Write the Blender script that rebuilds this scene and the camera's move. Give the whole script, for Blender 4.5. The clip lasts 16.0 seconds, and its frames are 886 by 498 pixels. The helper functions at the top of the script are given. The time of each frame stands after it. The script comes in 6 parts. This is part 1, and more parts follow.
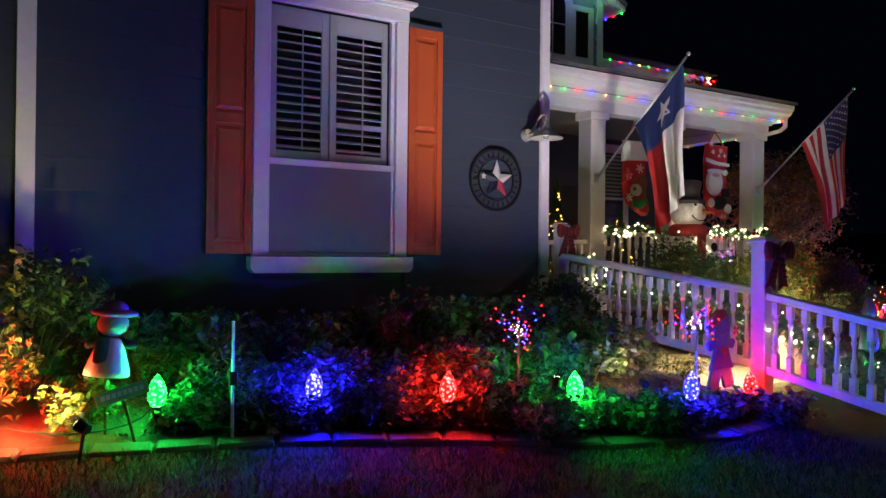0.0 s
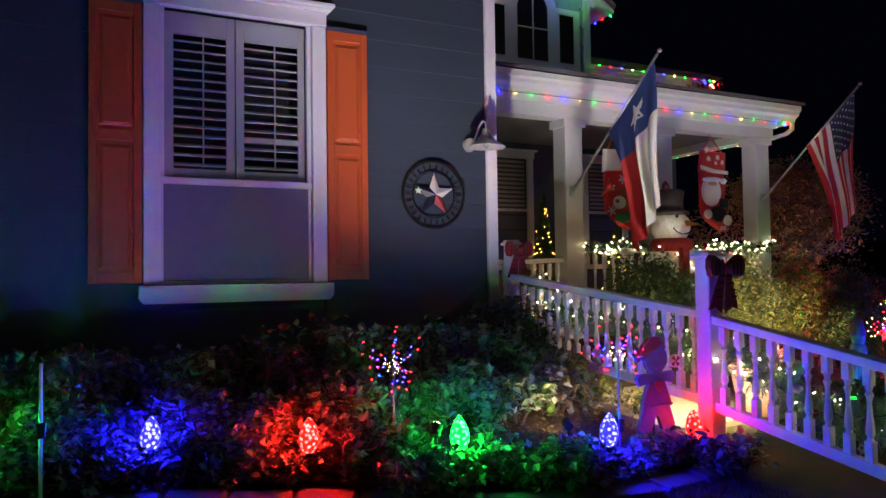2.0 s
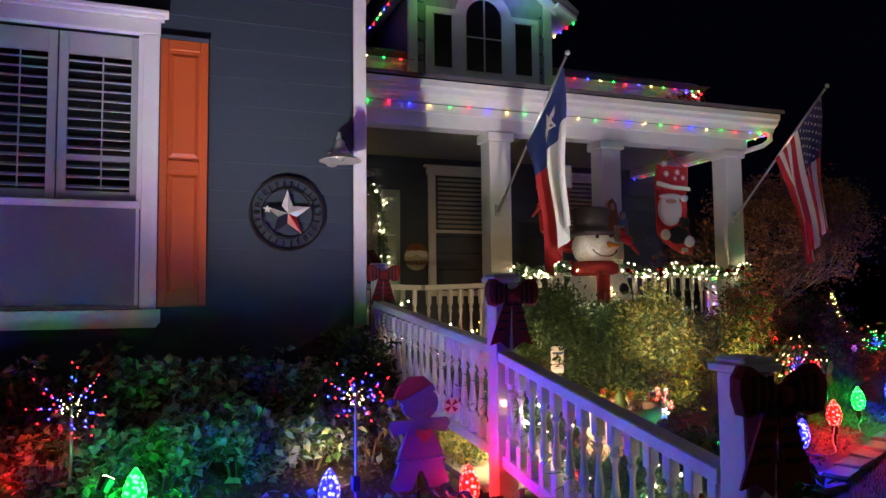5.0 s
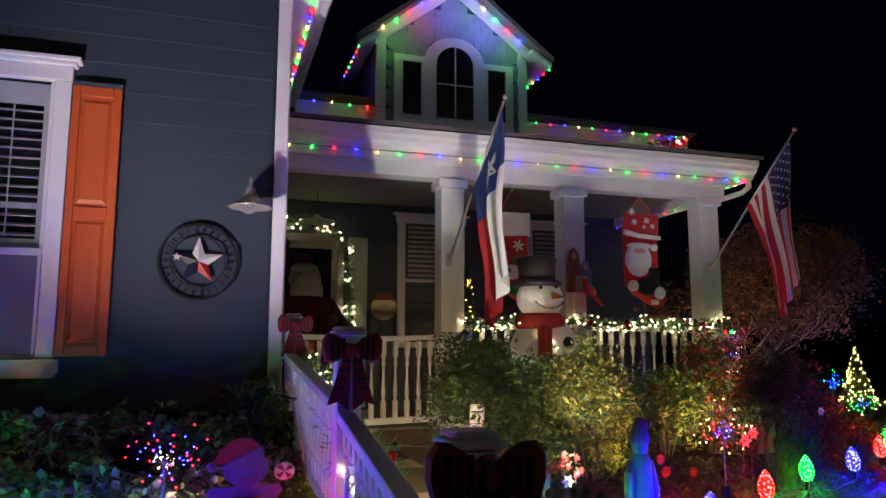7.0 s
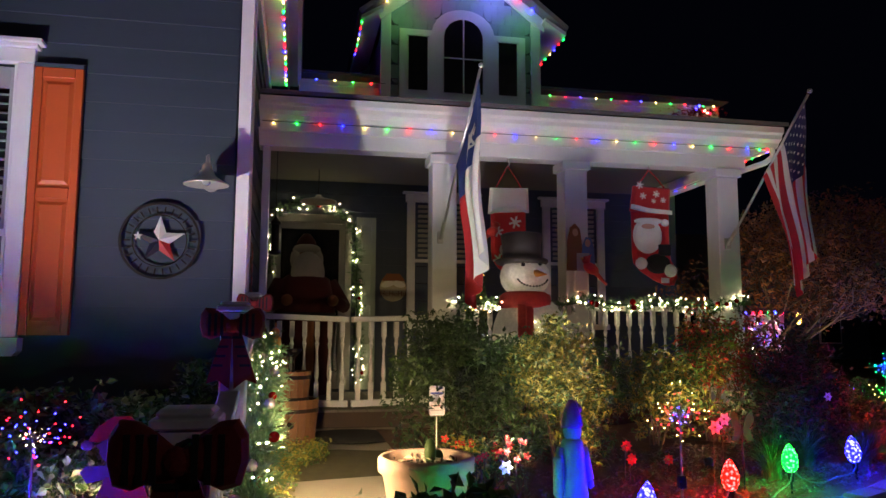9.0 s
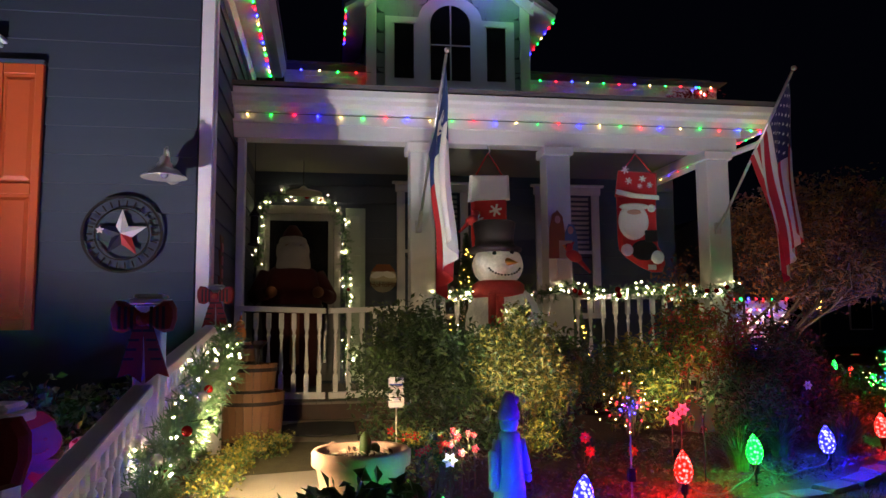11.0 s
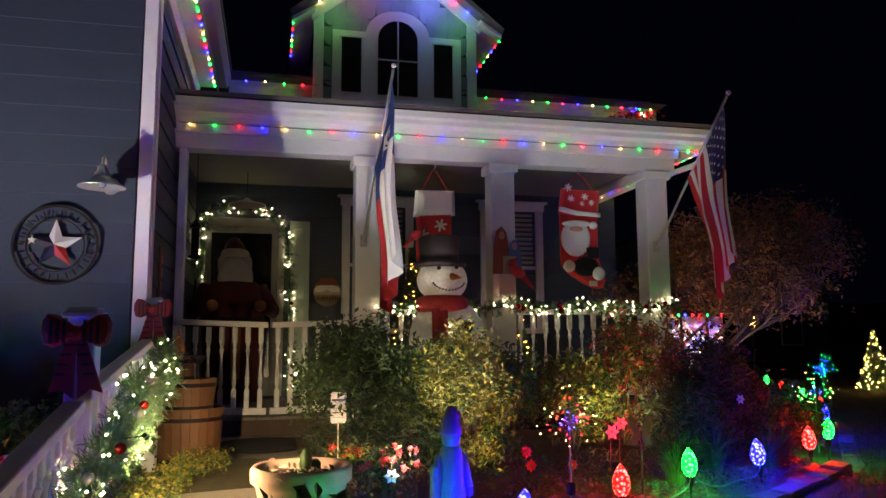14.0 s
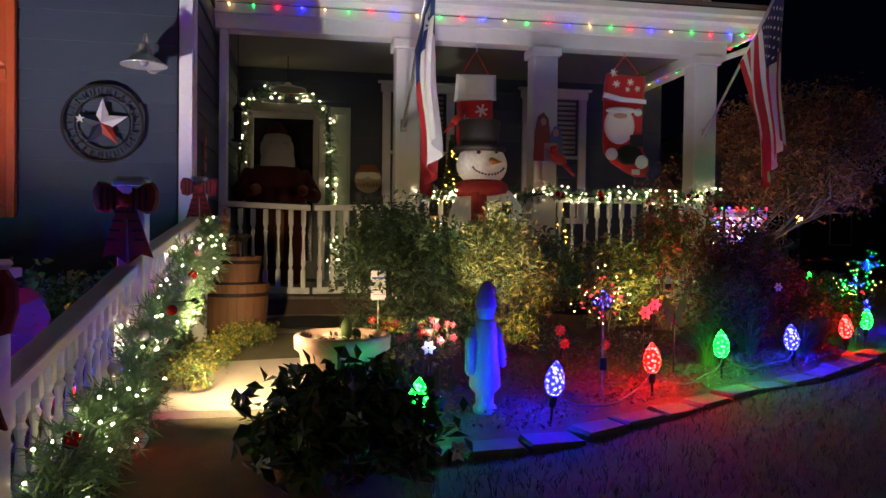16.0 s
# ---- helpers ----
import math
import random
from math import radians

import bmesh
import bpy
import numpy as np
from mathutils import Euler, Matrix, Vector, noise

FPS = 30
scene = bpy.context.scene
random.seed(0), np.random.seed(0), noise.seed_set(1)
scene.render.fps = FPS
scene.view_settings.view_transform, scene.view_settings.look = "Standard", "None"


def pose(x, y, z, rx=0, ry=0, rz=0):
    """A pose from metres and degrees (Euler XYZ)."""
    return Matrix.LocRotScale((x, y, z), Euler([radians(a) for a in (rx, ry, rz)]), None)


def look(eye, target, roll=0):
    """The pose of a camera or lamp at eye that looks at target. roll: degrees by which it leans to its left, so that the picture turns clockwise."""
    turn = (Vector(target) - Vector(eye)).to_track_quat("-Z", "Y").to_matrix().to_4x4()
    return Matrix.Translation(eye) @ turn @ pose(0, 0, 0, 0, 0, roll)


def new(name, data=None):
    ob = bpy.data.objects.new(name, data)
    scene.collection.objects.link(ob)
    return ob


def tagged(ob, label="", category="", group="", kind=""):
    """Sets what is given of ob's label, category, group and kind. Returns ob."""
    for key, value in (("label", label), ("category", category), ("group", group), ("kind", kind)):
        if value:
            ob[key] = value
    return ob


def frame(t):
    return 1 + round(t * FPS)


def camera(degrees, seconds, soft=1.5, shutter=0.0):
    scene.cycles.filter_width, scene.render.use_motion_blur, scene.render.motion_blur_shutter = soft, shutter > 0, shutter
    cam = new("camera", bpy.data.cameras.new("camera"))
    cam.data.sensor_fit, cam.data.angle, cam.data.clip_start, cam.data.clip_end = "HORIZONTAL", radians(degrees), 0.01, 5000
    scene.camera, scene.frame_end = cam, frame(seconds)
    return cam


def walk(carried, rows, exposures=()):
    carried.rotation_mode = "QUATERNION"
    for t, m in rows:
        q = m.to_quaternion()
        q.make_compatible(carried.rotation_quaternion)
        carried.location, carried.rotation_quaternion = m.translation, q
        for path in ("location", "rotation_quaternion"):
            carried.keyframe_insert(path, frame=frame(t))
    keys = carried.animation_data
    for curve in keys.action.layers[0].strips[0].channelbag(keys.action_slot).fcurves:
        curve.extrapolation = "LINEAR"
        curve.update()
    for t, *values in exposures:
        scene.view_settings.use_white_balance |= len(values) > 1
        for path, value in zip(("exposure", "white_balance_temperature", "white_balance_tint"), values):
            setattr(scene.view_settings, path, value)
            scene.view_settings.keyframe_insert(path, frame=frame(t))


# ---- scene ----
cam = camera(61.7, 16.0)
METRES, EYE, TILT, LEAN, TURN = 5.6, 1.5, 0.0, 0.0, -30.5
ROWS = [
    (0.0, 0.0, 0.0, 0.0, -0.0, 0.23, -0.58),
    (0.5, 0.04, 0.0321, 0.0003, 1.05, 0.77, -0.45),
    (1.0, 0.0792, 0.063, 0.0035, 1.96, 1.24, -0.19),
    (1.5, 0.1249, 0.0913, 0.0021, 2.86, 1.68, 0.27),
    (2.0, 0.1726, 0.1191, 0.0015, 3.87, 1.91, 0.77),
    (2.5, 0.2184, 0.1501, -0.0014, 5.05, 2.0, 1.18),
    (3.0, 0.2664, 0.1774, -0.0008, 6.3, 2.08, 1.4),
    (3.5, 0.3207, 0.1973, -0.0023, 7.54, 2.3, 1.4),
    (4.0, 0.3738, 0.2175, -0.0018, 8.6, 2.65, 1.28),
    (4.5, 0.4231, 0.2413, -0.0045, 9.4, 3.29, 0.98),
    (5.0, 0.4685, 0.2622, -0.0006, 9.94, 3.95, 0.58),
    (7.5, 0.6648, 0.3624, 0.0043, 14.86, 8.06, -0.34),
    (8.0, 0.702, 0.3825, 0.0013, 16.72, 7.77, -0.56),
    (8.5, 0.7305, 0.4052, -0.0015, 18.13, 7.09, -0.43),
    (11.0, 0.838, 0.4734, -0.0021, 21.76, 5.81, 0.43),
    (11.5, 0.8385, 0.4721, 0.0008, 20.18, 7.14, 0.49),
    (12.0, 0.8381, 0.4708, 0.0024, 19.3, 8.27, 0.54),
    (12.5, 0.8382, 0.4707, 0.0027, 18.85, 8.93, 0.6),
    (13.0, 0.8387, 0.4709, 0.0024, 18.52, 8.95, 0.59),
    (13.5, 0.8391, 0.4711, 0.0021, 18.06, 8.26, 0.44),
    (14.0, 0.8405, 0.471, -0.0016, 17.53, 6.88, 0.25),
    (14.5, 0.8422, 0.4722, -0.0059, 17.3, 5.16, 0.01),
    (15.0, 0.8438, 0.4733, -0.0109, 17.58, 3.13, -0.3),
    (15.5, 0.8449, 0.4734, -0.0149, 17.92, 0.81, -0.5),
    (16.0, 0.8453, 0.4684, -0.0192, 20.69, -1.15, -0.72),
]
walk(cam, [(t, pose(0, 0, EYE, TILT, LEAN, TURN) @ pose(METRES * x, METRES * y, METRES * z, 90 + pitch, roll, yaw)) for t, x, y, z, yaw, pitch, roll in ROWS])

# ---------------- world and large lights ----------------
world = bpy.data.worlds.new("night_sky")
scene.world = world
world.use_nodes = True
_bg = world.node_tree.nodes["Background"]
_bg.inputs["Color"].default_value = (0.10, 0.12, 0.30, 1)
_bg.inputs["Strength"].default_value = 0.006


def spot(name, at, aim, watts, color, cone=90, blend=0.5, radius=0.03):
    d = bpy.data.lights.new(name, "SPOT")
    d.energy, d.color, d.spot_size, d.spot_blend, d.shadow_soft_size = watts, color, radians(cone), blend, radius
    o = new(name, d)
    o.matrix_world = look(at, aim)
    return o


def glow(name, at, watts, color, radius=0.03):
    d = bpy.data.lights.new(name, "POINT")
    d.energy, d.color, d.shadow_soft_size = watts, color, radius
    o = new(name, d)
    o.location = at
    return o


WHITE, WARM, AMBER = (1.0, 0.93, 0.84), (1.0, 0.82, 0.52), (1.0, 0.72, 0.25)
spot("garden_flood", (2.80, 3.42, 0.77), (4.75, 5.55, 4.8), 490, WHITE, 84, 1.0, 0.05)
# unseen lamp added to brighten the porch front
spot("porch_flood", (6.05, 3.55, 0.56), (7.65, 6.9, 4.0), 270, WHITE, 56, 0.5, 0.05)
# unseen lamp added far in front of the house, as faint frontal fill
glow("street_lamp", (14.0, -9.0, 6.5), 230, (1.0, 0.88, 0.82), 0.25)
spot("bush_flood", (3.80, 3.72, 0.62), (4.0, 4.5, 0.78), 20, AMBER, 100, 0.9)
spot("bed_flood", (0.30, 3.95, 0.66), (-0.25, 4.55, 1.0), 130, AMBER, 118, 0.8)
spot("path_flood", (4.87, 3.46, 1.06), (5.3, 4.5, 0.48), 270, (1.0, 0.72, 0.36), 112, 1.0, 0.02)
spot("nandina_flood", (7.75, 4.78, 0.62), (8.2, 5.8, 1.6), 62, (1.0, 0.84, 0.38), 100, 0.9)
# unseen warm lamp added to bring out the maple crown
spot("maple_flood", (9.72, 7.0, 0.62), (10.9, 7.7, 2.4), 60, (1.0, 0.66, 0.30), 110, 0.8)
# no fixture: lamp added to brighten the yellow-green nandina
spot("bush_flood_right", (6.78, 4.32, 0.58), (6.68, 5.0, 1.15), 26, (0.95, 0.80, 0.20), 76, 0.8)
# no fixture: blue lamp added to colour the garden statue
spot("blue_flood", (6.35, 3.05, 0.60), (6.27, 3.6, 0.9), 17, (0.012, 0.008, 1.0), 100, 0.8)

# ---------------- materials ----------------


def mat(name, base, rough=0.6, metal=0.0, vary=0.15, scale=6.0, bump=0.0, fine=60.0, emit=None, strength=0.0, spread=0.0, stretch=(1, 1, 1), sheen=0.0):
    """A surface with coarse stains, fine grain, relief, and shade differing from piece to piece."""
    m = bpy.data.materials.new(name)
    m.use_nodes = True
    nt = m.node_tree
    N, L = nt.nodes, nt.links
    b = N["Principled BSDF"]
    b.inputs["Roughness"].default_value = rough
    b.inputs["Metallic"].default_value = metal
    if sheen:
        b.inputs["Sheen Weight"].default_value = sheen
    tc = N.new("ShaderNodeTexCoord")
    mp = N.new("ShaderNodeMapping")
    mp.inputs["Scale"].default_value = stretch
    L.new(tc.outputs["Object"], mp.inputs["Vector"])
    n1, n2 = N.new("ShaderNodeTexNoise"), N.new("ShaderNodeTexNoise")
    n1.inputs["Scale"].default_value, n2.inputs["Scale"].default_value = scale, fine
    n1.inputs["Detail"].default_value, n2.inputs["Detail"].default_value = 5, 3
    L.new(mp.outputs["Vector"], n1.inputs["Vector"])
    L.new(mp.outputs["Vector"], n2.inputs["Vector"])
    a = N.new("ShaderNodeMath")
    a.operation = "MULTIPLY_ADD"
    L.new(n1.outputs["Fac"], a.inputs[0])
    a.inputs[1].default_value = 2.2 * vary
    a.inputs[2].default_value = 1 - 1.1 * vary
    c = N.new("ShaderNodeMath")
    c.operation = "MULTIPLY_ADD"
    L.new(n2.outputs["Fac"], c.inputs[0])
    c.inputs[1].default_value = 0.9 * vary
    c.inputs[2].default_value = 1 - 0.45 * vary
    e = N.new("ShaderNodeMath")
    e.operation = "MULTIPLY"
    L.new(a.outputs[0], e.inputs[0])
    L.new(c.outputs[0], e.inputs[1])
    last = e
    if spread:
        oi = N.new("ShaderNodeObjectInfo")
        ge = N.new("ShaderNodeNewGeometry")
        s = N.new("ShaderNodeMath")
        s.operation = "ADD"
        L.new(oi.outputs["Random"], s.inputs[0])
        L.new(ge.outputs["Random Per Island"], s.inputs[1])
        s2 = N.new("ShaderNodeMath")
        s2.operation = "MULTIPLY_ADD"
        L.new(s.outputs[0], s2.inputs[0])
        s2.inputs[1].default_value, s2.inputs[2].default_value = spread, 1 - spread
        s3 = N.new("ShaderNodeMath")
        s3.operation = "MULTIPLY"
        L.new(e.outputs[0], s3.inputs[0])
        L.new(s2.outputs[0], s3.inputs[1])
        last = s3
    v = N.new("ShaderNodeVectorMath")
    v.operation = "SCALE"
    v.inputs[0].default_value = base
    L.new(last.outputs[0], v.inputs["Scale"])
    L.new(v.outputs[0], b.inputs["Base Color"])
    r = N.new("ShaderNodeMath")
    r.operation = "MULTIPLY_ADD"
    L.new(n1.outputs["Fac"], r.inputs[0])
    r.inputs[1].default_value, r.inputs[2].default_value = 0.24, rough - 0.12
    L.new(r.outputs[0], b.inputs["Roughness"])
    if bump:
        bp = N.new("ShaderNodeBump")
        bp.inputs["Strength"].default_value, bp.inputs["Distance"].default_value = min(1.0, bump), 0.01
        L.new(n2.outputs["Fac"], bp.inputs["Height"])
        L.new(bp.outputs[0], b.inputs["Normal"])
    if emit:
        b.inputs["Emission Color"].default_value = (*emit, 1)
        b.inputs["Emission Strength"].default_value = strength
    return m


def lamp_mat(name, color, strength, cells=0.0):
    """Something that gives off light; cells: the bright points of the diodes behind a ribbed shell."""
    m = mat(name, [0.25 * c + 0.002 for c in color], 0.25, emit=color, strength=strength, vary=0.05)
    if cells:
        N, L = m.node_tree.nodes, m.node_tree.links
        vo, tc, ra = N.new("ShaderNodeTexVoronoi"), N.new("ShaderNodeTexCoord"), N.new("ShaderNodeValToRGB")
        vo.inputs["Scale"].default_value = cells
        L.new(tc.outputs["Object"], vo.inputs["Vector"])
        L.new(vo.outputs["Distance"], ra.inputs["Fac"])
        ra.color_ramp.elements[0].position, ra.color_ramp.elements[1].position = 0.10, 0.50
        hot = [c + 0.030 for c in color]
        ra.color_ramp.elements[0].color = (*hot, 1)
        ra.color_ramp.elements[1].color = (*[0.16 * c for c in color], 1)
        L.new(ra.outputs["Color"], N["Principled BSDF"].inputs["Emission Color"])
    return m


def glass_mat(name, tint=(0.9, 0.95, 1.0), rough=0.03):
    m = bpy.data.materials.new(name)
    m.use_nodes = True
    b = m.node_tree.nodes["Principled BSDF"]
    b.inputs["Base Color"].default_value = (*tint, 1)
    b.inputs["Transmission Weight"].default_value = 1.0
    b.inputs["Roughness"].default_value = rough
    b.inputs["IOR"].default_value = 1.1
    return m


M = {}
M["siding"] = mat("slate_blue_siding", (0.038, 0.052, 0.077), 0.62, vary=0.16, scale=3, fine=40, bump=0.12, stretch=(0.4, 0.4, 4), spread=0.05)
M["siding_navy"] = mat("navy_siding", (0.05, 0.065, 0.10), 0.6, vary=0.16, scale=3, fine=40, bump=0.1, spread=0.05)
M["shingle_wall"] = mat("blue_scallop_shingle", (0.24, 0.29, 0.34), 0.65, vary=0.15, scale=5, fine=50, bump=0.1, spread=0.12)
M["white"] = mat("white_painted_wood", (0.74, 0.73, 0.74), 0.5, vary=0.08, scale=4, fine=35, bump=0.05)
M["white_old"] = mat("weathered_white_paint", (0.66, 0.65, 0.67), 0.55, vary=0.14, scale=9, fine=70, bump=0.08, spread=0.05)
M["red_shutter"] = mat("brick_red_paint", (0.50, 0.088, 0.022), 0.5, vary=0.10, scale=5, fine=60, bump=0.05)
M["roof"] = mat("dark_roof_shingle", (0.13, 0.12, 0.13), 0.85, vary=0.3, scale=12, fine=140, bump=0.3, spread=0.25)
M["black"] = mat("black_metal", (0.02, 0.02, 0.022), 0.45, metal=0.4, vary=0.2)
M["iron"] = mat("rusted_iron", (0.018, 0.014, 0.013), 0.6, metal=0.6, vary=0.3, scale=14, bump=0.15)
M["galv"] = mat("galvanised_steel", (0.62, 0.6, 0.56), 0.38, metal=0.7, vary=0.15, scale=10)
M["alu"] = mat("brushed_aluminium", (0.62, 0.62, 0.62), 0.35, metal=0.85, vary=0.1)
M["screen"] = mat("grey_insect_screen", (0.17, 0.17, 0.20), 0.7, vary=0.06, scale=2, fine=300)
# white slats, their colour darkened for the dimness behind the glass
M["slat"] = mat("dimmed_white_slat", (0.34, 0.33, 0.31), 0.45, vary=0.05)
# white door frame with the porch's shade put into its colour
M["shaded_frame"] = mat("shaded_white_frame", (0.26, 0.26, 0.26), 0.55, vary=0.1)
M["stake"] = mat("dull_steel_stake", (0.18, 0.18, 0.19), 0.5, metal=0.5, vary=0.15)
# near black that puts the darkness of unlit interiors into the colour
M["dark"] = mat("shade_black", (0.012, 0.012, 0.013), 0.8)
M["glass"] = glass_mat("window_glass")
M["dark_glass"] = mat("dark_window_glass", (0.008, 0.008, 0.010), 0.22, vary=0.1)
M["concrete"] = mat("sand_concrete", (0.36, 0.32, 0.26), 0.85, vary=0.16, scale=5, fine=180, bump=0.25)
M["mulch"] = mat("dark_bark_mulch", (0.12, 0.062, 0.040), 0.95, vary=0.45, scale=20, fine=160, bump=0.9)
M["lawn"] = mat("dormant_lawn", (0.085, 0.075, 0.035), 0.95, vary=0.45, scale=9, fine=150, bump=0.9)
M["blade"] = mat("grass_blade", (0.055, 0.055, 0.026), 0.8, vary=0.3, scale=3, spread=0.35)
M["stone"] = mat("edging_stone", (0.11, 0.092, 0.08), 0.85, vary=0.25, scale=12, fine=90, bump=0.35, spread=0.15)
M["bark"] = mat("grey_brown_bark", (0.17, 0.12, 0.085), 0.85, vary=0.3, scale=9, fine=60, bump=0.5, stretch=(1, 1, 0.3))
M["stem"] = mat("woody_stem", (0.10, 0.065, 0.04), 0.8, vary=0.25)
M["leaf_green"] = mat("glossy_green_leaf", (0.060, 0.105, 0.030), 0.45, vary=0.25, scale=5, spread=0.35)
M["leaf_dark"] = mat("dark_green_leaf", (0.032, 0.060, 0.024), 0.42, vary=0.25, scale=5, spread=0.35)
M["leaf_pale"] = mat("variegated_pale_leaf", (0.21, 0.235, 0.155), 0.5, vary=0.25, scale=7, spread=0.4)
M["leaf_yellow"] = mat("yellow_green_leaf", (0.24, 0.21, 0.035), 0.45, vary=0.25, scale=5, spread=0.35)
M["leaf_brown"] = mat("maroon_brown_leaf", (0.13, 0.065, 0.05), 0.6, vary=0.25, scale=5, spread=0.4)
M["leaf_autumn"] = mat("rust_autumn_leaf", (0.26, 0.105, 0.035), 0.6, vary=0.25, scale=2, spread=0.4)
M["leaf_red"] = mat("red_berry_leaf", (0.42, 0.05, 0.035), 0.45, vary=0.2, scale=5, spread=0.3)
M["needle"] = mat("pine_needle", (0.105, 0.195, 0.095), 0.55, vary=0.25, scale=8, spread=0.35)
M["petal_red"] = mat("red_petal", (0.55, 0.03, 0.025), 0.5, vary=0.15, spread=0.2)
M["petal_white"] = mat("white_petal", (0.75, 0.74, 0.70), 0.5, vary=0.1, spread=0.1)
M["plaid_scarf"] = mat("bright_red_plaid_cloth", (0.42, 0.045, 0.04), 0.85, vary=0.35, scale=30, fine=150, bump=0.2)
M["plaid"] = mat("red_plaid_cloth", (0.17, 0.011, 0.011), 0.85, vary=0.2, fine=150, bump=0.2)
M["plaid_black"] = mat("black_plaid_cloth", (0.02, 0.012, 0.012), 0.85, vary=0.2)
M["red_cloth"] = mat("red_felt", (0.52, 0.022, 0.026), 0.9, vary=0.15, fine=120, bump=0.2, sheen=0.2)
M["white_cloth"] = mat("white_felt", (0.78, 0.76, 0.74), 0.9, vary=0.10, fine=90, bump=0.25)
M["plush"] = mat("white_plush", (0.76, 0.74, 0.70), 0.95, vary=0.15, fine=60, bump=0.5)
# statue's red and beard darkened in colour, as it stands unlit
M["shaded_red"] = mat("shaded_red_velvet", (0.055, 0.006, 0.008), 0.9, vary=0.2)
M["grey_plush"] = mat("dimmed_plush_grey", (0.40, 0.38, 0.38), 0.95, vary=0.2, bump=0.4)
M["brown_cloth"] = mat("brown_felt", (0.25, 0.10, 0.045), 0.9, vary=0.15)
M["green_cloth"] = mat("green_felt", (0.03, 0.17, 0.06), 0.9, vary=0.15)
M["black_cloth"] = mat("black_felt", (0.014, 0.013, 0.014), 0.9, vary=0.15)
M["skin_paint"] = mat("flesh_coloured_felt", (0.58, 0.33, 0.24), 0.85, vary=0.1)
M["flag_blue"] = mat("flag_blue_cloth", (0.030, 0.055, 0.20), 0.8, vary=0.12, fine=250, bump=0.1)
M["flag_navy"] = mat("flag_navy_cloth", (0.018, 0.020, 0.085), 0.8, vary=0.12, fine=250, bump=0.1)
M["flag_white"] = mat("flag_white_cloth", (0.72, 0.70, 0.66), 0.8, vary=0.10, fine=250, bump=0.1)
M["flag_red"] = mat("flag_red_cloth", (0.48, 0.025, 0.035), 0.8, vary=0.12, fine=250, bump=0.1)
M["star_white"] = mat("white_enamel", (0.58, 0.56, 0.55), 0.4, vary=0.15, scale=10)
M["star_red"] = mat("red_enamel", (0.36, 0.02, 0.02), 0.4, vary=0.2, scale=10)
M["star_blue"] = mat("blue_enamel", (0.010, 0.012, 0.03), 0.4, vary=0.2, scale=10)
M["barrel"] = mat("weathered_barrel_wood", (0.13, 0.064, 0.026), 0.7, vary=0.3, scale=6, fine=60, bump=0.3, stretch=(3, 3, 0.5), spread=0.2)
M["water"] = mat("dark_water", (0.02, 0.022, 0.02), 0.08, vary=0.1)
M["terracotta"] = mat("pale_terracotta", (0.52, 0.33, 0.26), 0.8, vary=0.15, scale=6, bump=0.15)
M["soil"] = mat("dry_potting_soil", (0.07, 0.048, 0.035), 0.95, vary=0.4, scale=25, bump=0.8)
M["sign_white"] = mat("sign_white", (0.72, 0.71, 0.70), 0.5, vary=0.06)
M["sign_blue"] = mat("sign_blue_bar", (0.05, 0.09, 0.35), 0.5)
M["sign_red"] = mat("sign_red_bar", (0.45, 0.06, 0.05), 0.5)
M["sign_green"] = mat("sign_green", (0.22, 0.42, 0.20), 0.5, vary=0.1)
# the blue bulb's light is tinted into both gingerbread colours
M["purple"] = mat("blue_lit_board", (0.095, 0.085, 0.30), 0.6, vary=0.12)
M["purple_dark"] = mat("purple_lit_trim", (0.13, 0.06, 0.22), 0.6, vary=0.12)
M["ginger_red"] = mat("red_painted_hat", (0.30, 0.025, 0.05), 0.6, vary=0.12)
M["gnome"] = mat("pale_resin_statue", (0.30, 0.29, 0.36), 0.6, vary=0.15, bump=0.1)
M["gnome_hat"] = mat("violet_knit_hat", (0.30, 0.10, 0.32), 0.8, vary=0.2, bump=0.3)
# tinsel itself emits faintly, in place of light from bulbs inside
M["snow"] = mat("glowing_white_tinsel", (0.66, 0.63, 0.56), 0.45, vary=0.35, scale=35, fine=120, bump=0.7, emit=(1.0, 0.84, 0.60), strength=0.06)
M["hat_black"] = mat("black_tinsel_hat", (0.024, 0.019, 0.017), 0.5, vary=0.4, scale=40, fine=120, bump=0.6)
M["carrot"] = mat("orange_felt_nose", (0.62, 0.24, 0.05), 0.7)
M["timber"] = mat("brown_porch_skirt", (0.055, 0.033, 0.024), 0.8, vary=0.25, scale=6, bump=0.2, spread=0.15)
M["deck"] = mat("grey_porch_deck", (0.15, 0.13, 0.12), 0.7, vary=0.2, scale=4, bump=0.15, spread=0.12)
M["ceiling"] = mat("olive_porch_ceiling", (0.20, 0.195, 0.16), 0.7, vary=0.08)
M["door_green"] = mat("pale_green_door", (0.33, 0.40, 0.33), 0.5, vary=0.08)
M["mat_black"] = mat("black_rubber_mat", (0.012, 0.012, 0.013), 0.9, vary=0.3)
M["mat_floral"] = mat("charcoal_coir_mat", (0.045, 0.042, 0.036), 0.95, vary=0.35, fine=150, bump=0.5)
M["mat_orange"] = mat("faded_orange_print", (0.40, 0.20, 0.10), 0.9, vary=0.25)
M["mat_cream"] = mat("cream_print", (0.50, 0.45, 0.33), 0.9, vary=0.25)
M["cable"] = mat("dark_green_cable", (0.015, 0.04, 0.02), 0.5)
M["cable_white"] = mat("grey_cable", (0.12, 0.11, 0.11), 0.5)
M["orn_red"] = mat("red_glass_ball", (0.45, 0.02, 0.02), 0.15, metal=0.5, vary=0.05)
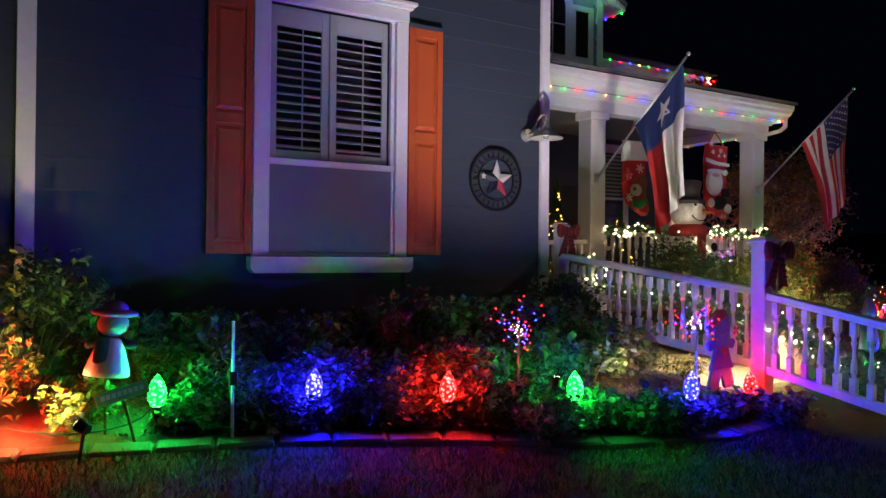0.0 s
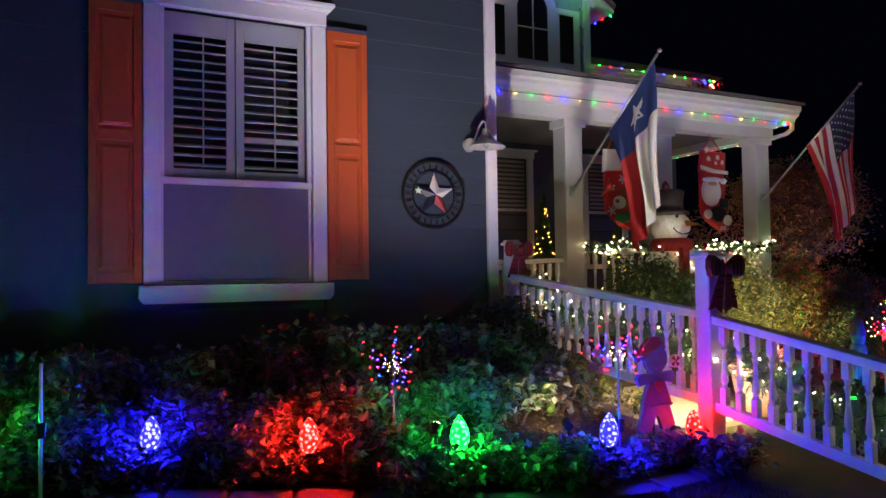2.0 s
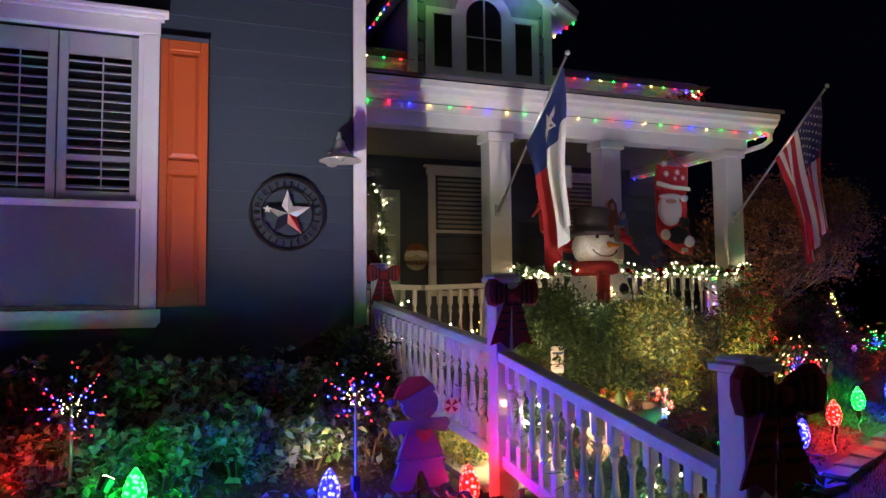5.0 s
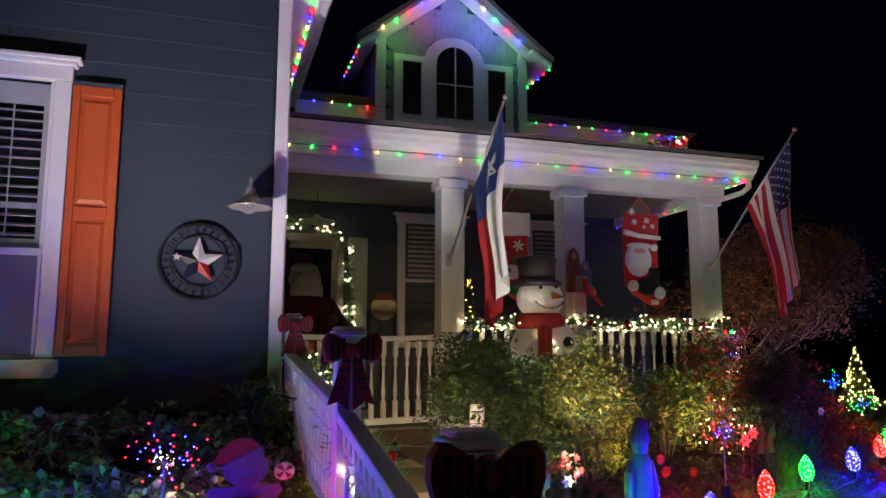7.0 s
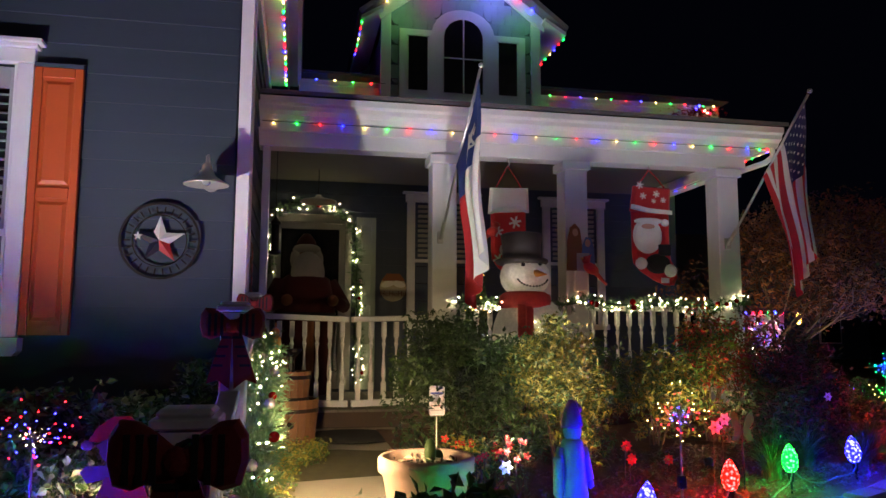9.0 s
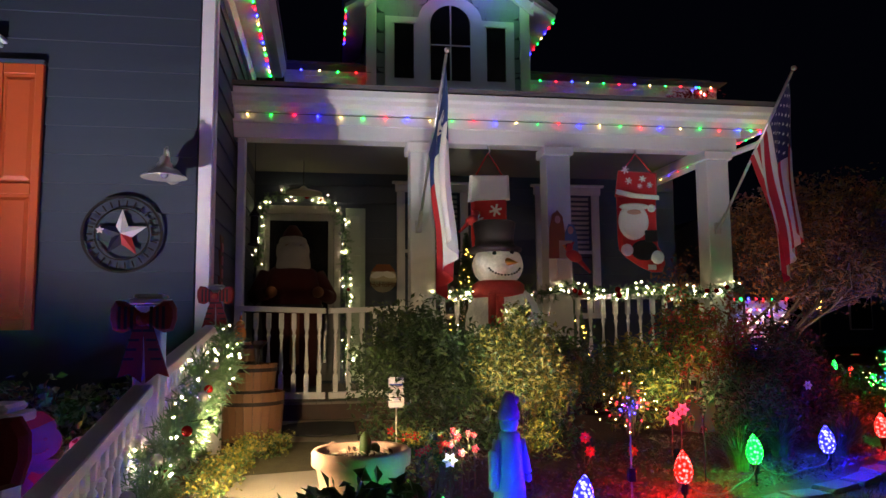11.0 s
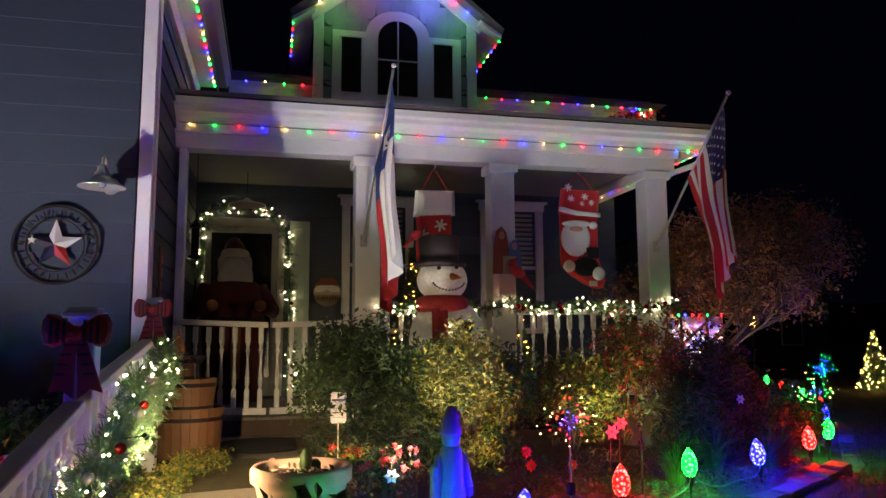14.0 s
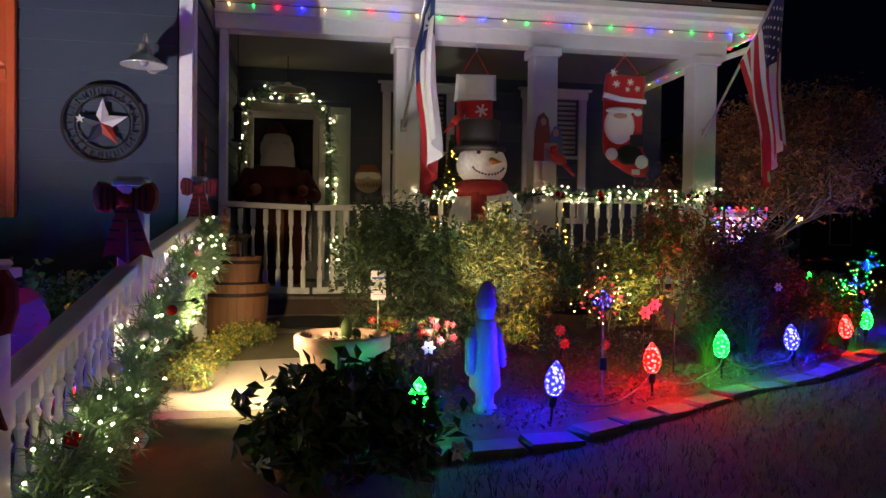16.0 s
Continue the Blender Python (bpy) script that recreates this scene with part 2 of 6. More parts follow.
M["orn_silver"] = mat("silver_ball", (0.7, 0.7, 0.72), 0.2, metal=0.7, vary=0.05)
M["skyline"] = mat("far_dark_woods", (0.006, 0.007, 0.008), 0.95, vary=0.4)
M["b_red"] = lamp_mat("red_bulb_shell", (1.0, 0.004, 0.0015), 34.0, 44)
M["b_green"] = lamp_mat("green_bulb_shell", (0.0015, 1.0, 0.04), 22.0, 44)
M["b_blue"] = lamp_mat("blue_bulb_shell", (0.007, 0.006, 1.0), 56.0, 44)
M["l_red"] = lamp_mat("red_diode", (1.0, 0.0030, 0.006), 60)
M["l_green"] = lamp_mat("green_diode", (0.003, 1.0, 0.04), 44)
M["l_blue"] = lamp_mat("blue_diode", (0.006, 0.008, 1.0), 100)
M["l_yellow"] = lamp_mat("warm_yellow_diode", (1.0, 0.62, 0.14), 30)
M["l_white"] = lamp_mat("warm_white_diode", (1.0, 0.82, 0.42), 85)
M["l_gold"] = lamp_mat("golden_diode", (1.0, 0.45, 0.07), 16)
M["flood_lens"] = lamp_mat("flood_lens", (1.0, 0.88, 0.6), 12)

# ---------------- building helpers ----------------


def thing(name, at=(0, 0, 0), label="", category="", group="", kind="", turn=0):
    o = new(name)
    o.empty_display_size = 0.05
    o.matrix_world = pose(*at, 0, 0, turn)
    return tagged(o, label, category, group, kind)


def mesh_of(name, bm, material, smooth=False):
    me = bpy.data.meshes.new(name)
    bm.to_mesh(me)
    bm.free()
    for m in (material if isinstance(material, (list, tuple)) else [material]):
        me.materials.append(m)
    if smooth:
        for p in me.polygons:
            p.use_smooth = True
    return me


def part(name, bm, material, parent=None, label="", smooth=False, kind=""):
    o = new(name, mesh_of(name, bm, material, smooth))
    if parent is not None:
        o.parent = parent
    return tagged(o, label, kind=kind)


def share(name, me, parent, m, label=""):
    o = new(name, me)
    o.parent = parent
    o.matrix_basis = m
    return tagged(o, label)


def solo(name, bm, material, label, category, kind="", group="", smooth=False):
    return tagged(part(name, bm, material, None, smooth=smooth), label, category, group, kind)


def B():
    return bmesh.new()


def box(bm, x0, x1, y0, y1, z0, z1, bev=0.0, mi=0):
    r = bmesh.ops.create_cube(bm, size=1.0)
    vs = r["verts"]
    for v in vs:
        v.co = Vector((x0 + (v.co.x + 0.5) * (x1 - x0), y0 + (v.co.y + 0.5) * (y1 - y0), z0 + (v.co.z + 0.5) * (z1 - z0)))
    fs = list({f for v in vs for f in v.link_faces})
    for f in fs:
        f.material_index = mi
    if bev:
        es = list({e for v in vs for e in v.link_edges})
        out = bmesh.ops.bevel(bm, geom=es, offset=bev, segments=1, affect="EDGES", profile=0.5)
        for f in out["faces"]:
            f.material_index = mi
    return bm


def tube(bm, p0, p1, r0, r1=None, n=10, mi=0, caps=True):
    p0, p1 = Vector(p0), Vector(p1)
    d = p1 - p0
    q = d.to_track_quat("Z", "Y").to_matrix().to_4x4()
    r = bmesh.ops.create_cone(bm, cap_ends=caps, segments=n, radius1=r0, radius2=r0 if r1 is None else r1, depth=d.length, matrix=Matrix.Translation((p0 + p1) / 2) @ q)
    for f in {f for v in r["verts"] for f in v.link_faces}:
        f.material_index = mi
    return bm


def ball(bm, at, r, sq=(1, 1, 1), n=2, mi=0):
    k = bmesh.ops.create_icosphere(bm, subdivisions=n, radius=1.0, matrix=Matrix.Translation(at) @ Matrix.Diagonal((r * sq[0], r * sq[1], r * sq[2], 1)))
    for f in {f for v in k["verts"] for f in v.link_faces}:
        f.material_index = mi
    return bm


def lathe(bm, rows, n=14, at=(0, 0, 0), mi=0, wob=0.0):
    """A turned form: rows of (radius, height)."""
    rings = []
    for r, z in rows:
        rings.append([bm.verts.new((at[0] + r * math.cos(2 * math.pi * i / n) * (1 + wob * math.sin(5 * i)), at[1] + r * math.sin(2 * math.pi * i / n), at[2] + z)) for i in range(n)])
    for a, b in zip(rings, rings[1:]):
        for i in range(n):
            f = bm.faces.new((a[i], a[(i + 1) % n], b[(i + 1) % n], b[i]))
            f.material_index = mi
    for ring, flip in ((rings[0], True), (rings[-1], False)):
        f = bm.faces.new(ring[::-1] if flip else ring)
        f.material_index = mi
    return bm


def slab(bm, pts, t, m=None, mi=0):
    """A flat outline (x, z) given thickness t in y; m places it."""
    m = m or Matrix()
    a = [bm.verts.new(m @ Vector((x, 0, z))) for x, z in pts]
    b = [bm.verts.new(m @ Vector((x, t, z))) for x, z in pts]
    fs = [bm.faces.new(a), bm.faces.new(b[::-1])]
    n = len(pts)
    for i in range(n):
        fs.append(bm.faces.new((a[i], b[i], b[(i + 1) % n], a[(i + 1) % n])))
    for f in fs:
        f.material_index = mi
    return bm


def oval(cx, cz, rx, rz, n=20, turn=0):
    c, s = math.cos(radians(turn)), math.sin(radians(turn))
    out = []
    for i in range(n):
        u, v = rx * math.cos(2 * math.pi * i / n), rz * math.sin(2 * math.pi * i / n)
        out.append((cx + u * c - v * s, cz + u * s + v * c))
    return out


def wire(name, pts, r, material, parent=None, kind=""):
    cu = bpy.data.curves.new(name, "CURVE")
    cu.dimensions, cu.bevel_depth, cu.bevel_resolution = "3D", r, 1
    sp = cu.splines.new("POLY")
    sp.points.add(len(pts) - 1)
    for p, q in zip(sp.points, pts):
        p.co = (*q, 1)
    tmp = bpy.data.objects.new(name, cu)
    me = bpy.data.meshes.new_from_object(tmp)
    bpy.data.objects.remove(tmp)
    me.materials.clear()
    me.materials.append(material)
    o = new(name, me)
    if parent is not None:
        o.parent = parent
    return tagged(o, kind=kind)


def leaf_mesh(name, rng, centres, size, aspect, material, mats=None, droop=0.3, curl=0.35):
    """Many small folded leaves about the given centres, with their own turns."""
    n = len(centres)
    P = np.asarray(centres, float)
    s = size * rng.uniform(0.6, 1.25, n)
    yaw, pit, rol = rng.uniform(0, 2 * math.pi, n), rng.normal(droop, 0.55, n), rng.normal(0, 0.6, n)
    d = np.stack([np.cos(yaw) * np.cos(pit), np.sin(yaw) * np.cos(pit), -np.sin(pit)], 1)
    side = np.stack([-np.sin(yaw), np.cos(yaw), np.zeros(n)], 1)
    up = np.cross(d, side)
    side = side * np.cos(rol)[:, None] + up * np.sin(rol)[:, None]
    up = np.cross(d, side)
    S = s[:, None]
    V = np.stack([P - d * S * 0.5, P + side * S * aspect * 0.5 + up * S * curl * 0.3 - d * S * 0.05, P + d * S * 0.5 - up * S * 0.05, P - side * S * aspect * 0.5 + up * S * curl * 0.3 - d * S * 0.05], 1).reshape(-1, 3)
    i = np.arange(n) * 4
    F = np.concatenate([np.stack([i, i + 1, i + 2], 1), np.stack([i, i + 2, i + 3], 1)], 0)
    me = bpy.data.meshes.new(name)
    me.from_pydata(V.tolist(), [], F.tolist())
    for m in [material] + list(mats or []):
        me.materials.append(m)
    if mats:
        k = rng.integers(0, len(mats) + 1, n)
        me.polygons.foreach_set("material_index", np.concatenate([k, k]).astype(np.int32))
    return me


def clumps(rng, centre, radii, lumps, per, lump_r, hollow=0.45):
    """Leaf places gathered in clumps over an uneven crown."""
    out = []
    for _ in range(lumps):
        v = rng.normal(0, 1, 3)
        v /= np.linalg.norm(v)
        v[2] = abs(v[2]) if rng.random() < 0.72 else v[2]
        k = rng.uniform(hollow, 1.0) ** 0.6 * rng.uniform(0.8, 1.1)
        c = np.array(centre) + v * np.array(radii) * k
        out.append(c + np.clip(rng.normal(0, 1, (per, 3)), -1.7, 1.7) * lump_r * rng.uniform(0.6, 1.3))
    return np.concatenate(out)


def ground_z(x, y):
    """Height of the yard: the lawn rises to the bed, and the bed to the house."""
    if y < 3.0:
        return 0.40 - 0.07 * (3.0 - max(y, -4.0)) * (1 if x < 9 else 0.6)
    if x > 9.5:
        return 0.40
    return 0.40 + min(0.18, 0.07 * (y - 3.0))

# ---------------- ground ----------------


def sheet(name, xs, ys, zf, material, label, category):
    me = bpy.data.meshes.new(name)
    V = [(x, y, zf(x, y)) for y in ys for x in xs]
    n = len(xs)
    F = [(j * n + i, j * n + i + 1, (j + 1) * n + i + 1, (j + 1) * n + i) for j in range(len(ys) - 1) for i in range(n - 1)]
    me.from_pydata(V, [], F)
    me.materials.append(material)
    for p in me.polygons:
        p.use_smooth = True
    return tagged(new(name, me), label, category, kind="structure")


def lawn_z(x, y):
    return ground_z(x, y) + 0.02 * noise.noise((x * 0.9, y * 0.9, 0))


sheet("ground", [-60, -30, -15, -8] + [-5 + 0.3 * i for i in range(70)] + [17, 20, 30, 50, 90], [-60, -20, -8] + [-4 + 0.3 * i for i in range(64)] + [18, 25, 40, 80, 140], lawn_z, M["lawn"], "dormant brown-green lawn at night around the house", "lawn")

LEFT_EDGE = [(-4.0, 4.75), (-1.5, 4.55), (-0.1, 4.22), (0.7, 4.05), (1.52, 3.86), (2.25, 3.56), (2.91, 3.20), (3.70, 3.02), (4.45, 3.12)]
RIGHT_EDGE = [(5.62, 3.05), (6.0, 3.12), (6.6, 3.25), (7.32, 3.62), (7.95, 3.95), (8.62, 4.22), (9.44, 4.72), (10.1, 5.28), (11.15, 6.55), (12.0, 7.55), (13.2, 9.6), (14.8, 12.4)]


def along(curve, step):
    """Evenly spaced places and headings on a bent line."""
    out, left = [], 0.0
    for a, b in zip(curve, curve[1:]):
        a, b = Vector(a), Vector(b)
        d = b - a
        s = left
        while s < d.length:
            out.append((a + d * (s / d.length), math.degrees(math.atan2(d.y, d.x))))
            s += step
        left = s - d.length
    return out


def bed(name, curve, back, label):
    bm = B()
    rows = []
    for p, _ in along(curve, 0.25):
        q = back(p)
        rows.append([bm.verts.new((p.x + (q[0] - p.x) * k / 8, p.y + (q[1] - p.y) * k / 8, ground_z(p.x, p.y + (q[1] - p.y) * k / 8) + 0.045 + 0.035 * noise.noise((p.x * 3, p.y * 3 + k, 0)) - (0.05 if k == 0 else 0))) for k in range(9)])
    for a, b in zip(rows, rows[1:]):
        for k in range(8):
            bm.faces.new((a[k], b[k], b[k + 1], a[k + 1]))
    return tagged(part(name, bm, M["mulch"], smooth=True), label, "flower bed", kind="structure")


bed("flower_bed_west", LEFT_EDGE, lambda p: (p.x, 5.63), "bark-mulched flower bed below the blue wall")
bed("flower_bed_east", RIGHT_EDGE, lambda p: (p.x, 6.75) if p.x < 9.2 else (p.x - 1.6, p.y + 1.5), "bark-mulched flower bed in front of the porch")

# path: an upper ramp beside the handrail and a lower walk with the door mat
bm = B()
for (x0, x1, y0, y1, za, zb) in ((4.62, 5.85, 3.72, 7.5, 0.49, 0.64), (4.62, 5.62, 0.4, 3.72, 0.22, 0.42)):
    v = [bm.verts.new(p) for p in ((x0, y0, za), (x1, y0, za), (x1, y1, zb), (x0, y1, zb), (x0, y0, za - 0.35), (x1, y0, za - 0.35), (x1, y1, zb - 0.35), (x0, y1, zb - 0.35))]
    for q in ((0, 1, 2, 3), (4, 7, 6, 5), (0, 4, 5, 1), (1, 5, 6, 2), (2, 6, 7, 3), (3, 7, 4, 0)):
        bm.faces.new([v[i] for i in q])
box(bm, 5.85, 7.0, 5.75, 7.4, 0.3, 0.60)
tagged(part("path", bm, M["concrete"]), "sand-coloured concrete front path rising to the porch", "path", kind="structure")

# edging stones
edging = thing("edging", label="row of grey-brown edging stones round the flower beds", category="garden edging", kind="structure")
stones = []
for k in range(3):
    bm = box(B(), -0.145, 0.145, -0.085, 0.075, -0.12, 0.062 + 0.004 * k, 0.014)
    for v in bm.verts:
        v.co += Vector((random.uniform(-0.006, 0.006), random.uniform(-0.008, 0.008), random.uniform(-0.006, 0.006)))
    stones.append(mesh_of("stone", bm, M["stone"]))
for curve in (LEFT_EDGE, RIGHT_EDGE):
    for i, (p, a) in enumerate(along(curve, 0.305)):
        share("stone", stones[i % 3], edging, pose(p.x, p.y - 0.03, ground_z(p.x, p.y) - 0.038 + random.uniform(-0.006, 0.006), 4 + random.uniform(-2, 2), random.uniform(-1.2, 1.2), a + random.uniform(-3, 3)))

# ---------------- house: the gabled block with the window ----------------
WALL_Y, CORNER = 5.665, 4.505
WIN = (1.62, 2.95, 1.33, 3.60)
bm = B()
for x0, x1, z0, z1 in ((-5, WIN[0] + 0.1, 0.2, 5.6), (WIN[1] - 0.1, CORNER - 0.02, 0.2, 5.6), (WIN[0] + 0.1, WIN[1] - 0.1, 0.2, WIN[2] + 0.1), (WIN[0] + 0.1, WIN[1] - 0.1, WIN[3] - 0.1, 5.6)):
    box(bm, x0, x1, WALL_Y + 0.022, WALL_Y + 0.2, z0, z1)
wall_south = tagged(part("wall_south", bm, M["siding"]), "slate-blue lap siding wall of the house", "wall", kind="structure")
bm = box(B(), CORNER - 0.2, CORNER - 0.024, WALL_Y + 0.2, 9.1, 0.3, 5.6)
wall_return = tagged(part("wall_return", bm, M["siding"]), "slate-blue lap siding wall beside the porch", "wall", kind="structure")
bm = box(B(), -5.2, -5, WALL_Y + 0.2, 9.1, 0.2, 5.6)
box(bm, -5.2, CORNER, 9.1, 9.3, 0.2, 5.6)
box(bm, -5, CORNER - 0.2, WALL_Y + 0.2, 9.1, 0.2, 0.3)
tagged(part("wall_hidden", bm, M["dark"]), "closed dark inner walls of the house", "wall", kind="structure")

# corner boards and the upright trim further along
bm = box(B(), CORNER - 0.098, CORNER, WALL_Y - 0.022, WALL_Y + 0.018, 0.42, 5.6, 0.004)
box(bm, CORNER - 0.020, CORNER + 0.012, WALL_Y + 0.0185, WALL_Y + 0.12, 0.42, 5.6, 0.004)
tagged(part("trim_corner", bm, M["white"]), "white painted corner board of the house", "trim", kind="structure")
bm = box(B(), 0.045, 0.16, WALL_Y - 0.022, WALL_Y + 0.018, 0.42, 5.6, 0.004)
tagged(part("trim_upright", bm, M["white"]), "white upright trim board on the wall", "trim", kind="structure")

# eaves of the block, running back to the main roof
bm = box(B(), CORNER + 0.02, 4.72, 5.15, 8.62, 4.40, 4.44)
box(bm, 4.72, 4.74, 5.15, 8.60, 4.36, 4.56)
slab(bm, [(0, 4.40), (0.09, 4.40), (0.13, 4.50), (0.13, 4.56), (0, 4.56)], 3.45, Matrix.Translation((4.74, 5.15, 0)))
box(bm, 4.49, 4.53, 5.79, 8.6, 4.22, 4.395)
tagged(part("eave_block", bm, M["white"]), "white soffit and gutter under the eave of the block", "eave", kind="structure")
bm = B()
slab(bm, [(-5.4, 6.9), (-0.4, 7.6), (4.88, 4.57), (4.88, 4.64), (-0.4, 7.70), (-5.4, 7.0)], 5.5, Matrix.Translation((0, 5.1, 0)))
slab(bm, [(-5, 5.6), (4.4, 5.6), (3.0, 5.69), (-0.4, 7.55), (-5, 6.9)], 0.15, Matrix.Translation((0, 5.66, 0)))
tagged(part("roof_block", bm, M["roof"]), "dark shingled gable roof of the block", "roof", kind="structure")

# window of the block
win = thing("window_1", (0, 0.045, 0), "white double-hung window with a grey screen below and plantation blinds above", "window", kind="structure")
bm = box(B(), WIN[0], WIN[0] + 0.112, 5.575, 5.64, 1.455, 3.45, 0.005)
box(bm, WIN[1] - 0.112, WIN[1], 5.575, 5.64, 1.455, 3.45, 0.005)
box(bm, WIN[0] - 0.005, WIN[1] + 0.005, 5.57, 5.64, 3.452, 3.56, 0.005)
part("window_frame", bm, M["white"], win)
bm = box(B(), WIN[0] - 0.03, WIN[1] + 0.03, 5.54, 5.64, 3.562, 3.59, 0.004)
box(bm, WIN[0] - 0.06, WIN[1] + 0.06, 5.515, 5.64, 3.592, 3.625, 0.006)
part("window_head", bm, M["white"], win, "white moulded head cap")
bm = B()
slab(bm, [(WIN[0] - 0.03, 1.452), (WIN[0] - 0.03, 1.36), (WIN[0] + 0.0, 1.325), (WIN[1], 1.325), (WIN[1] + 0.03, 1.36), (WIN[1] + 0.03, 1.452)], 0.125, Matrix.Translation((0, 5.515, 0)))
part("window_sill", bm, M["white"], win)
X0, X1 = WIN[0] + 0.113, WIN[1] - 0.113
bm = box(B(), X0, X1, 5.60, 5.655, 2.175, 2.225, 0.004)
for x in (X0, X1 - 0.03):
    box(bm, x, x + 0.03, 5.62, 5.66, 2.226, 3.449)
    box(bm, x, x + 0.022, 5.60, 5.64, 1.456, 2.174)
box(bm, X0 + 0.022, X1 - 0.022, 5.60, 5.64, 1.456, 1.482)
part("sash", bm, M["white"], win)
part("screen", box(B(), X0 + 0.022, X1 - 0.022, 5.612, 5.618, 1.483, 2.174), M["screen"], win, "grey insect screen")
pane = part("pane", box(B(), X0 + 0.03, X1 - 0.03, 5.642, 5.646, 2.226, 3.449), M["glass"], win, "clear upper pane")
pane.visible_shadow = False
bm = B()
mid = (X0 + X1) / 2 - 0.01
for x0, x1 in ((X0 + 0.03, X0 + 0.10), (mid - 0.065, mid - 0.004), (mid + 0.004, mid + 0.065), (X1 - 0.08, X1 - 0.03)):
    box(bm, x0, x1, 5.69, 5.715, 2.10, 3.449, 0.003)
for z0, z1 in ((3.29, 3.449), (2.10, 2.30)):
    box(bm, X0 + 0.10, mid - 0.065, 5.69, 5.715, z0, z1)
    box(bm, mid + 0.065, X1 - 0.08, 5.69, 5.715, z0, z1)
box(bm, mid + 0.065, X1 - 0.08, 5.685, 5.72, 2.52, 2.56)
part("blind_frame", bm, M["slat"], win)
for x0, x1 in ((X0 + 0.102, mid - 0.067), (mid + 0.067, X1 - 0.082)):
    w = x1 - x0
    bm = box(B(), 0, w, -0.030, 0.030, -0.004, 0.004)
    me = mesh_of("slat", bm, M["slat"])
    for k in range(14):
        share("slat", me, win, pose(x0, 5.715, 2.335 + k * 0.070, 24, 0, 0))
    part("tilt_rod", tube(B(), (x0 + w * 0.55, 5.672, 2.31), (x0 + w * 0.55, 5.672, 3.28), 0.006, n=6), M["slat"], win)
# black sheet put in for the shade of the room
part("room_behind", box(B(), X0 - 0.05, X1 + 0.05, 5.95, 5.97, 1.3, 3.6), M["dark"], win, "black sheet in place of the unlit room behind the blinds")


def shutter(x0, x1):
    s = thing("window_shutter", (x0, 5.648, 1.47), "brick-red panelled wooden shutter beside the white window", "shutter", "window shutters")
    w, h = x1 - x0, 1.96
    part("board", box(B(), 0, w, -0.012, 0.018, 0, h, 0.003), M["red_shutter"], s)
    for z0, z1, nm in ((0, 0.075, "rail"), (h - 0.075, h, "rail"), (0.985, 1.065, "rail")):
        part(nm, box(B(), 0.056, w - 0.056, -0.030, -0.0125, z0, z1, 0.004), M["red_shutter"], s)
    for a in (0, w - 0.055):
        part("stile", box(B(), a, a + 0.055, -0.030, -0.0125, 0, h, 0.004), M["red_shutter"], s)
    for z0, z1 in ((0.10, 0.962), (1.09, h - 0.10)):
        bm = B()
        a = [bm.verts.new(p) for p in ((0.066, -0.0125, z0), (w - 0.066, -0.0125, z0), (w - 0.066, -0.0125, z1), (0.066, -0.0125, z1))]
        b = [bm.verts.new(p) for p in ((0.092, -0.027, z0 + 0.026), (w - 0.092, -0.027, z0 + 0.026), (w - 0.092, -0.027, z1 - 0.026), (0.092, -0.027, z1 - 0.026))]
        bm.faces.new(b)
        for i in range(4):
            bm.faces.new((a[i], a[(i + 1) % 4], b[(i + 1) % 4], b[i]))
        part("raised_panel", bm, M["red_shutter"], s)
    part("top_strip", box(B(), -0.004, w + 0.004, -0.034, 0.018, h + 0.001, h + 0.03), M["siding_navy"], s, "dark blue cap strip")
    return s


shutter(1.272, 1.612)
shutter(2.958, 3.290)

# ---------------- porch ----------------
WALK = Vector((5.41, -0.13, 1.50))
ASIDE = Vector((0.03, 0, 0))


def set_back(k, o):
    """Moves a thing of the porch or the upper roof back from the front walk, growing it in step."""
    o.matrix_basis = Matrix.Translation(WALK + (ASIDE if k > 1.03 else Vector())) @ Matrix.Scale(k, 4) @ Matrix.Translation(-WALK) @ o.matrix_basis
    return o


FRONT, UPPER = 1.0347, 1.024
PX0, PX1, PY0, PY1, FLOOR, BEAM = 4.455, 9.30, 6.70, 9.05, 0.82, 3.19
bm = box(B(), PX0, PX1, PY0, PY1, FLOOR - 0.16, FLOOR - 0.03)
floor = set_back(FRONT, tagged(part("floor", bm, M["timber"]), "grey-brown boarded porch floor", "floor", kind="structure"))
bm = box(B(), PX0, PX1 - 0.02, PY0 + 0.02, PY0 + 0.06, 0.3, FLOOR - 0.165)
box(bm, PX1 - 0.06, PX1 - 0.02, PY0 + 0.065, PY1, 0.3, FLOOR - 0.165)
set_back(FRONT, tagged(part("porch_skirt", bm, M["timber"]), "dark brown skirt boards under the porch", "skirting", kind="structure"))
bm = box(B(), PX0, 9.9, PY1, PY1 + 0.2, 0.3, 4.4)
wall_porch = tagged(part("wall_porch", bm, M["siding_navy"]), "dark navy siding wall behind the porch", "wall", kind="structure")
bm = box(B(), PX0 - 0.02, 9.36, 6.88, PY1 - 0.001, 3.30, 3.34)
box(bm, PX0, 9.3, PY1 - 0.06, PY1 - 0.002, 3.12, 3.298)
set_back(FRONT, tagged(part("ceiling", bm, M["ceiling"]), "olive-grey boarded porch ceiling", "ceiling", kind="structure"))
bm = box(B(), 4.48, 9.40, 6.68, 6.875, BEAM, 3.425, 0.004)
box(bm, 9.20, 9.40, 6.88, PY1 - 0.001, BEAM, 3.298, 0.004)
box(bm, 4.47, 9.44, 6.655, 6.679, BEAM + 0.135, 3.425, 0.003)
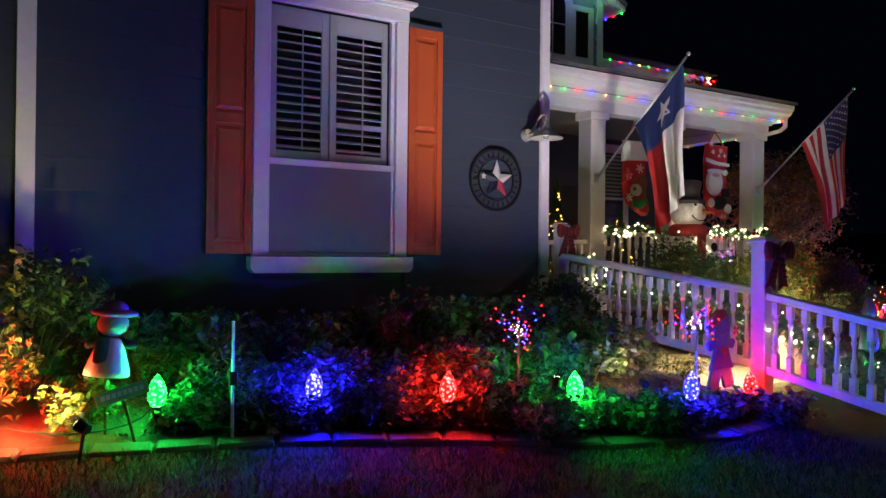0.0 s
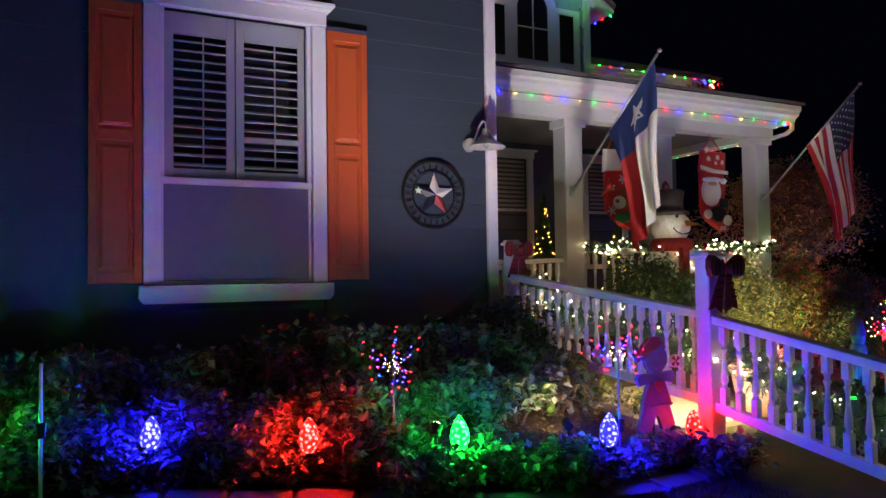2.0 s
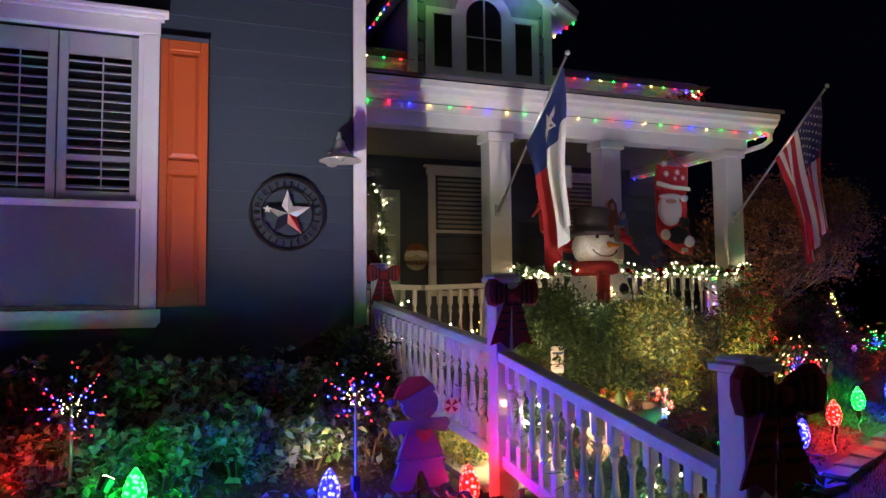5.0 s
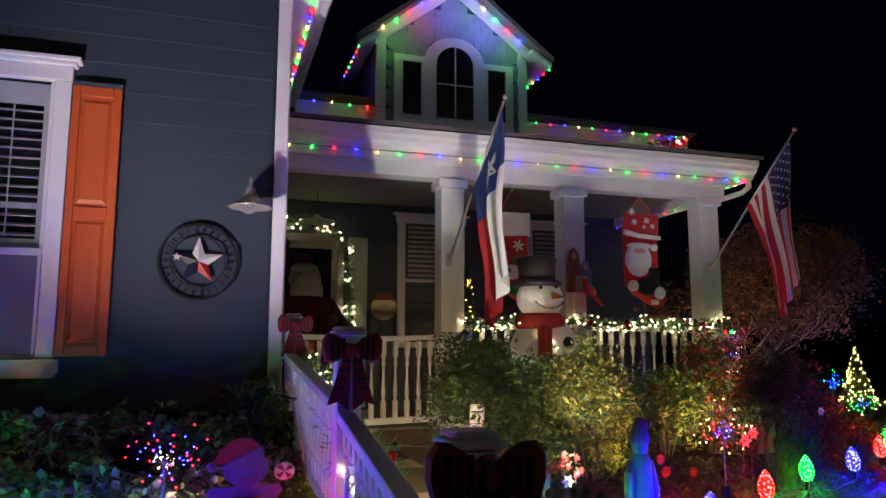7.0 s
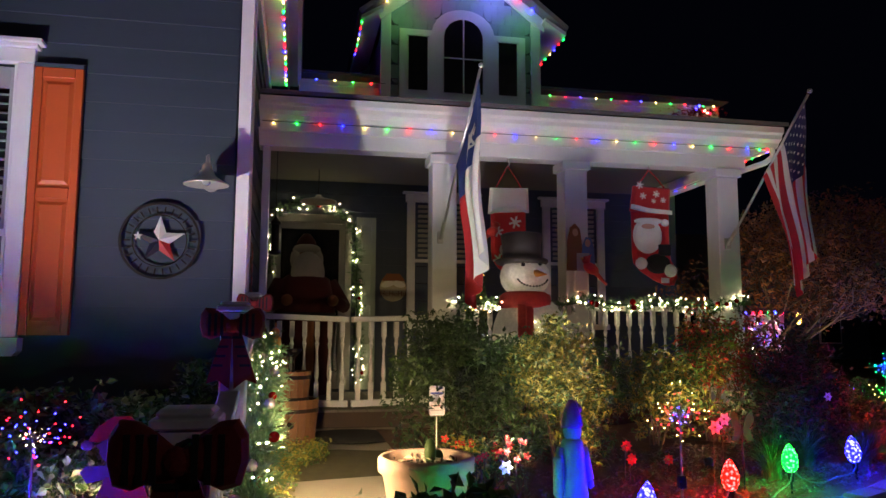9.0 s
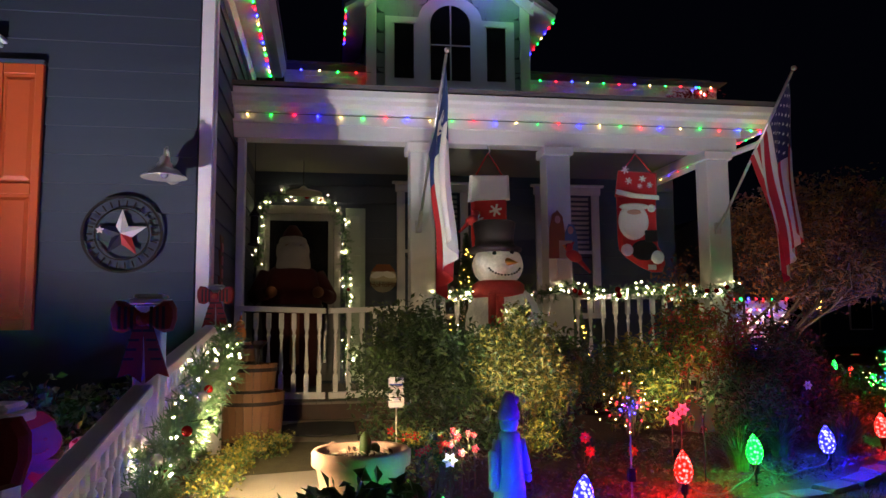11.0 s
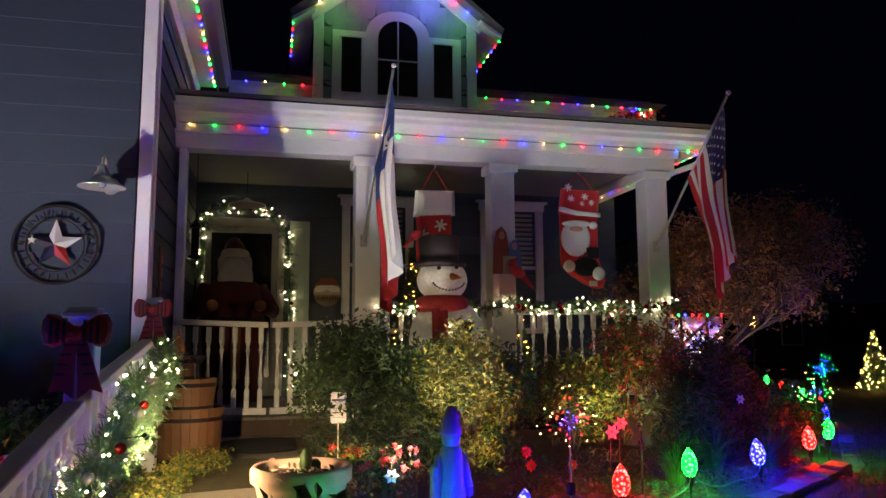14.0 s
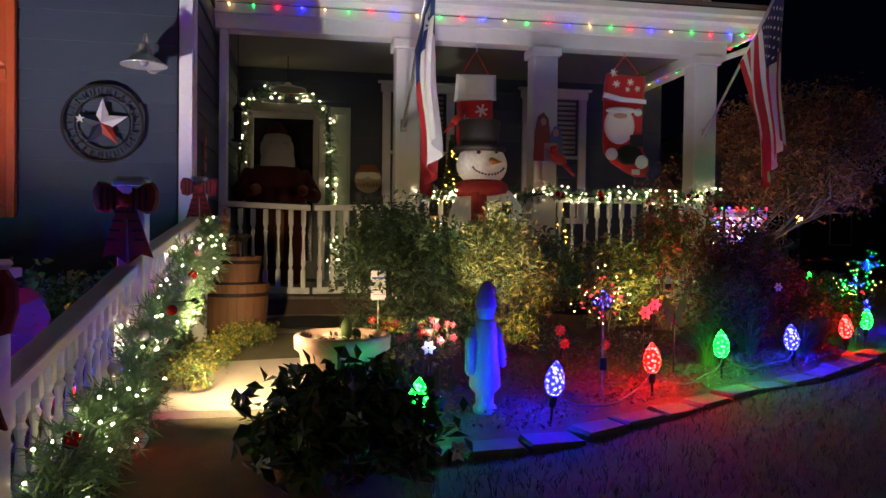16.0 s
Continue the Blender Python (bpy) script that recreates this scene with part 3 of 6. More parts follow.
set_back(FRONT, tagged(part("porch_beam", bm, M["white"]), "white painted beam across the porch posts", "beam", kind="structure"))
bm = B()
prof = [(6.53, 3.62), (6.53, 3.56), (6.56, 3.54), (6.57, 3.50), (6.62, 3.47), (6.64, 3.426), (6.70, 3.426), (6.70, 3.62)]
a = [bm.verts.new((4.45, y, z)) for y, z in prof]
b = [bm.verts.new((9.76, y, z)) for y, z in prof]
bm.faces.new(a)
bm.faces.new(b[::-1])
for i in range(len(prof)):
    bm.faces.new((a[i], b[i], b[(i + 1) % len(prof)], a[(i + 1) % len(prof)]))
box(bm, 9.45, 9.68, 6.71, PY1, 3.42, 3.45)
box(bm, 9.68, 9.72, 6.71, PY1, 3.40, 3.60, 0.004)
set_back(FRONT, tagged(part("gutter", bm, M["white"]), "white moulded gutter along the porch roof", "gutter", kind="structure"))
dp = thing("downspout", label="white bent downspout from the gutter to the porch post", category="downspout", kind="structure")
wire("pipe", [(9.68, 6.62, 3.42), (9.68, 6.62, 3.33), (9.62, 6.66, 3.27), (9.42, 6.80, 3.20), (9.36, 6.84, 3.14), (9.36, 6.84, 2.95)], 0.032, M["white"], dp)
set_back(FRONT, dp)

# roofs behind the gutter
bm = B()
v = [bm.verts.new(p) for p in ((4.47, 6.50, 3.625), (9.80, 6.50, 3.625), (10.0, 8.40, 4.18), (4.47, 8.40, 4.18), (4.47, 6.50, 3.665), (9.80, 6.50, 3.665), (10.0, 8.40, 4.24), (4.47, 8.40, 4.24))]
for q in ((3, 2, 1, 0), (4, 5, 6, 7), (0, 1, 5, 4), (1, 2, 6, 5), (2, 3, 7, 6), (3, 0, 4, 7)):
    bm.faces.new([v[i] for i in q])
set_back(FRONT, tagged(part("roof_porch", bm, M["roof"]), "low dark shingled porch roof", "roof", kind="structure"))
bm = box(B(), 4.86, 10.25, 8.46, 8.50, 4.19, 4.40, 0.003)
slab(bm, [(0, 0), (0, 0.115), (-0.13, 0.115), (-0.13, 0.06), (-0.09, 0.0)], 5.45, Matrix.Translation((4.80, 8.455, 4.40)) @ Matrix.Rotation(radians(-90), 4, "Z"))
set_back(UPPER, tagged(part("eave_main", bm, M["white"]), "white fascia and gutter of the main roof", "eave", kind="structure"))

# dormer
dormer = thing("dormer", (6.80, 8.36, 4.06), "small gabled dormer with blue scalloped shingles and a white arched window", "dormer", kind="structure")
bm = B()
slab(bm, [(-0.93, 0), (0.93, 0), (0.93, 1.30), (0, 2.02), (-0.93, 1.30)], 2.4, Matrix.Translation((0, 0.03, 0)))
part("body", bm, M["siding_navy"], dormer)
for s in (-1, 1):
    bm = box(B(), s * 0.93 - 0.07, s * 0.93 + 0.05, -0.02, 0.029, 0, 1.29, 0.004)
    part("corner_board", bm, M["white"], dormer)
    bm = B()
    slab(bm, [(0, 2.10), (0, 1.92), (s * 1.02, 1.14), (s * 1.02, 1.31)], 0.035, Matrix.Translation((0, -0.06 if s > 0 else -0.058, 0)))
    part("barge_board", bm, M["white"], dormer)
    bm = B()
    slab(bm, [(0, 2.17), (0, 2.105), (s * 1.26, 1.12), (s * 1.28, 1.175)], 2.3, Matrix.Translation((0, -0.22, 0)))
    part("roof_slope", bm, M["roof"], dormer, "dark shingled slope")
    bm = B()
    slab(bm, [(s * 0.985, 1.27), (s * 0.985, 1.23), (s * 1.25, 1.06), (s * 1.25, 1.105)], 2.1, Matrix.Translation((0, -0.20, 0)))
    part("soffit", bm, M["white_old"], dormer)
bm = B()
pts = [(-0.78, 0.20), (0.78, 0.20), (0.78, 1.06), (0.385, 1.06)]
pts += [(0.385 * math.cos(a), 1.04 + 0.31 * math.sin(a)) for a in [math.pi * k / 12 for k in range(1, 12)]]
pts += [(-0.385, 1.06), (-0.78, 1.06)]
slab(bm, pts, 0.05, Matrix.Translation((0, -0.035, 0)))
wf = part("window", bm, M["white"], dormer, "white arched three-light window")
bm = B()
arch = [(-0.24, 0.30), (0.24, 0.30), (0.24, 0.99)] + [(0.24 * math.cos(a), 0.99 + 0.235 * math.sin(a)) for a in [math.pi * k / 12 for k in range(1, 12)]] + [(-0.24, 0.99)]
slab(bm, arch, 0.01, Matrix.Translation((0, -0.0405, 0)))
part("pane", bm, M["dark_glass"], wf)
for x0, x1 in ((-0.67, -0.44), (0.44, 0.67)):
    part("pane", box(B(), x0, x1, -0.0405, -0.03, 0.31, 0.97), M["dark_glass"], wf)
    part("pane_head", box(B(), x0 - 0.02, x1 + 0.02, -0.055, -0.036, 0.97, 0.995, 0.003), M["white_old"], wf)
bm = box(B(), -0.008, 0.008, -0.05, -0.0408, 0.30, 1.22)
box(bm, -0.24, 0.24, -0.05, -0.0409, 0.72, 0.735)
part("muntin", bm, M["white_old"], wf)
part("sill", box(B(), -0.80, 0.80, -0.07, -0.0355, 0.165, 0.20, 0.004), M["white"], wf)
set_back(UPPER, dormer)
# scalloped shingles of the gable
bm = B()
slab(bm, [(-0.086, 0.12), (-0.086, 0.0), (-0.08, -0.04), (-0.06, -0.075), (-0.03, -0.095), (0, -0.10), (0.03, -0.095), (0.06, -0.075), (0.08, -0.04), (0.083, 0.0), (0.083, 0.12)], 0.022)
scallop = mesh_of("shingle", bm, M["shingle_wall"])
for r in range(16):
    z = 0.12 + r * 0.122
    for c in range(-7, 8):
        x = c * 0.176 + (0.088 if r % 2 else 0)
        top = 1.90 - abs(x) * 0.77
        if z > top or abs(x) > 0.83 or (abs(x) < 0.66 and z < 0.98) or (abs(x) < 0.30 and z < 1.24):
            continue
        share("shingle", scallop, dormer, pose(x, 0.000 - 0.0006 * r, z, 6, 0, 0))

# the main roof, its courses laid as strips
bm = B()
v = [bm.verts.new(p) for p in ((4.5, 8.35, 4.50), (10.35, 8.35, 4.50), (8.6, 11.2, 5.55), (4.5, 11.2, 5.55), (4.5, 8.6, 4.40), (10.2, 8.6, 4.40), (8.6, 11.3, 5.4), (4.5, 11.3, 5.4))]
for q in ((0, 1, 2, 3), (7, 6, 5, 4), (0, 4, 5, 1), (1, 5, 6, 2), (2, 6, 7, 3), (3, 7, 4, 0)):
    bm.faces.new([v[i] for i in q])
roof_main = set_back(UPPER, tagged(part("roof_main", bm, M["roof"]), "dark shingled main roof above the porch", "roof", kind="structure"))

# posts
def porch_post(x, w=0.235, wall=False):
    p = thing("porch_post", (x, 6.78, FLOOR), "white square boxed porch post with a capital", "post", "porch posts", kind="structure")
    part("shaft", box(B(), -w / 2, w / 2, -w / 2 + 0.01, w / 2, -0.04, BEAM - FLOOR - 0.09, 0.006), M["white"], p)
    part("capital", box(B(), -w / 2 - 0.03, w / 2 + 0.03, -w / 2 - 0.02, w / 2 + 0.03, BEAM - FLOOR - 0.089, BEAM - FLOOR - 0.001, 0.008), M["white"], p)
    part("base", box(B(), -w / 2 - 0.02, w / 2 + 0.02, -w / 2 - 0.015, w / 2 + 0.02, -0.03, 0.14, 0.006), M["white"], p)
    return p


for x in (6.22, 7.535, 9.18):
    set_back(FRONT, porch_post(x))
part_post = box(B(), 4.535, 4.60, 6.70, 6.86, 0.5, BEAM - 0.002, 0.005)
set_back(FRONT, tagged(part("trim_pilaster", part_post, M["white"]), "narrow white pilaster where the beam meets the wall", "trim", kind="structure"))

# balusters
def baluster_mesh(h, w=0.042):
    bm = B()
    box(bm, -w / 2, w / 2, -w / 2, w / 2, 0, h * 0.22, 0.003)
    box(bm, -w / 2, w / 2, -w / 2, w / 2, h * 0.80, h, 0.003)
    r = w / 2
    lathe(bm, [(r * 0.95, h * 0.2201), (r * 0.6, h * 0.25), (r * 1.0, h * 0.30), (r * 0.95, h * 0.38), (r * 0.62, h * 0.50), (r * 0.50, h * 0.62), (r * 0.72, h * 0.68), (r * 1.0, h * 0.71), (r * 0.6, h * 0.745), (r * 0.95, h * 0.7999)], 10)
    return mesh_of("baluster", bm, M["white_old"])


def sloped_bar(bm, p, q, w, h):
    p, q = Vector(p), Vector(q)
    n = (q - p).to_2d().normalized()
    s = Vector((-n.y, n.x, 0)) * (w / 2)
    u = Vector((0, 0, h))
    a = [p - s, p + s, p + s + u, p - s + u]
    b = [q - s, q + s, q + s + u, q - s + u]
    a, b = [bm.verts.new(c) for c in a], [bm.verts.new(c) for c in b]
    bm.faces.new(a[::-1])
    bm.faces.new(b)
    for i in range(4):
        bm.faces.new((a[i], a[(i + 1) % 4], b[(i + 1) % 4], b[i]))
    bmesh.ops.bevel(bm, geom=bm.edges[:], offset=0.005, segments=1, affect="EDGES")
    return bm


def railing(name, p, q, zt0, zt1, zb0, zb1, step, label, group=""):
    """A run of railing between two plan points with its top and bottom rail heights at both ends."""
    r = thing(name, label=label, category="railing", group=group)
    part("top_rail", sloped_bar(B(), (*p, zt0 - 0.05), (*q, zt1 - 0.05), 0.085, 0.05), M["white_old"], r)
    part("bottom_rail", sloped_bar(B(), (*p, zb0), (*q, zb1), 0.05, 0.06), M["white_old"], r)
    d = Vector(q) - Vector(p)
    n = max(2, round(d.length / step))
    h = min(zt0 - zb0, zt1 - zb1) - 0.105
    me = baluster_mesh(h)
    for i in range(n):
        k = (i + 0.5) / n
        share("baluster", me, r, pose(p[0] + d.x * k, p[1] + d.y * k, zb0 + (zb1 - zb0) * k + 0.058, 0, 0, math.degrees(math.atan2(d.y, d.x))))
    return r


RAIL_X = 4.60
railing("handrail", (RAIL_X, 3.43), (4.55, 5.50), 1.27, 1.50, 0.70, 0.89, 0.112, "white turned-baluster handrail climbing beside the path", "path handrails")
railing("handrail", (RAIL_X + 0.02, 1.78), (RAIL_X, 3.31), 0.98, 1.24, 0.42, 0.67, 0.112, "white turned-baluster handrail along the lower walk", "path handrails")
set_back(FRONT, railing("porch_railing", (6.35, 6.76), (7.41, 6.76), 1.77, 1.77, 0.93, 0.93, 0.125, "white porch railing hung with a lit garland", "porch railings"))
set_back(FRONT, railing("porch_railing", (7.66, 6.76), (9.05, 6.76), 1.77, 1.77, 0.93, 0.93, 0.125, "white porch railing hung with a lit garland", "porch railings"))
railing("porch_railing", (4.56, 6.95), (5.365, 6.86), 1.675, 1.645, 0.83, 0.82, 0.118, "white turned-baluster gate railing in front of the door", "porch railings")
railing("porch_railing", (5.395, 6.86), (6.12, 6.97), 1.645, 1.67, 0.82, 0.83, 0.118, "white turned-baluster gate railing in front of the door", "porch railings")


def rail_post(x, y, z0, z1, w=0.115):
    p = thing("rail_post", (x, y, z0), "white square rail post with a low cap", "post", "rail posts")
    part("shaft", box(B(), -w / 2, w / 2, -w / 2, w / 2, 0, z1 - z0 - 0.045, 0.006), M["white_old"], p)
    bm = box(B(), -w / 2 - 0.018, w / 2 + 0.018, -w / 2 - 0.018, w / 2 + 0.018, z1 - z0 - 0.044, z1 - z0 - 0.02, 0.004)
    box(bm, -w / 2 - 0.005, w / 2 + 0.005, -w / 2 - 0.005, w / 2 + 0.005, z1 - z0 - 0.0199, z1 - z0, 0.008)
    part("cap", bm, M["white_old"], p)
    return p


rail_post(4.64, 1.72, 0.2, 1.32)
rail_post(4.61, 3.37, 0.3, 1.63)
rail_post(4.575, 5.55, 0.4, 1.79, 0.10)

# back wall of the porch: door, its frame, windows
door = thing("door_1", (5.03, 9.04, FLOOR), "white-framed storm door with a dark glass panel, a pale green door beside it", "door", kind="structure")
bm = box(B(), -0.50, -0.42, -0.05, 0.0, 0, 2.12, 0.004)
box(bm, 0.42, 0.50, -0.05, 0.0, 0, 2.12, 0.004)
box(bm, -0.419, 0.419, -0.05, 0.0, 2.02, 2.12, 0.004)
part("door_frame", bm, M["shaded_frame"], door)
bm = box(B(), -0.415, -0.35, -0.035, -0.005, 0.01, 2.015, 0.004)
box(bm, 0.35, 0.415, -0.035, -0.005, 0.01, 2.015, 0.004)
box(bm, -0.349, 0.349, -0.035, -0.005, 1.94, 2.015, 0.004)
box(bm, -0.349, 0.349, -0.035, -0.005, 0.01, 0.22, 0.004)
part("storm_frame", bm, M["shaded_frame"], door)
part("storm_glass", box(B(), -0.349, 0.349, -0.022, -0.014, 0.221, 1.939), M["dark_glass"], door)
bm = box(B(), 0.56, 0.80, -0.04, 0.0, 0, 2.10, 0.004)
for k in range(4):
    box(bm, 0.61, 0.75, -0.050, -0.0405, 0.15 + k * 0.49, 0.54 + k * 0.49, 0.008)
leaf = part("sidelight", bm, M["door_green"], door, "pale green panelled leaf beside the door")
part("door_handle", tube(B(), (0.33, -0.05, 1.02), (0.38, -0.05, 1.02), 0.014), M["galv"], door)


def porch_window(n, x0, x1, z0, z1):
    w = thing("window_%d" % n, (x0, 9.05, z0), "porch window with a grey moulded frame, dark inside", "window", kind="structure")
    W, H = x1 - x0, z1 - z0
    bm = box(B(), 0, 0.10, -0.05, 0, 0, H - 0.13, 0.004)
    box(bm, W - 0.10, W, -0.05, 0, 0, H - 0.13, 0.004)
    box(bm, -0.02, W + 0.02, -0.055, 0, H - 0.129, H - 0.03, 0.004)
    box(bm, -0.06, W + 0.06, -0.085, 0, H - 0.029, H, 0.006)
    part("window_frame", bm, M["white_old"], w)
    part("window_sill", box(B(), -0.04, W + 0.04, -0.08, 0, -0.07, -0.001, 0.006), M["white_old"], w)
    part("pane", box(B(), 0.1, W - 0.1, -0.012, -0.004, 0, H - 0.13), M["dark_glass"], w)
    part("meeting_rail", box(B(), 0.101, W - 0.101, -0.04, -0.0125, H * 0.46, H * 0.46 + 0.04, 0.003), M["white_old"], w)
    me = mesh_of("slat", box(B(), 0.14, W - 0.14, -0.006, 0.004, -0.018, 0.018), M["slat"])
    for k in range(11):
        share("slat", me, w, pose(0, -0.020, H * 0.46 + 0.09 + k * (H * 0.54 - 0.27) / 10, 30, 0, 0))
    return w


porch_window(2, 6.22, 7.12, 1.62, 3.27)
porch_window(3, 8.00, 8.85, 1.62, 3.27)

# ceiling lamp of the porch
cl = thing("ceiling_lamp", (5.1, 8.35, 3.362), "dark enamelled pendant lamp under the porch ceiling, unlit", "lamp")
part("shade", lathe(B(), [(0.02, -0.30), (0.05, -0.33), (0.20, -0.37), (0.205, -0.385), (0.19, -0.38)], 20), M["galv"], cl, smooth=True)
part("cord", tube(B(), (0, 0, -0.31), (0, 0, 0), 0.005), M["black"], cl)

# ---------------- lights of the garden and the eaves ----------------
COL = {"r": "red", "g": "green", "b": "blue"}
BULB = {}
for k, nm in COL.items():
    bm = B()
    n = 12
    lathe(bm, [(0.022, 0.0), (0.036, 0.012), (0.050, 0.045), (0.053, 0.075), (0.047, 0.11), (0.033, 0.145), (0.016, 0.172), (0.004, 0.186)], n)
    BULB[k] = mesh_of("shell", bm, M["b_" + nm])
SOCKET = mesh_of("socket", lathe(B(), [(0.012, -0.07), (0.020, -0.06), (0.024, -0.015), (0.027, 0.001)], 10), M["black"])
STAKE = mesh_of("stake", tube(B(), (0, 0, -0.30), (0, 0, -0.068), 0.004, 0.009, 6), M["black"])


def path_bulb(k, x, y, z):
    """z: the middle of the shell."""
    t = thing("path_light", (x, y, z - 0.09), "giant glowing %s bulb path light on a black stake" % COL[k], "path light", "giant bulb path lights", turn=random.uniform(0, 90))
    t.matrix_world = t.matrix_world @ pose(0, 0, 0.006, random.uniform(-4, 4), random.uniform(-4, 4), 0) @ Matrix.Scale(0.93, 4)
    share("shell", BULB[k], t, Matrix(), "ribbed glowing %s shell" % COL[k])
    share("socket", SOCKET, t, Matrix())
    share("stake", STAKE, t, Matrix())
    return t


PATH_BULBS = [("r", -0.12, 4.36, 0.745), ("g", 0.70, 4.18, 0.745), ("b", 1.52, 4.02, 0.735), ("r", 2.235, 3.725, 0.712), ("g", 2.90, 3.37, 0.715), ("b", 3.69, 3.20, 0.68), ("r", 4.40, 3.30, 0.618), ("b", 6.60, 3.42, 0.675), ("r", 7.32, 3.82, 0.70), ("g", 7.95, 4.16, 0.72), ("b", 8.62, 4.41, 0.72), ("r", 9.44, 4.93, 0.72), ("g", 10.0, 5.40, 0.72), ("b", 11.1, 6.75, 0.70), ("r", 11.85, 7.72, 0.70), ("g", 12.55, 8.9, 0.70), ("b", 13.0, 9.7, 0.70), ("r", 13.6, 10.7, 0.70), ("g", 14.5, 12.3, 0.70), ("b", 13.6, 12.8, 0.80), ("r", 13.3, 12.9, 0.80), ("g", 5.90, 3.34, 0.62)]
GLOW = {"r": (120, (1.0, 0.014, 0.008)), "g": (56, (0.010, 1.0, 0.10)), "b": (235, (0.006, 0.004, 1.0))}
for i, b_ in enumerate(PATH_BULBS):
    path_bulb(*b_)
    if i < 14:
        glow("path_light_glow", b_[1:], GLOW[b_[0]][0] * (0.20 if i == 6 else 1.0 if i == 5 else 0.5 if i > 6 and b_[0] == "b" else 1.0 if i > 6 else 1.6), GLOW[b_[0]][1], 0.062)
glow("path_light_glow", PATH_BULBS[-1][1:], 15, GLOW["g"][1], 0.062)
for i, (a, b_) in enumerate(zip(PATH_BULBS[:10], PATH_BULBS[1:11])):
    if abs(a[1] - b_[1]) > 1.2:
        continue
    c = thing("light_cable", label="dark cable looping between path lights on the mulch", category="cable", group="light cables")
    pts = []
    for k in range(13):
        u = k / 12
        x, y = a[1] + (b_[1] - a[1]) * u, a[2] + (b_[2] - a[2]) * u - 0.10 * math.sin(math.pi * u) + 0.03 * math.sin(9 * u + i)
        pts.append((x, y, ground_z(x, y) + 0.09 + 0.10 * (abs(2 * u - 1)) ** 6))
    wire("cord", pts, 0.005, M["cable_white"] if i > 6 else M["cable"], c)

SMALL = {}
for k in ("red", "green", "blue", "yellow", "white", "gold"):
    bm = ball(B(), (0, 0, 0), 1.0, n=1)
    SMALL[k] = mesh_of("bulb", bm, M["l_" + k], True)


def string_lights(pts, step, r, label, cycle=("yellow", "green", "red", "blue"), start=0, cord=True):
    t = thing("string_lights", label=label, category="string lights", group="string lights on the house")
    if cord:
        wire("cord", [(p[0], p[1] + 0.004, p[2] + 0.012) for p in pts], 0.003, M["cable"], t)
    k = start
    left = step * 0.5
    for a, b in zip(pts, pts[1:]):
        a, b = Vector(a), Vector(b)
        d = b - a
        s = left
        while s < d.length:
            p = a + d * (s / d.length)
            share("bulb", SMALL[cycle[k % len(cycle)]], t, Matrix.Translation(p + Vector((0, -0.012, random.uniform(-0.01, 0.006)))) @ Matrix.Diagonal((r, r, r * 1.4, 1)))
            k += 1
            s += step
        left = s - d.length
    return t


set_back(FRONT, string_lights([(4.52, 6.645, 3.40), (9.50, 6.645, 3.40)], 0.208, 0.0058, "coloured string lights clipped along the porch beam"))
set_back(FRONT, string_lights([(9.46, 6.60, 3.40), (9.70, 6.68, 3.41), (9.70, 9.0, 3.39)], 0.13, 0.011, "coloured string lights round the corner of the porch roof", start=1))
set_back(FRONT, string_lights([(9.17, 6.95, 3.15), (9.17, 8.75, 3.15)], 0.22, 0.0055, "coloured string lights inside the side beam of the porch", start=0))
set_back(UPPER, string_lights([(4.95, 8.30, 4.40), (5.86, 8.30, 4.40)], 0.21, 0.0088, "coloured string lights along the main gutter", start=3))
set_back(UPPER, string_lights([(7.78, 8.30, 4.40), (10.22, 8.30, 4.40)], 0.20, 0.0088, "coloured string lights along the main gutter", start=1))
string_lights([(4.70, 5.2, 4.385), (4.70, 8.52, 4.385)], 0.17, 0.010, "coloured string lights along the side eave", start=2)
set_back(UPPER, string_lights([(5.78, 8.285, 5.345), (6.80, 8.285, 6.12), (7.82, 8.285, 5.345)], 0.205, 0.0105, "coloured string lights along the dormer gable", start=0))
for sx in (-1.24, 1.24):
    set_back(UPPER, string_lights([(6.80 + sx, 8.15, 5.10), (6.80 + sx, 9.3, 5.10)], 0.17, 0.0100, "coloured string lights along the dormer eave", start=1))


# lamps added off the gable string, standing in for its light on the shingles
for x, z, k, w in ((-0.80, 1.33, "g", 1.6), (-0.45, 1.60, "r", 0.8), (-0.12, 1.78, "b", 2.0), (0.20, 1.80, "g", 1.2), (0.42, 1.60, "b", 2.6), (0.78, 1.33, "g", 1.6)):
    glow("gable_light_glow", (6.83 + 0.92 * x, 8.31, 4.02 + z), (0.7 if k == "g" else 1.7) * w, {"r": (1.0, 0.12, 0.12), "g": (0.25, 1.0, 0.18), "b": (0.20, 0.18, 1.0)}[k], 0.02)


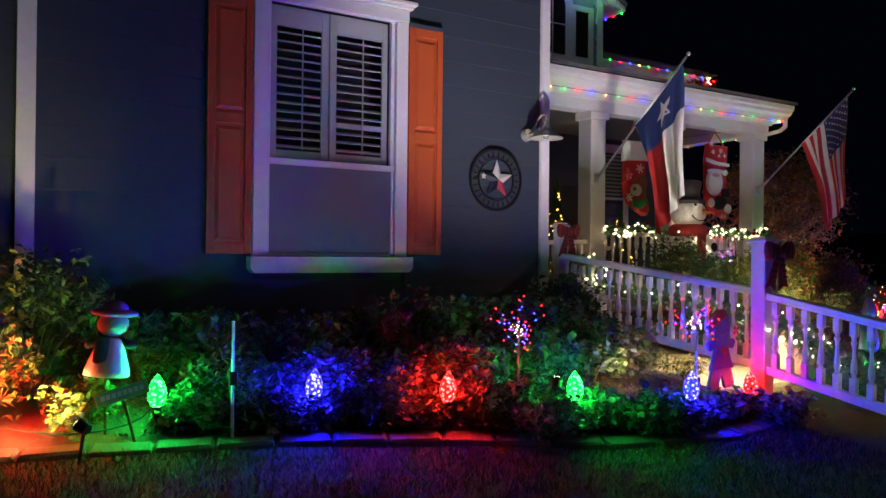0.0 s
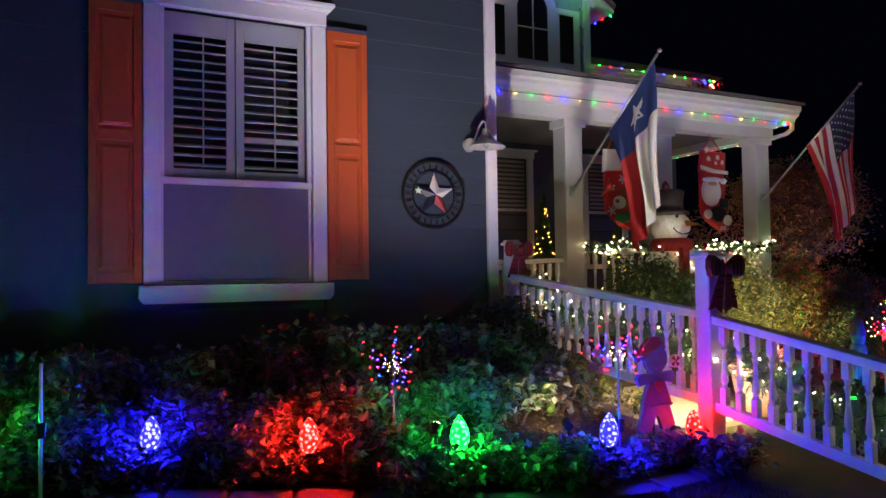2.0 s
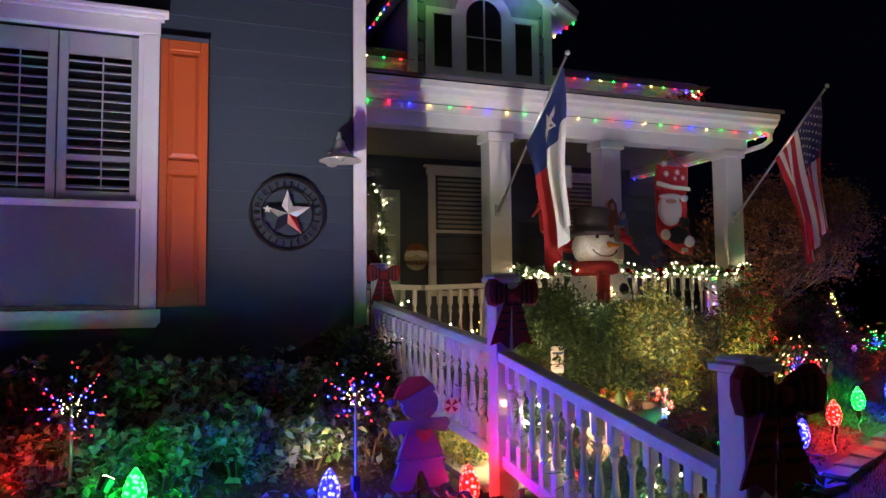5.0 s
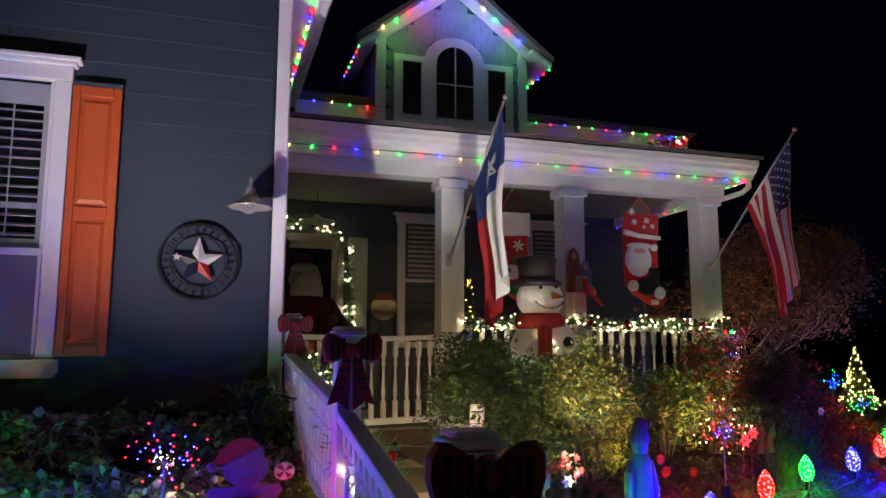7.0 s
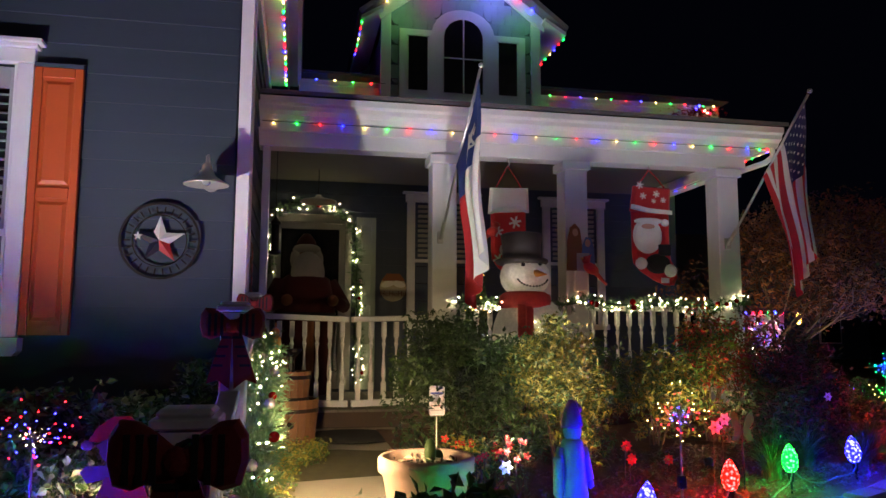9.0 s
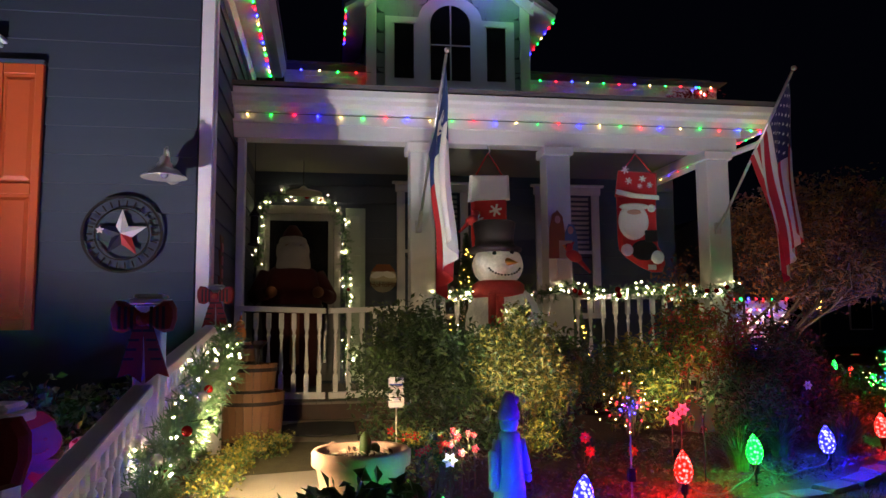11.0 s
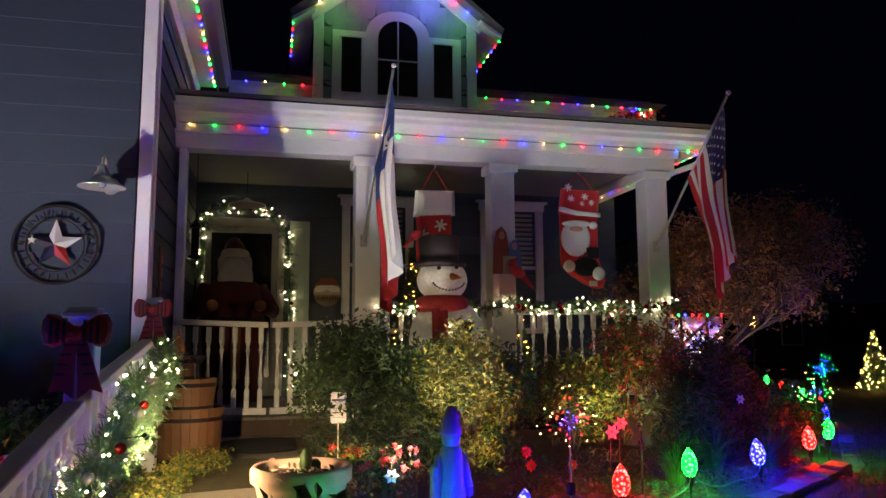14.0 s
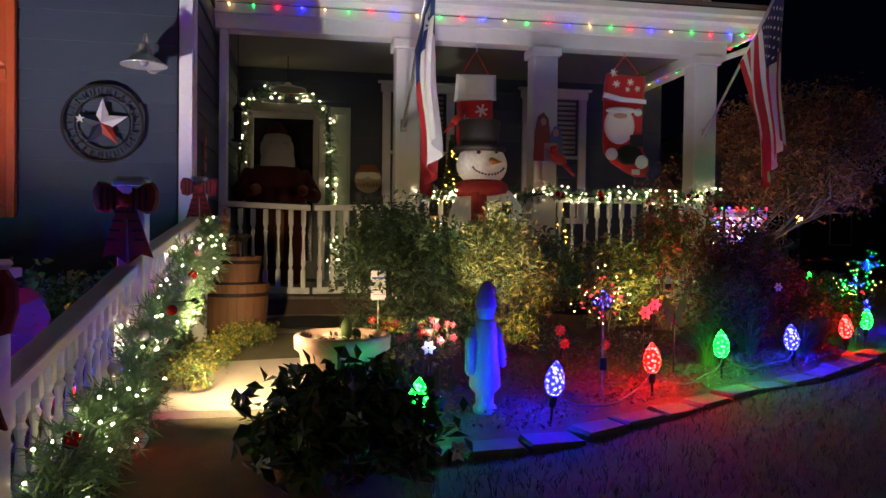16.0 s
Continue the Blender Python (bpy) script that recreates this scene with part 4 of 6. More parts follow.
def starburst(x, y, z, base, seed, inner, mid_, outer):
    """A stake with fine arms that end in tiny lights."""
    rng = np.random.default_rng(seed)
    t = thing("firework_light", (x, y, base), "slim stake with a starburst of tiny coloured lights", "garden light", "firework stake lights")
    h = z - base
    part("stake", tube(B(), (0, 0, -0.05), (0, 0, h), 0.007, 0.006, 8), M["stake"], t)
    part("box", box(B(), -0.02, 0.02, -0.02, 0.02, 0.18, 0.25, 0.004), M["black"], t)
    arms = B()
    for k in range(22):
        v = rng.normal(0, 1, 3)
        v /= np.linalg.norm(v)
        v[2] = v[2] * 0.9 + 0.15
        L = rng.uniform(0.12, 0.20)
        e = Vector(v * L) + Vector((0, 0, h))
        tube(arms, (0, 0, h), e, 0.0012, 0.001, 3, caps=False)
        for q, nm, r in ((0.28, inner, 0.0036 if k % 3 == 0 else 0.0015), (0.68, mid_, 0.0036), (1.0, outer, 0.0036)):
            p = Vector((0, 0, h)).lerp(e, q)
            share("bulb", SMALL[nm], t, Matrix.Translation(p) @ Matrix.Diagonal((r, r, r, 1)))
    part("arm_spray", arms, M["stake"], t, kind="stuff")
    return t


starburst(2.635, 3.575, 1.04, 0.46, 1, "yellow", "blue", "red")
starburst(3.83, 3.28, 1.05, 0.46, 2, "yellow", "blue", "red")
starburst(7.01, 3.80, 1.03, 0.46, 3, "blue", "red", "yellow")
starburst(10.35, 5.95, 0.98, 0.44, 4, "blue", "green", "yellow")
starburst(12.9, 8.9, 1.05, 0.40, 5, "blue", "blue", "green")
t = thing("firework_light", (1.05, 3.98, 0.5), "slim unlit metal stake of a garden light", "garden light", "firework stake lights")
part("stake", tube(B(), (0, 0, -0.05), (0, 0, 0.62), 0.010, 0.008, 8), M["galv"], t)
part("box", box(B(), -0.02, 0.02, -0.02, 0.02, 0.28, 0.35, 0.004), M["black"], t)


def flood(x, y, z, aim, label, clip=(0, 0, -0.28)):
    f = thing("garden_spotlight", (x, y, z), label, "spotlight", "garden spotlights")
    d = (Vector(aim) - Vector((x, y, z))).normalized()
    part("head", tube(B(), -d * 0.07, -d * 0.012, 0.026, 0.034, 12), M["black"], f)
    part("lens", tube(B(), -d * 0.0119, -d * 0.008, 0.028, 0.028, 12), M["flood_lens"], f, "glowing lens")
    part("stake", tube(B(), clip, -d * 0.05, 0.007, 0.009, 6), M["black"], f)
    return f


flood(2.80, 3.42, 0.77, (4.75, 5.55, 4.8), "black solar spotlight on a stake aimed at the porch")
flood(3.80, 3.72, 0.62, (4.1, 4.4, 0.75), "small black spotlight lighting a shrub yellow")
flood(0.30, 3.95, 0.66, (-0.25, 4.55, 1.0), "small black spotlight lighting leaves beside the edging")
# fixture added for the porch fill, hidden behind the gardenia
flood(6.05, 3.55, 0.56, (7.65, 6.9, 4.0), "small black spotlight added behind the gardenia to brighten the porch", (0, 0, -0.15))
flood(7.75, 4.78, 0.62, (8.2, 5.8, 1.6), "small black spotlight under the nandina")
# fixture added to go with the maple's fill lamp
flood(9.72, 7.0, 0.62, (10.9, 7.7, 2.4), "small black spotlight added unseen below the maple")
flood(4.87, 3.46, 1.06, (5.3, 4.5, 0.48), "small black spotlight clipped to the rail behind the garland", (-0.55, -0.02, -0.02)).scale = (0.42, 0.42, 0.42)

def edge_y(curve, x):
    for a, b in zip(curve, curve[1:]):
        if a[0] <= x <= b[0]:
            return a[1] + (b[1] - a[1]) * (x - a[0]) / (b[0] - a[0])
    return 99


# ---------------- plants ----------------


def shrub(name, x, y, rx, ry, h, seed, leaf, mats=(), n=26, per=60, size=0.05, aspect=0.6, label="", category="shrub", group="", z0=None, lump=0.07, kind="", stems=9):
    rng = np.random.default_rng(seed)
    base = ground_z(x, y) + 0.03 if z0 is None else z0
    t = thing(name, (x, y, base), label, category, group, kind)
    bm = B()
    for k in range(stems):
        a = rng.uniform(0, 2 * math.pi)
        q = rng.uniform(0.3, 0.8)
        e = Vector((rx * q * math.cos(a), ry * q * math.sin(a), h * rng.uniform(0.35, 0.7)))
        m_ = e * 0.5 + Vector((0, 0, h * 0.08))
        tube(bm, (0.03 * math.cos(a), 0.03 * math.sin(a), -0.05), m_, 0.010, 0.007, 5)
        tube(bm, m_, e, 0.007, 0.003, 5)
    part("branching", bm, M["stem"], t, kind="stuff")
    c = clumps(rng, (0, 0, h * 0.45), (rx, ry, h * 0.55), n, per, lump)
    c = c[c[:, 2] > 0.0]
    o = new("foliage", leaf_mesh("foliage", rng, c, size, aspect, M[leaf], [M[m] for m in mats]))
    o.parent = t
    return t


SH = "shrubs under the window"
# back row below the wall
for i, (x, y, h, leaf, mats, lab) in enumerate((
        (0.75, 5.05, 0.46, "leaf_green", ("leaf_dark",), "low green shrub below the blue wall"),
        (1.30, 5.0, 0.48, "leaf_green", ("leaf_brown",), "green and brown shrub below the window"),
        (1.85, 4.95, 0.44, "leaf_brown", ("leaf_pale",), "maroon-brown shrub below the window"),
        (2.30, 4.85, 0.50, "leaf_brown", ("leaf_brown", "leaf_green"), "maroon shrub below the window"),
        (2.72, 4.90, 0.52, "leaf_pale", ("leaf_brown", "leaf_green"), "variegated grey-green shrub below the window"),
        (3.12, 4.80, 0.55, "leaf_brown", ("leaf_pale",), "maroon-tipped shrub below the shutter"),
        (3.52, 4.85, 0.56, "leaf_pale", ("leaf_green", "leaf_brown"), "pale green shrub below the iron star"),
        (3.95, 4.85, 0.52, "leaf_green", ("leaf_pale",), "green shrub below the iron star"),
        (4.32, 5.15, 0.72, "leaf_dark", ("leaf_green",), "tall dark shrub against the house corner"))):
    shrub("shrub", x, y, 0.32, 0.30, h, 20 + i, leaf, mats, 34, 52, 0.066, 0.72, lab, group=SH)
# middle row of pale variegated plants
for i, (x, y, h, leaf, mats) in enumerate((
        (1.20, 4.45, 0.30, "leaf_green", ("leaf_pale",)), (1.75, 4.35, 0.34, "leaf_pale", ("leaf_brown",)), (2.15, 4.20, 0.30, "leaf_pale", ("leaf_brown", "leaf_green")),
        (2.60, 4.15, 0.36, "leaf_brown", ("leaf_pale",)), (3.00, 4.15, 0.36, "leaf_pale", ("leaf_pale", "leaf_green")), (3.40, 4.20, 0.40, "leaf_pale", ("leaf_pale", "leaf_green")),
        (3.80, 4.28, 0.40, "leaf_pale", ("leaf_green",)), (4.15, 4.32, 0.36, "leaf_yellow", ("leaf_green", "leaf_pale")), (4.28, 4.62, 0.40, "leaf_pale", ("leaf_green",)))):
    shrub("shrub", x, y, 0.27, 0.25, h, 60 + i, leaf, mats, 26, 46, 0.060, 0.74, "low variegated evergreen shrub in the flower bed", group=SH, lump=0.055)
# front row beside the bulbs
for i, (x, y, h, leaf, mats) in enumerate((
        (0.35, 4.32, 0.26, "leaf_yellow", ("leaf_green",)), (0.95, 4.22, 0.22, "leaf_green", ("leaf_pale",)), (1.25, 4.08, 0.22, "leaf_pale", ("leaf_green",)), (1.72, 4.02, 0.26, "leaf_pale", ("leaf_green",)),
        (1.98, 3.92, 0.24, "leaf_pale", ("leaf_pale",)), (2.42, 3.80, 0.22, "leaf_pale", ("leaf_brown",)), (2.62, 3.62, 0.24, "leaf_pale", ("leaf_green",)), (2.66, 3.34, 0.20, "leaf_green", ("leaf_pale",)),
        (3.08, 3.42, 0.20, "leaf_pale", ("leaf_green",)), (3.38, 3.18, 0.18, "leaf_pale", ("leaf_green",)), (3.50, 3.22, 0.10, "leaf_green", ("leaf_pale",)), (4.40, 3.06, 0.10, "leaf_pale", ("leaf_brown",)))):
    shrub("ground_plant", x, y, 0.20, 0.17, h, 90 + i, leaf, mats, 20, 36, 0.050, 0.78, "low variegated creeping plant spilling towards the edging", "plant", "creeping plants", lump=0.045, stems=6)
rng = np.random.default_rng(71)
for i in range(14):
    x = 0.85 + i * 0.262
    shrub("ground_plant", x, edge_y(LEFT_EDGE, x) + 0.17, 0.15, 0.12, rng.uniform(0.11, 0.19) * (1 if x < 3.7 else 0.6), 200 + i, ("leaf_pale", "leaf_green", "leaf_pale", "leaf_brown")[i % 4], ("leaf_pale", "leaf_green"), 14, 26, 0.052, 0.78, "low variegated creeping plant spilling towards the edging", "plant", "creeping plants", lump=0.04, stems=4)
# far end of the bed
shrub("shrub", -0.55, 4.75, 0.55, 0.40, 1.05, 130, "leaf_yellow", ("leaf_green", "leaf_autumn"), 50, 70, 0.065, 0.6, "tall shrub with yellow and orange leaves lit by a spotlight", group=SH, lump=0.09)
shrub("shrub", -0.25, 4.50, 0.34, 0.26, 0.62, 131, "leaf_yellow", ("leaf_autumn", "leaf_green"), 34, 60, 0.055, 0.6, "yellow-orange leafy shrub beside the edging", group=SH)
shrub("shrub", 0.15, 5.15, 0.45, 0.32, 0.85, 132, "leaf_dark", ("leaf_green",), 40, 70, 0.055, 0.6, "dark green shrub against the wall trim", group=SH, lump=0.08)

# bed in front of the porch
shrub("shrub", 6.02, 5.35, 0.42, 0.40, 1.02, 140, "leaf_dark", ("leaf_green",), 83, 105, 0.054, 0.45, "dense dark green shrub in front of the porch", group="shrubs by the porch", lump=0.085, stems=14)
shrub("shrub", 6.55, 5.32, 0.46, 0.34, 0.86, 141, "leaf_dark", ("leaf_green", "leaf_green"), 83, 105, 0.058, 0.4, "dense dark green and bronze shrub below the snowman", group="shrubs by the porch", lump=0.085, stems=14)
shrub("shrub", 6.70, 4.92, 0.30, 0.26, 0.98, 142, "leaf_yellow", ("leaf_yellow", "leaf_green"), 64, 110, 0.046, 0.42, "yellow-green nandina lit from below", group="shrubs by the porch", lump=0.075, stems=12)
shrub("shrub", 7.10, 5.35, 0.34, 0.32, 0.82, 143, "leaf_green", ("leaf_dark",), 48, 82, 0.054, 0.45, "green shrub before the porch railing", group="shrubs by the porch", lump=0.08)
shrub("shrub", 7.72, 5.50, 0.36, 0.28, 0.74, 144, "leaf_yellow", ("leaf_green",), 45, 70, 0.061, 0.42, "bright yellow-green nandina over a spotlight", group="shrubs by the porch", lump=0.075)
shrub("shrub", 8.28, 5.62, 0.28, 0.25, 1.08, 145, "leaf_yellow", ("leaf_green", "leaf_red"), 48, 60, 0.058, 0.40, "tall nandina with yellow leaves and red tips", group="shrubs by the porch", lump=0.07, stems=14)
shrub("shrub", 8.66, 5.65, 0.20, 0.20, 1.12, 146, "leaf_red", ("leaf_autumn", "leaf_yellow"), 32, 50, 0.058, 0.40, "tall nandina with red and orange tips", group="shrubs by the porch", lump=0.06, stems=12)
shrub("shrub", 8.42, 5.02, 0.30, 0.26, 0.50, 147, "leaf_dark", ("leaf_brown", "leaf_green"), 48, 75, 0.054, 0.45, "dark bronze shrub behind the green path light", group="shrubs by the porch")
shrub("shrub", 9.00, 5.55, 0.40, 0.36, 0.85, 148, "leaf_dark", ("leaf_brown",), 59, 80, 0.054, 0.5, "dark maroon shrub at the porch corner", group="shrubs by the porch", lump=0.08)
shrub("shrub", 9.55, 6.1, 0.40, 0.36, 0.55, 149, "leaf_brown", ("leaf_dark",), 54, 75, 0.058, 0.5, "maroon shrub beside the porch", group="shrubs by the porch", lump=0.08)
shrub("shrub", 9.55, 5.45, 0.34, 0.30, 0.50, 150, "leaf_dark", ("leaf_green",), 45, 70, 0.058, 0.5, "dark shrub among the path lights", group="shrubs by the porch")
shrub("shrub", 10.5, 6.6, 0.45, 0.40, 0.55, 151, "leaf_dark", ("leaf_green",), 48, 70, 0.064, 0.5, "dark shrub among the far path lights", group="shrubs by the porch")
# gardenia at the corner of the bed, with its flowers
g = shrub("gardenia", 5.57, 2.84, 0.42, 0.28, 0.33, 160, "leaf_green", ("leaf_dark", "leaf_green"), 66, 22, 0.088, 0.55, "dark glossy gardenia with a few white flowers beside the walk", lump=0.085, stems=18)


def flower(x, y, z, r, material, label, n=6, group="garden flowers"):
    f = thing("flower", (x, y, z), label, "flower", group)
    bm = B()
    for k in range(n):
        a = 2 * math.pi * k / n
        u, w = Vector((math.cos(a), -0.45, math.sin(a))), Vector((-math.sin(a), 0, math.cos(a)))
        q = [bm.verts.new(p) for p in (Vector((0, 0, 0)), u * r * 0.55 + w * r * 0.30, u * r + Vector((0, 0.2 * r, 0)), u * r * 0.55 - w * r * 0.30)]
        bm.faces.new(q)
    part("corolla", bm, material, f)
    part("eye", ball(B(), (0, -0.008, 0), r * 0.18, n=1), M["leaf_yellow"], f)
    part("stalk", tube(B(), (0, 0.01, 0), (0.01, 0.04, ground_z(x, y) - z + 0.02), 0.003, n=5), M["stem"], f)
    return f


for x, y, z, r in ((5.56, 2.64, 0.68, 0.055), (5.36, 2.70, 0.55, 0.05), (5.84, 2.70, 0.57, 0.055), (5.22, 2.85, 0.48, 0.05), (6.0, 2.85, 0.50, 0.05), (7.40, 4.10, 0.93, 0.05), (7.45, 4.08, 0.98, 0.045), (8.9, 5.0, 1.02, 0.04), (6.05, 4.0, 0.75, 0.045)):
    flower(x, y, z, r, M["petal_white"], "small white flower on a thin stalk")
for x, y, z in ((7.0, 4.42, 0.70), (6.98, 4.45, 0.78), (7.35, 4.6, 0.66)):
    flower(x, y, z, 0.042, M["petal_red"], "large red flower above the mulch", 8)
shrub("flowering_plant", 5.98, 4.20, 0.24, 0.20, 0.38, 165, "leaf_yellow", ("leaf_green",), 26, 44, 0.038, 0.6, "low yellow-green plant covered in red blossoms behind the planter", "plant", lump=0.05)
rng = np.random.default_rng(5)
for k in range(26):
    a, q = rng.uniform(0, 6.28), rng.uniform(0.2, 1)
    flower(5.98 + 0.26 * q * math.cos(a), 4.15 + 0.2 * q * math.sin(a), 0.50 + 0.36 * rng.uniform(0.75, 1.1), rng.uniform(0.018, 0.03), M["petal_red"], "small red blossom above yellow leaves", 5, "red blossoms")
# creeping plant along the foot of the handrail
for i, (x, y) in enumerate(((4.72, 4.2), (4.74, 4.6), (4.78, 4.95), (4.84, 5.3), (5.0, 5.45))):
    shrub("ground_plant", x, y, 0.14, 0.20, 0.12, 170 + i, "leaf_yellow", ("leaf_green",), 16, 44, 0.026, 0.75, "creeping yellow-green plant at the foot of the handrail", "plant", "creeping plants", z0=0.50 + 0.04 * (y - 3.7), lump=0.04, stems=5)


def grass_clump(x, y, h, seed, n=260):
    rng = np.random.default_rng(seed)
    t = thing("grass_clump", (x, y, ground_z(x, y) + 0.03), "arching dark green grass clump beside a path light", "ornamental grass", "grass clumps")
    V, F = [], []
    for k in range(n):
        a, L, lean = rng.uniform(0, 6.28), h * rng.uniform(0.7, 1.25), rng.uniform(0.3, 1.1)
        d = np.array([math.cos(a), math.sin(a), 0])
        s = np.array([-d[1], d[0], 0]) * 0.004
        o = d * rng.uniform(0, 0.06)
        i0 = len(V)
        for q in range(5):
            u = q / 4
            p = o + d * L * lean * u * u * 0.9 + np.array([0, 0, L * (u - 0.45 * lean * u * u)])
            w = s * (1 - 0.85 * u)
            V += [tuple(p - w), tuple(p + w)]
        F += [(i0 + 2 * q, i0 + 2 * q + 1, i0 + 2 * q + 3, i0 + 2 * q + 2) for q in range(4)]
    me = bpy.data.meshes.new("tuft")
    me.from_pydata(V, [], F)
    me.materials.append(M["leaf_green"])
    o = new("tuft", me)
    o.parent = t
    return t


grass_clump(8.0, 4.42, 0.36, 1)
grass_clump(8.5, 4.75, 0.36, 2)
grass_clump(8.85, 4.62, 0.32, 3)
grass_clump(9.2, 4.95, 0.34, 4)


def blades(name, n, x0, x1, y0, y1, keep, seed, label):
    rng = np.random.default_rng(seed)
    x, y = rng.uniform(x0, x1, n), rng.uniform(y0, y1, n)
    ok = np.array([keep(a, b) for a, b in zip(x, y)])
    x, y = x[ok], y[ok]
    n = len(x)
    z = np.array([lawn_z(a, b) for a, b in zip(x, y)])
    a, h = rng.uniform(0, 6.28, n), rng.uniform(0.02, 0.05, n)
    lx, ly = rng.normal(0, 0.018, n), rng.normal(0, 0.018, n)
    w = 0.0028
    V = np.stack([np.stack([x - w * np.cos(a), y - w * np.sin(a), z - 0.004], 1), np.stack([x + w * np.cos(a), y + w * np.sin(a), z - 0.004], 1), np.stack([x + lx, y + ly, z + h], 1)], 1).reshape(-1, 3)
    i = np.arange(n) * 3
    me = bpy.data.meshes.new(name)
    me.from_pydata(V.tolist(), [], np.stack([i, i + 1, i + 2], 1).tolist())
    me.materials.append(M["blade"])
    return tagged(new(name, me), label, "grass", kind="stuff")


blades("lawn_grass", 60000, -1.5, 4.4, 1.6, 4.6, lambda x, y: y < edge_y(LEFT_EDGE, x) - 0.10, 7, "short dormant grass in front of the edging")
blades("lawn_grass", 70000, 5.7, 14.5, 1.2, 9.0, lambda x, y: y < edge_y(RIGHT_EDGE, x) - 0.10, 8, "short dormant grass in front of the edging")

# mulch chips and fallen leaves
rng = np.random.default_rng(31)
for nm, curve, x0, x1 in (("mulch_chips", LEFT_EDGE, 0.5, 4.5), ("mulch_chips", RIGHT_EDGE, 5.9, 9.3)):
    x = rng.uniform(x0, x1, 7000)
    u = rng.uniform(0, 1, 7000)
    P = []
    for a, k in zip(x, u):
        e = edge_y(curve, a) + 0.08
        b = e + k * (min(5.4, e + 1.9) - e)
        P.append((a, b, ground_z(a, b) + 0.055 + 0.03 * noise.noise((a * 3, b * 3, 0))))
    me = leaf_mesh(nm, rng, P, 0.035, 0.45, M["mulch"], [M["leaf_brown"], M["bark"]], 0.0, 0.1)
    tagged(new(nm, me), "loose bark chips and fallen leaves over the bed", "mulch", kind="stuff")


def maple():
    rng = np.random.default_rng(44)
    t = thing("maple_tree", (10.05, 7.75, 0.40), "bare-limbed japanese maple with a rust-brown spreading crown beside the porch", "tree")
    bm = B()
    tips = []

    def grow(p, d, L, r, lvl):
        q = p + d * L
        tube(bm, p, q, r, r * 0.72, 7, caps=False)
        if lvl == 0:
            tips.append(q)
            return
        for _ in range(3 if lvl > 1 else 2):
            v = Vector((rng.normal(0, 0.55), rng.normal(0, 0.5), rng.normal(0.12, 0.25)))
            nd = (d + v).normalized()
            tips.append(q)
            grow(q, nd, L * rng.uniform(0.65, 0.9), r * 0.62, lvl - 1)

    for k, (dx, dy) in enumerate(((0.45, -0.1), (0.85, 0.1), (0.2, 0.3), (0.65, -0.35), (1.1, 0.0))):
        tube(bm, (0, 0, -0.1), (0.05 * dx, 0.05 * dy, 0.35), 0.05, 0.04, 8)
        grow(Vector((0.05 * dx, 0.05 * dy, 0.33)), Vector((dx, dy, 1.0)).normalized(), 0.72, 0.030, 3)
    part("trunk", bm, M["bark"], t)
    P = [np.array(q) + rng.normal(0, 0.13, (26, 3)) * np.array([1.3, 1.2, 0.6]) for q in tips if q[2] > 1.3]
    P.append(clumps(rng, (1.15, 0.1, 2.1), (1.30, 0.9, 0.66), 190, 60, 0.12, 0.3))
    o = new("crown", leaf_mesh("crown", rng, np.concatenate(P), 0.066, 0.5, M["leaf_autumn"], [M["leaf_brown"]]))
    o.parent = t
    return t


maple()

# ---------------- flags ----------------


def star_pts(cx, cz, r, turn=90, k=0.40):
    return [(cx + (r if i % 2 == 0 else r * k) * math.cos(radians(turn + 36 * i)), cz + (r if i % 2 == 0 else r * k) * math.sin(radians(turn + 36 * i))) for i in range(10)]


def flag(base, tip, hoist, fly, paint, mats, label, seed, slack=0.56):
    """A flag that hangs in soft folds from a slanted pole. paint(u, v) gives the colour of a cell."""
    base, tip = Vector(base), Vector(tip)
    t = thing("flag", base, label, "flag", "flags on the porch posts")
    d = tip - base
    pole = part("pole", tube(B(), (0, 0, 0), d, 0.0125, 0.0125, 10), M["alu"], t, smooth=True)
    part("finial", ball(B(), d * 1.02, 0.024, n=2), M["galv"], pole)
    bm = box(B(), -0.03, 0.03, 0.02, 0.06, -0.07, 0.05, 0.006)
    tube(bm, (0, 0.03, -0.02), d * 0.10, 0.019, 0.019, 10)
    part("bracket", bm, M["galv"], t)
    nu, nv = 39, 44
    dn = d.normalized()

    def at(u, v):
        top = d - dn * (0.06 + hoist * u)
        drop = fly * v
        # towards the free end the cloth is drawn in under the middle of the hoist
        mid_ = d - dn * (0.06 + hoist * 0.10)
        pull = slack * v ** 0.75
        x = top.x + (mid_.x - top.x) * pull
        y = top.y + (mid_.y - top.y) * pull
        z = top.z - drop * (0.93 - 0.10 * u)
        f = 2.6 * u + 0.5
        amp = 0.06 * min(1, v * 2.2)
        x += amp * math.sin(2 * math.pi * f + seed) + 0.05 * v + 0.02 * math.sin(7 * v + 4 * u)
        y += 0.6 * amp * math.cos(2 * math.pi * f * 0.8 + seed)
        return Vector((x, y, z))

    bm = B()
    g = [[bm.verts.new(at(i / nu, j / nv)) for j in range(nv + 1)] for i in range(nu + 1)]
    for i in range(nu):
        for j in range(nv):
            f = bm.faces.new((g[i][j], g[i + 1][j], g[i + 1][j + 1], g[i][j + 1]))
            f.material_index = paint((i + 0.5) / nu, (j + 0.5) / nv)
    cloth = part("cloth", bm, mats, t, smooth=True)
    return t, cloth, at


def texas(u, v):
    return 0 if v < 0.34 else (1 if u < 0.5 else 2)


tf, cloth, at = flag((6.235, 6.86, 2.43), (6.303, 5.565, 3.637), 0.90, 1.56, texas, [M["flag_blue"], M["flag_white"], M["flag_red"]], "blue, white and red single-star flag hanging from a slanted pole", 0.4, 0.48)


